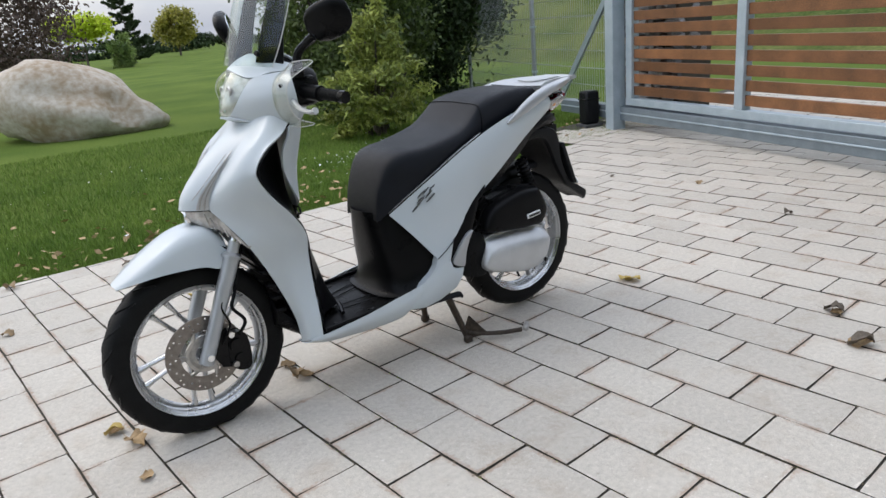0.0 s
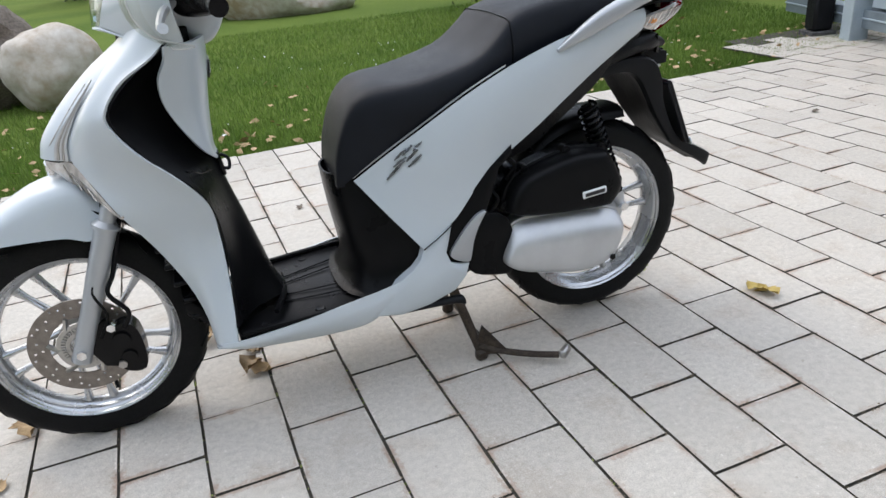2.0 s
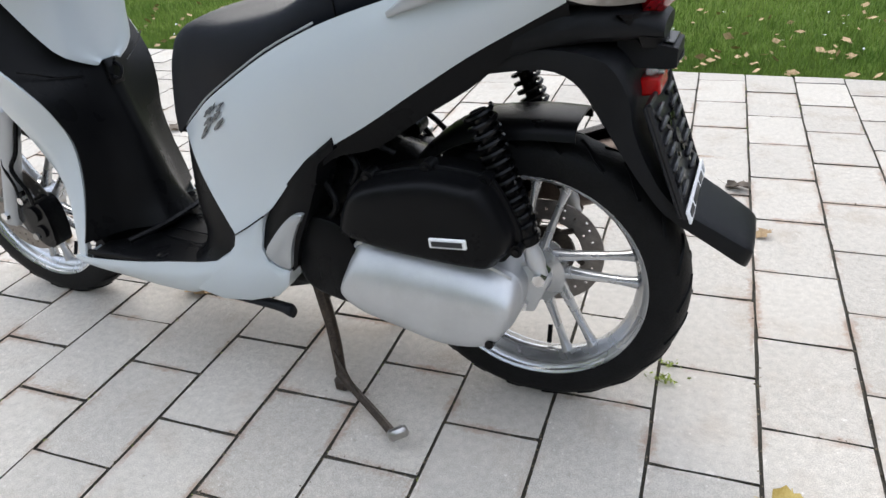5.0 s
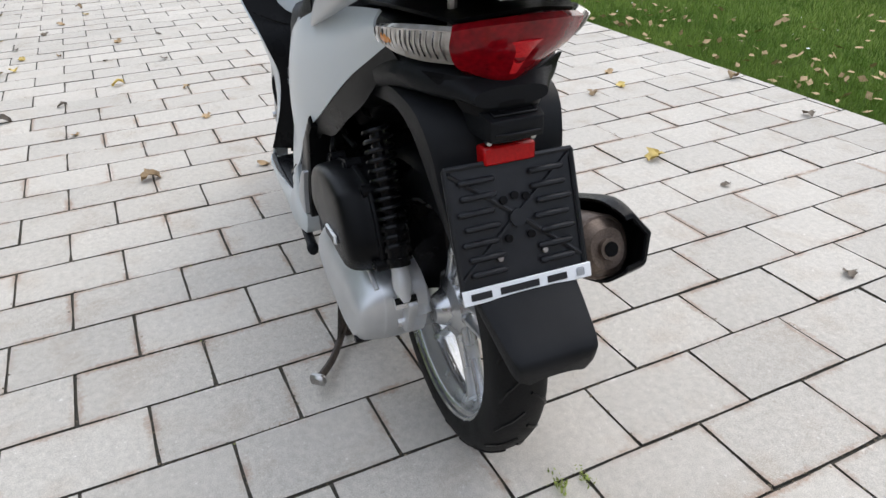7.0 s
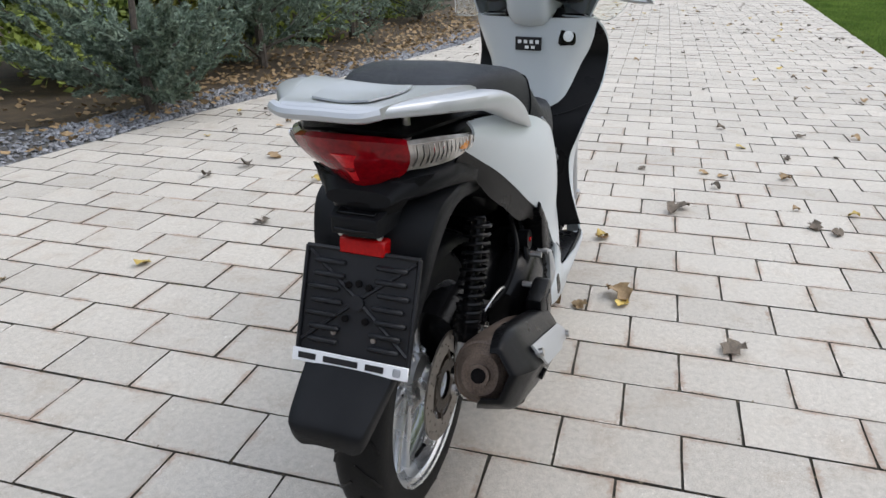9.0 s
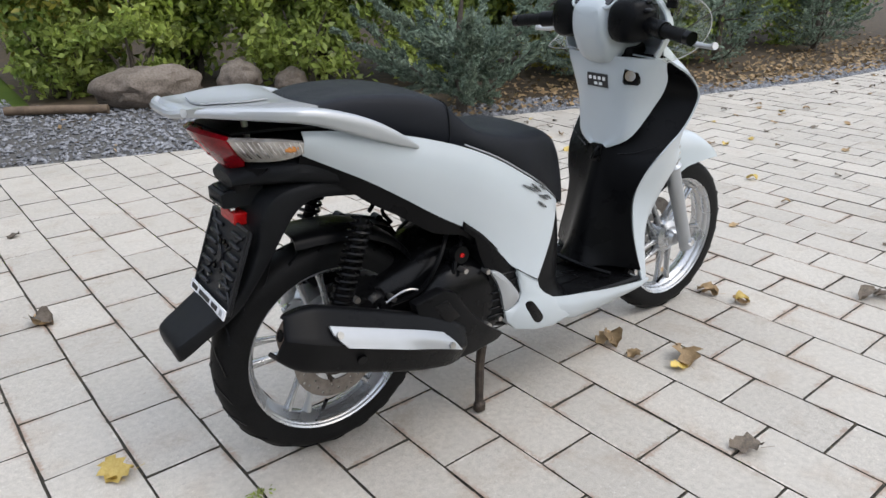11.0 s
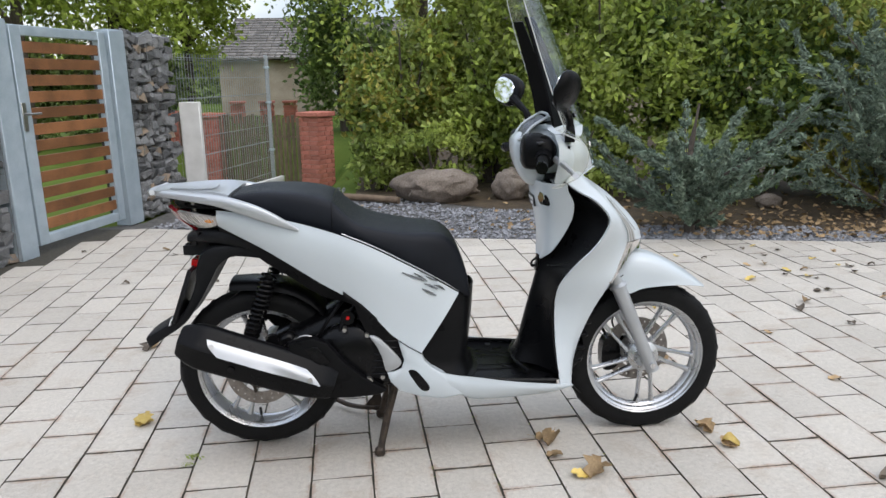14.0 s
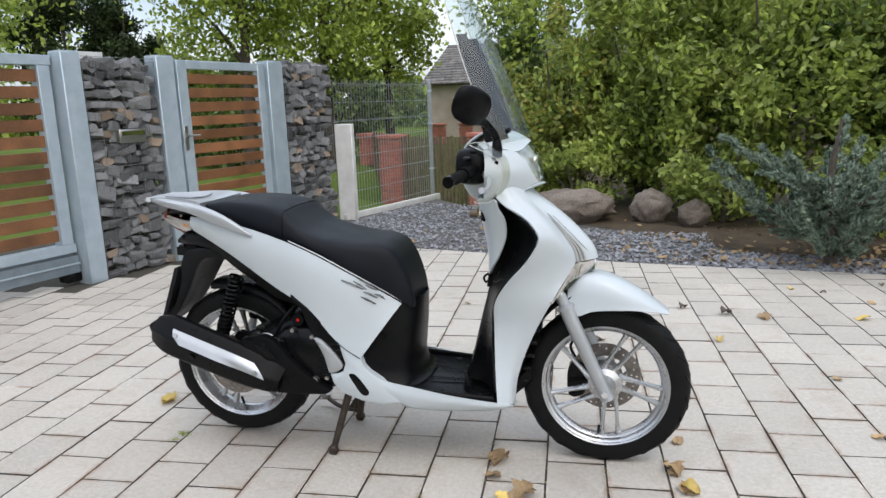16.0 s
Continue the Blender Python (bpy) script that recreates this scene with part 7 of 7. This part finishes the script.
tree(-11.2, 12.6, 5.0, 1.15, .09, 9000, .085, M_CYPRESS, "dark green spreading cypress beyond the street", 35, .04, "cypress", "cypress", 60, 4)
tree(-9.8, 12.8, 4.6, .85, .08, 7000, .085, M_CYPRESS, "slim dark cypress beyond the street", 36, .04, "cypress", "cypress", 50, 4)
shrub("street_bush", -8.2, 12.8, .9, .8, 2.5, 4200, .085, M_TREELEAF, "light green bush behind the stone wall", "bush", 166, stems=4, blobs=34, group="street bushes")

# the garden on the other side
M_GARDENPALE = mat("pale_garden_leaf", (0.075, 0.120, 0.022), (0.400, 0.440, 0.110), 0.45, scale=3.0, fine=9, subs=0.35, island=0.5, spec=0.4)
# dark green, with the shade on the rear shrubs put into the colour
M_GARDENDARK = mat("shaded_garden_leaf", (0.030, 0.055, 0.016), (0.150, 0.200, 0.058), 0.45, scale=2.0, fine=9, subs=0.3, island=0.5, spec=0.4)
shrub("garden_shrub", -2.40, -4.90, .74, .62, .80, 8600, .046, M_GARDENPALE, "green leafy garden shrub with paler tips on the lawn", "shrub", 81, stems=5, blobs=54, shell=.55, aspect=.30, spread=.085)
shrub("garden_shrub", -2.62, -5.15, .40, .36, 1.36, 5200, .046, M_GARDENPALE, "upright green garden shrub growing out of a lower one", "shrub", 181, low=.35, stems=4, blobs=40, shell=.45, aspect=.30, spread=.10)
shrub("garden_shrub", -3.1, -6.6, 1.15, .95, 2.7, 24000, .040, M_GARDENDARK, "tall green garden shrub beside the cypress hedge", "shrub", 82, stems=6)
shrub("garden_shrub", -4.1, -7.6, 1.0, .9, 2.4, 14000, .045, M_GARDENDARK, "dark green garden shrub behind a lighter one, shade in its leaf colour", "shrub", 85, stems=6)
shrub("cypress_hedge", -5.85, -8.15, 1.25, 1.1, 4.2, 46000, .050, M_CYPRESS, "dense dark clipped cypress by the wire fence", "cypress", 83, stems=3, blobs=110, shell=.82)
tree(.6, -17.0, 4.2, 2.75, .2, 17000, .08, M_PLUM, "weeping brown-purple tree behind the boulder", 84, .0, blobs=80)
conifer(2.6, -19.0, 6.0, 2.2, 14000, M_CYPRESS, "dark green pine at the garden's edge", 86, .25, "pine", .09)
tree(-8.1, -47.0, 3.2, 1.65, .07, 6200, .13, M_LIME, "lime-yellow round-headed garden tree", 87, .55, flatness=.7, blobs=40, limbs=5)
conifer(-12.0, -52.0, 6.8, 1.7, 26000, M_CYPRESS, "slender dark spruce far across the lawn", 88, .3, "far_spruce", .17)
shrub("round_bush", -9.9, -46.0, .85, .85, 1.8, 5200, .085, M_HEDGEDARK, "round green bush far across the lawn", "bush", 89, stems=3, blobs=24)
tree(-20.6, -68.0, 4.2, 2.0, .1, 6200, .16, M_YELLOWLEAF, "round-headed tree turning brown far off", 90, .28, blobs=60, limbs=5)
for k in range(12):
    shrub("far_hedge", -40 + k * 5.2, -92 - (k * 7) % 9, 4.5, 2.0, 1.2 + (k * 3 % 5) * .25, 1300, .30, M_CYPRESS, "dark hedge on the horizon", "hedge", 100 + k, stems=1, blobs=18, group="far hedges")
for k in range(11):
    shrub("far_thicket", -34 + k * 5.0, 34 + (k * 5) % 7, 4.2, 2.5, 2.6 + (k * 3 % 5) * .35, 1500, .32, M_HEDGEDARK if k % 2 else M_TREELEAF, "green thicket of trees beyond the house", "thicket", 130 + k, stems=2, blobs=26, group="far thickets")
for k, (x, y, h) in enumerate(((-5.0, 13.5, 2.2), (-6.9, 12.6, 2.2), (-.3, 15.5, 3.0))):
    shrub("street_bush", x, y, 1.3, 1.0, h, 5200, .085, M_HEDGEDARK, "dark green bush behind the wire fence", "bush", 160 + k, stems=4, blobs=34, group="street bushes")
tree(1.72, -6.6, 2.6, .55, .028, 700, .035, M_TREELEAF, "thin young tree on the lawn", 91, .6, limbs=4, blobs=14)

# the bank across the road
rows = []
M_BANK = mat("rough_meadow", (0.040, 0.068, 0.016), (0.150, 0.165, 0.055), 0.95, scale=0.7, fine=14, bump=1.0, bump_scale=20, spec=0.03)
for i in range(26):
    x = -9.5 - i * 1.2
    rise = 3.6 * (1 - math.exp(-max(0, i - 1) * .16))
    rows.append([(x, -26 + j * 1.4, -.04 + rise * (.85 + .3 * noise.noise(V(x * .2, j * .3, 0)) ) - (1.5 if j > 19 else 0) * min(1, (j - 19) / 4) * (rise > .1)) for j in range(24)])
b = bmesh.new()
grid_faces(b, [[Vector(p) for p in r] for r in rows])
bk = mesh_ob("embankment", b, M_BANK)
tagged(bk, "rough grassy bank across the road", "embankment", kind="structure")
mk = thing("marker_post", "white roadside marker post with black band", "marker post", (-10.2, -7.6, 0))
part("post", block((-10.2, -7.6, .72), (.09, .12, 1.5), .02), M_PRINTWHITE, mk)
part("band", block((-10.2, -7.6, 1.20), (.094, .124, .16), .02), M_PRINTBLACK, mk)

# ---- lawn ----
rng = np.random.default_rng(9)
n = 220000
gx = rng.uniform(-4.6, 7.0, n)
gy = LAWN_Y - .02 - 5.5 * rng.random(n) ** 1.9
gh = rng.uniform(.022, .058, n) * np.where(gy > LAWN_Y - .15, .8, 1)
ga = rng.uniform(0, 6.283, n)
lean = rng.normal(size=(n, 2)) * .014
vs = np.empty((n, 3, 3), dtype=np.float32)
wd = .0028
vs[:, 0] = np.stack([gx - np.cos(ga) * wd, gy - np.sin(ga) * wd, np.full(n, -.036)], 1)
vs[:, 1] = np.stack([gx + np.cos(ga) * wd, gy + np.sin(ga) * wd, np.full(n, -.036)], 1)
vs[:, 2] = np.stack([gx + lean[:, 0], gy + lean[:, 1], -.034 + gh], 1)
me = bpy.data.meshes.new("grass")
me.vertices.add(n * 3)
me.vertices.foreach_set("co", vs.ravel())
me.loops.add(n * 3)
me.loops.foreach_set("vertex_index", np.arange(n * 3, dtype=np.int32))
me.polygons.add(n)
me.polygons.foreach_set("loop_start", np.arange(0, n * 3, 3, dtype=np.int32))
me.update(calc_edges=True)
me.materials.append(M_GRASS)
tagged(new("grass", me), "short green lawn grass along the paving", "grass", kind="stuff")

n = 90000
gx = rng.uniform(7.0, 19.0, n)
gy = LAWN_Y - .02 - 3.2 * rng.random(n) ** 1.5
gh = rng.uniform(.022, .06, n)
ga = rng.uniform(0, 6.283, n)
u = np.stack([np.zeros(n), np.zeros(n), gh], 1) * .5 + rng.normal(size=(n, 3)) * .008
v = np.stack([np.cos(ga), np.sin(ga), np.zeros(n)], 1) * .0045
tagged(many("far_grass", np.stack([gx, gy, -.034 + gh * .5], 1), u, v, M_GRASS), "short green lawn grass farther along the drive", "grass", kind="stuff")

# ---- fallen leaves ----
M_DRY = mat("dry_leaf", (0.24, 0.155, 0.075), (0.44, 0.31, 0.165), 0.7, scale=30, fine=200, spread=0.35)
M_YEL = mat("yellow_fallen_leaf", (0.46, 0.32, 0.07), (0.62, 0.47, 0.15), 0.6, scale=30, fine=200, spread=0.2)
M_GREYLEAF = mat("grey_withered_leaf", (0.075, 0.060, 0.045), (0.18, 0.145, 0.11), 0.8, scale=30, fine=200, spread=0.3)


def leaf_mesh(seed, material):
    r = random.Random(seed)
    k = r.uniform(.35, 1.0)
    vs, fs = [], []
    nx, ny = 7, 5
    for i in range(nx):
        f = i / (nx - 1)
        w = .034 * math.sin(math.pi * min(1, f * .93 + .05)) ** .7 * (1 + .38 * math.sin(f * 19 + seed))
        for j in range(ny):
            g_ = (j / (ny - 1) - .5) * 2
            z = k * (.020 * g_ * g_ + .018 * math.sin(f * 5 + seed) + .010 * g_ * math.cos(f * 4 + seed * 1.7)) + .004 * r.random() + .004 * g_ * math.sin(f * 9 + seed * 2) + .006
            vs.append(((f - .5) * .085, g_ * w, z))
    for i in range(nx - 1):
        for j in range(ny - 1):
            a = i * ny + j
            fs.append((a, a + 1, a + ny + 1, a + ny))
    o = len(vs)
    for i in range(4):
        f = i / 3
        vs += [(-.042 - .035 * f, -.001, .004 + .010 * f), (-.042 - .035 * f, .001, .004 + .010 * f)]
    for i in range(3):
        fs.append((o + 2 * i, o + 2 * i + 1, o + 2 * i + 3, o + 2 * i + 2))
    me = bpy.data.meshes.new("fallen_leaf")
    me.from_pydata(vs, [], fs)
    zmin = min(v.co.z for v in me.vertices)
    for v in me.vertices:
        v.co.z -= zmin
    me.polygons.foreach_set("use_smooth", [True] * len(me.polygons))
    me.materials.append(material)
    return me


LEAVES = {m_.name: [leaf_mesh(k + 3, m_) for k in range(5)] for m_ in (M_DRY, M_YEL, M_GREYLEAF)}
LT = {"dry_leaf": "dry brown fallen leaf lying on the paving", "yellow_fallen_leaf": "yellow fallen leaf lying on the paving", "grey_withered_leaf": "withered grey-brown curled leaf on the paving"}
rl = random.Random(21)


def drop_leaf(x, y, kind, size=1.0, turn=None, z=.0015):
    ob = new("fallen_leaf", LEAVES[kind][rl.randrange(5)])
    ob.matrix_basis = pose(x, y, z, rl.uniform(-4, 4), rl.uniform(-4, 4), rl.uniform(0, 360) if turn is None else turn) @ Matrix.Diagonal((size * .8, size * .8, size * .8, 1))
    tagged(ob, LT[kind], "leaf", "fallen leaves")


LEAF_KINDS = {"y": "yellow_fallen_leaf", "d": "dry_leaf", "g": "grey_withered_leaf"}
for x, y, kind, size in ((-0.49, 0.21, "y", 1.1), (0.98, -0.08, "d", 1.1), (0.98, -0.19, "d", 0.6), (1.09, -0.31, "d", 1.4), (1.03, -0.33, "y", 0.8),
                         (1.56, -0.08, "d", 0.85), (1.60, -0.19, "y", 0.85), (-0.69, 0.99, "d", 0.8), (-0.49, 1.16, "d", 1.1), (2.00, -0.45, "g", 1.2),
                         (-1.10, 2.86, "g", 0.6), (-0.45, 2.14, "g", 0.8), (-0.64, 2.11, "g", 0.6), (2.28, 0.28, "d", 0.7), (3.04, 0.65, "y", 0.9),
                         (3.90, 1.18, "y", 0.8), (2.94, 1.45, "g", 0.8), (3.24, 1.30, "d", 0.6), (1.59, -0.19, "d", 0.9), (1.56, -0.07, "d", 1.1),
                         (1.59, 0.14, "d", 0.75), (0.99, -0.10, "d", 1.1), (0.98, -0.20, "d", 0.8), (-0.48, 0.18, "y", 1), (-2.15, -0.56, "d", 0.8),
                         (-1.80, 0.22, "g", 0.8), (-0.71, 0.97, "g", 1), (-0.49, 1.16, "g", 1.2), (-2.02, -1.17, "g", 0.6), (1.75, -1.44, "d", 0.8),
                         (1.65, -2.19, "d", 1.1), (-0.33, -1.06, "g", 1.1), (-0.41, -0.77, "d", 0.7), (0.78, 1.41, "y", 1), (1.30, 1.22, "g", 1.1),
                         (2.18, 1.70, "d", 1.2), (1.99, 1.75, "g", 1.1), (2.68, 1.73, "y", 1.1), (2.76, 1.27, "d", 0.9), (1.64, 0.55, "d", 1.1),
                         (1.77, 1.85, "g", 0.9), (1.89, 1.28, "y", 0.7), (1.66, 1.11, "d", 0.8), (2.30, 0.83, "d", 0.6), (2.06, -0.48, "g", 1.1),
                         (0.84, -0.67, "g", 1.2), (0.98, -1.21, "y", 1.1), (1.98, -1.02, "g", 1), (1.94, -1.10, "g", 0.9), (2.19, -1.20, "y", 0.7),
                         (1.80, -1.63, "y", 0.8), (2.66, -0.96, "d", 1), (2.02, -1.71, "d", 0.8), (2.41, -0.63, "g", 0.7), (2.19, -0.97, "d", 0.6),
                         (2.46, 2.35, "y", 0.6), (2.82, 2.05, "d", 0.7), (3.29, 1.34, "d", 0.7), (3.63, -1.43, "d", 0.8), (2.95, -1.54, "g", 0.8),
                         (3.25, -1.99, "y", 0.7), (3.01, 1.46, "g", 0.8)):
    drop_leaf(x, y, LEAF_KINDS[kind], size)
cnt = 0
while cnt < 250:
    x = rl.uniform(2.6, 14)
    y = rl.uniform(LAWN_Y + .1, edge_y(x) - .05)
    if rl.random() > (.25 + .75 * abs(y) / 2.5) * (1 if y > 0 else .6):
        continue
    drop_leaf(x, y, rl.choice(("dry_leaf", "dry_leaf", "yellow_fallen_leaf", "grey_withered_leaf", "grey_withered_leaf", "grey_withered_leaf")), rl.uniform(.5, .95))
    cnt += 1
for k in range(10):
    drop_leaf(rl.uniform(-2.2, 1.2), rl.choice((rl.uniform(-2.1, -1.0), rl.uniform(1.2, 3.2))), rl.choice(("dry_leaf", "grey_withered_leaf")), rl.uniform(.4, .8))
# litter on lawn edge, gravel and soil
rng = np.random.default_rng(17)


def litter(name, cent, size, material, label):
    m_ = len(cent)
    u, v = rand_axes(rng, m_, size, .6, droop=0, flat=.75)
    tagged(many(name, cent, u, v, material), label, "leaf litter", kind="stuff")


n = 460
lx = rng.uniform(-4, 7, n)
lx += .12 * rng.normal(size=n)
ly = LAWN_Y - .02 - np.abs(rng.normal(size=n)) * .75
m_ = 28
lx = np.concatenate([lx, rng.normal(-.42, .30, m_), rng.normal(1.25, .38, m_)])
ly = np.concatenate([ly, LAWN_Y - .04 - np.abs(rng.normal(size=m_)) * .40, LAWN_Y - .04 - np.abs(rng.normal(size=m_)) * .35])
litter("lawn_litter", np.stack([lx, ly, rng.uniform(-.008, .014, len(lx))], 1), .028, M_DRY, "brown leaves caught in the grass along the paving")
n = 4200
lx = rng.uniform(-.5, 12, n)
ly = np.array([edge_y(q) for q in lx]) + .1 + np.abs(rng.normal(size=n)) * .8
keep = rng.random(n) < np.clip((lx - 1.0) / 3.5, .04, 1)
litter("gravel_litter", np.stack([lx, ly, rng.uniform(.002, .022, n)], 1)[keep], .030, M_DRY, "brown and yellow leaves scattered on gravel and soil")
# clover flowers and weeds
n = 240
cx = np.concatenate([rng.normal(-1.6, .5, n // 2), rng.uniform(-3, 5, n - n // 2)])
cy = np.concatenate([rng.normal(-3.5, .35, n // 2), LAWN_Y - .3 - 3 * rng.random(n - n // 2)])
u, v = rand_axes(rng, n, .009, .9, droop=0, flat=.6)
tagged(many("clover_flowers", np.stack([cx, np.minimum(cy, LAWN_Y - .1), rng.uniform(.0, .018, n)], 1), u, v, M_PRINTWHITE), "small white clover flowers in the lawn", "flowers", kind="stuff")


def weed(x, y, seed, k=1.0):
    r_ = np.random.default_rng(seed)
    m_ = 46
    c = np.array([x, y, 0.006]) + r_.normal(size=(m_, 3)) * np.array([.030, .014, .006]) * k
    c[:, 2] = np.abs(c[:, 2]) + .003
    u, v = rand_axes(r_, m_, .011 * k, .4, droop=0, flat=.3)
    tagged(many("joint_weed", c, u, v, M_HEDGE), "small green weed growing in a paving joint", "weed", kind="stuff")


weed(-.237, -.084, 1, .6)
weed(-.237, -.135, 2, .4)
n = 5200
gi = rng.integers(-14, 60, n)
vv = rng.uniform(-2.2, 2.9, n)
uu = GU0 + GU * gi
ct, st_ = math.cos(GT), math.sin(GT)
px_, py_ = uu * ct + vv * st_, -uu * st_ + vv * ct
mask = np.array([noise.noise(V(a * .7, b_ * .7, 0)) > .05 for a, b_ in zip(px_, py_)]) & (px_ > -2.4)
c = np.stack([px_ + rng.normal(size=n) * .0016, py_, np.full(n, -.004)], 1)[mask]
u, v = rand_axes(rng, len(c), .0048, .7, droop=0, flat=.5)
tagged(many("joint_moss", c, u, v, M_HEDGE), "green moss in the paving joints", "moss", kind="stuff")


# ---- paving stones ----
tile_kinds = []
for sd in range(6):
    me = bpy.data.meshes.new("paver")
    a, b = tile_mesh(GU, GV, sd)
    me.from_pydata(a, [], b)
    me.materials.append(M_TILE)
    me.materials.append(M_JOINT)
    for f in range(16):
        me.polygons[f].material_index = 1
    tile_kinds.append(me)

cells = []
for i in range(-40, 125):
    for k in range(-14, 16):
        x, y = tile_at(i, k)
        hi = edge_y(x) + 0.12 if x > -2.2 else 3.3
        lo = LAWN_Y - 0.12 if x > -2.9 else -2.9
        if lo < y < hi and -6.5 < x < 22 and (x > gate_x(y) + .12 or y < 1.9):
            cells.append((abs(x - 0.5) + abs(y - 0.0) * 1.15, x, y))
cells.sort()
rt = random.Random(5)
vs_all, fs_all, near = [], [], []
for n_, (dd, x, y) in enumerate(cells):
    dz, rx, ry = rt.uniform(-.0016, .0016), rt.uniform(-.0035, .0035), rt.uniform(-.0035, .0035)
    m = Matrix.Translation((x, y, dz)) @ Euler((rx, ry, -GT + rt.uniform(-.004, .004))).to_matrix().to_4x4()
    if len(near) < 300 and y - .17 > LAWN_Y and y + .17 < edge_y(x):
        near.append(n_)
        ob = new("paver", tile_kinds[rt.randrange(6)])
        ob.parent = pav
        ob.matrix_basis = m
    else:
        a, b = tile_mesh(GU, GV, rt.randrange(99))
        o = len(vs_all)
        for p in a:
            p = m @ Vector(p)
            if x > -2.9:
                p.y = max(p.y, LAWN_Y + .004)
            if x > -2.2:
                p.y = min(p.y, edge_y(p.x) - .004)
            vs_all.append(tuple(p))
        fs_all += [tuple(o + j for j in f) for f in b]
rest = quick("pavers", vs_all, fs_all, M_TILES, pav)
rest.data.materials.append(M_JOINT)
rest.data.polygons.foreach_set("material_index", [1 if k % 17 < 16 else 0 for k in range(len(fs_all))])
tagged(rest, kind="stuff")

# grit and crumbs of soil in the joints
M_GRIT = mat("joint_grit", (0.028, 0.024, 0.016), (0.26, 0.215, 0.15), 0.95, scale=60, fine=400, island=0.6, spec=0.1)
ng = 22000
gi = rng.integers(-16, 16, ng)
long_ = rng.random(ng) < .58
vv = rng.uniform(-2.1, 2.6, ng)
kk = np.round((vv - GV0) / GV - .5 * (gi % 2))
uu = np.where(long_, GU0 + GU * gi, GU0 + GU * (gi + rng.random(ng)))
vv = np.where(long_, vv, GV0 + GV * (kk + .5 * (gi % 2)))
uu = uu + np.where(long_, rng.normal(size=ng) * .0034, 0)
vv = vv + np.where(long_, 0, rng.normal(size=ng) * .0034)
cx, cy = uu * ct + vv * st_, -uu * st_ + vv * ct
sz = rng.uniform(.0010, .0034, ng)
octa = np.array([(1, 0, 0), (0, 1, 0), (-1, 0, 0), (0, -1, 0), (0, 0, .8), (0, 0, -.8)])
gv = np.stack([cx, cy, rng.uniform(-.003, .0005, ng)], 1)[:, None, :] + octa[None] * sz[:, None, None] * rng.uniform(.6, 1.4, (ng, 6, 1))
gf = [(6 * i + a, 6 * i + b, 6 * i + c_) for i in range(ng) for a, b, c_ in ((0, 1, 4), (1, 2, 4), (2, 3, 4), (3, 0, 4))]
tagged(quick("joint_grit", gv.reshape(-1, 3).tolist(), gf, M_GRIT), "brown grit and soil crumbs in the paving joints", "grit", kind="stuff")
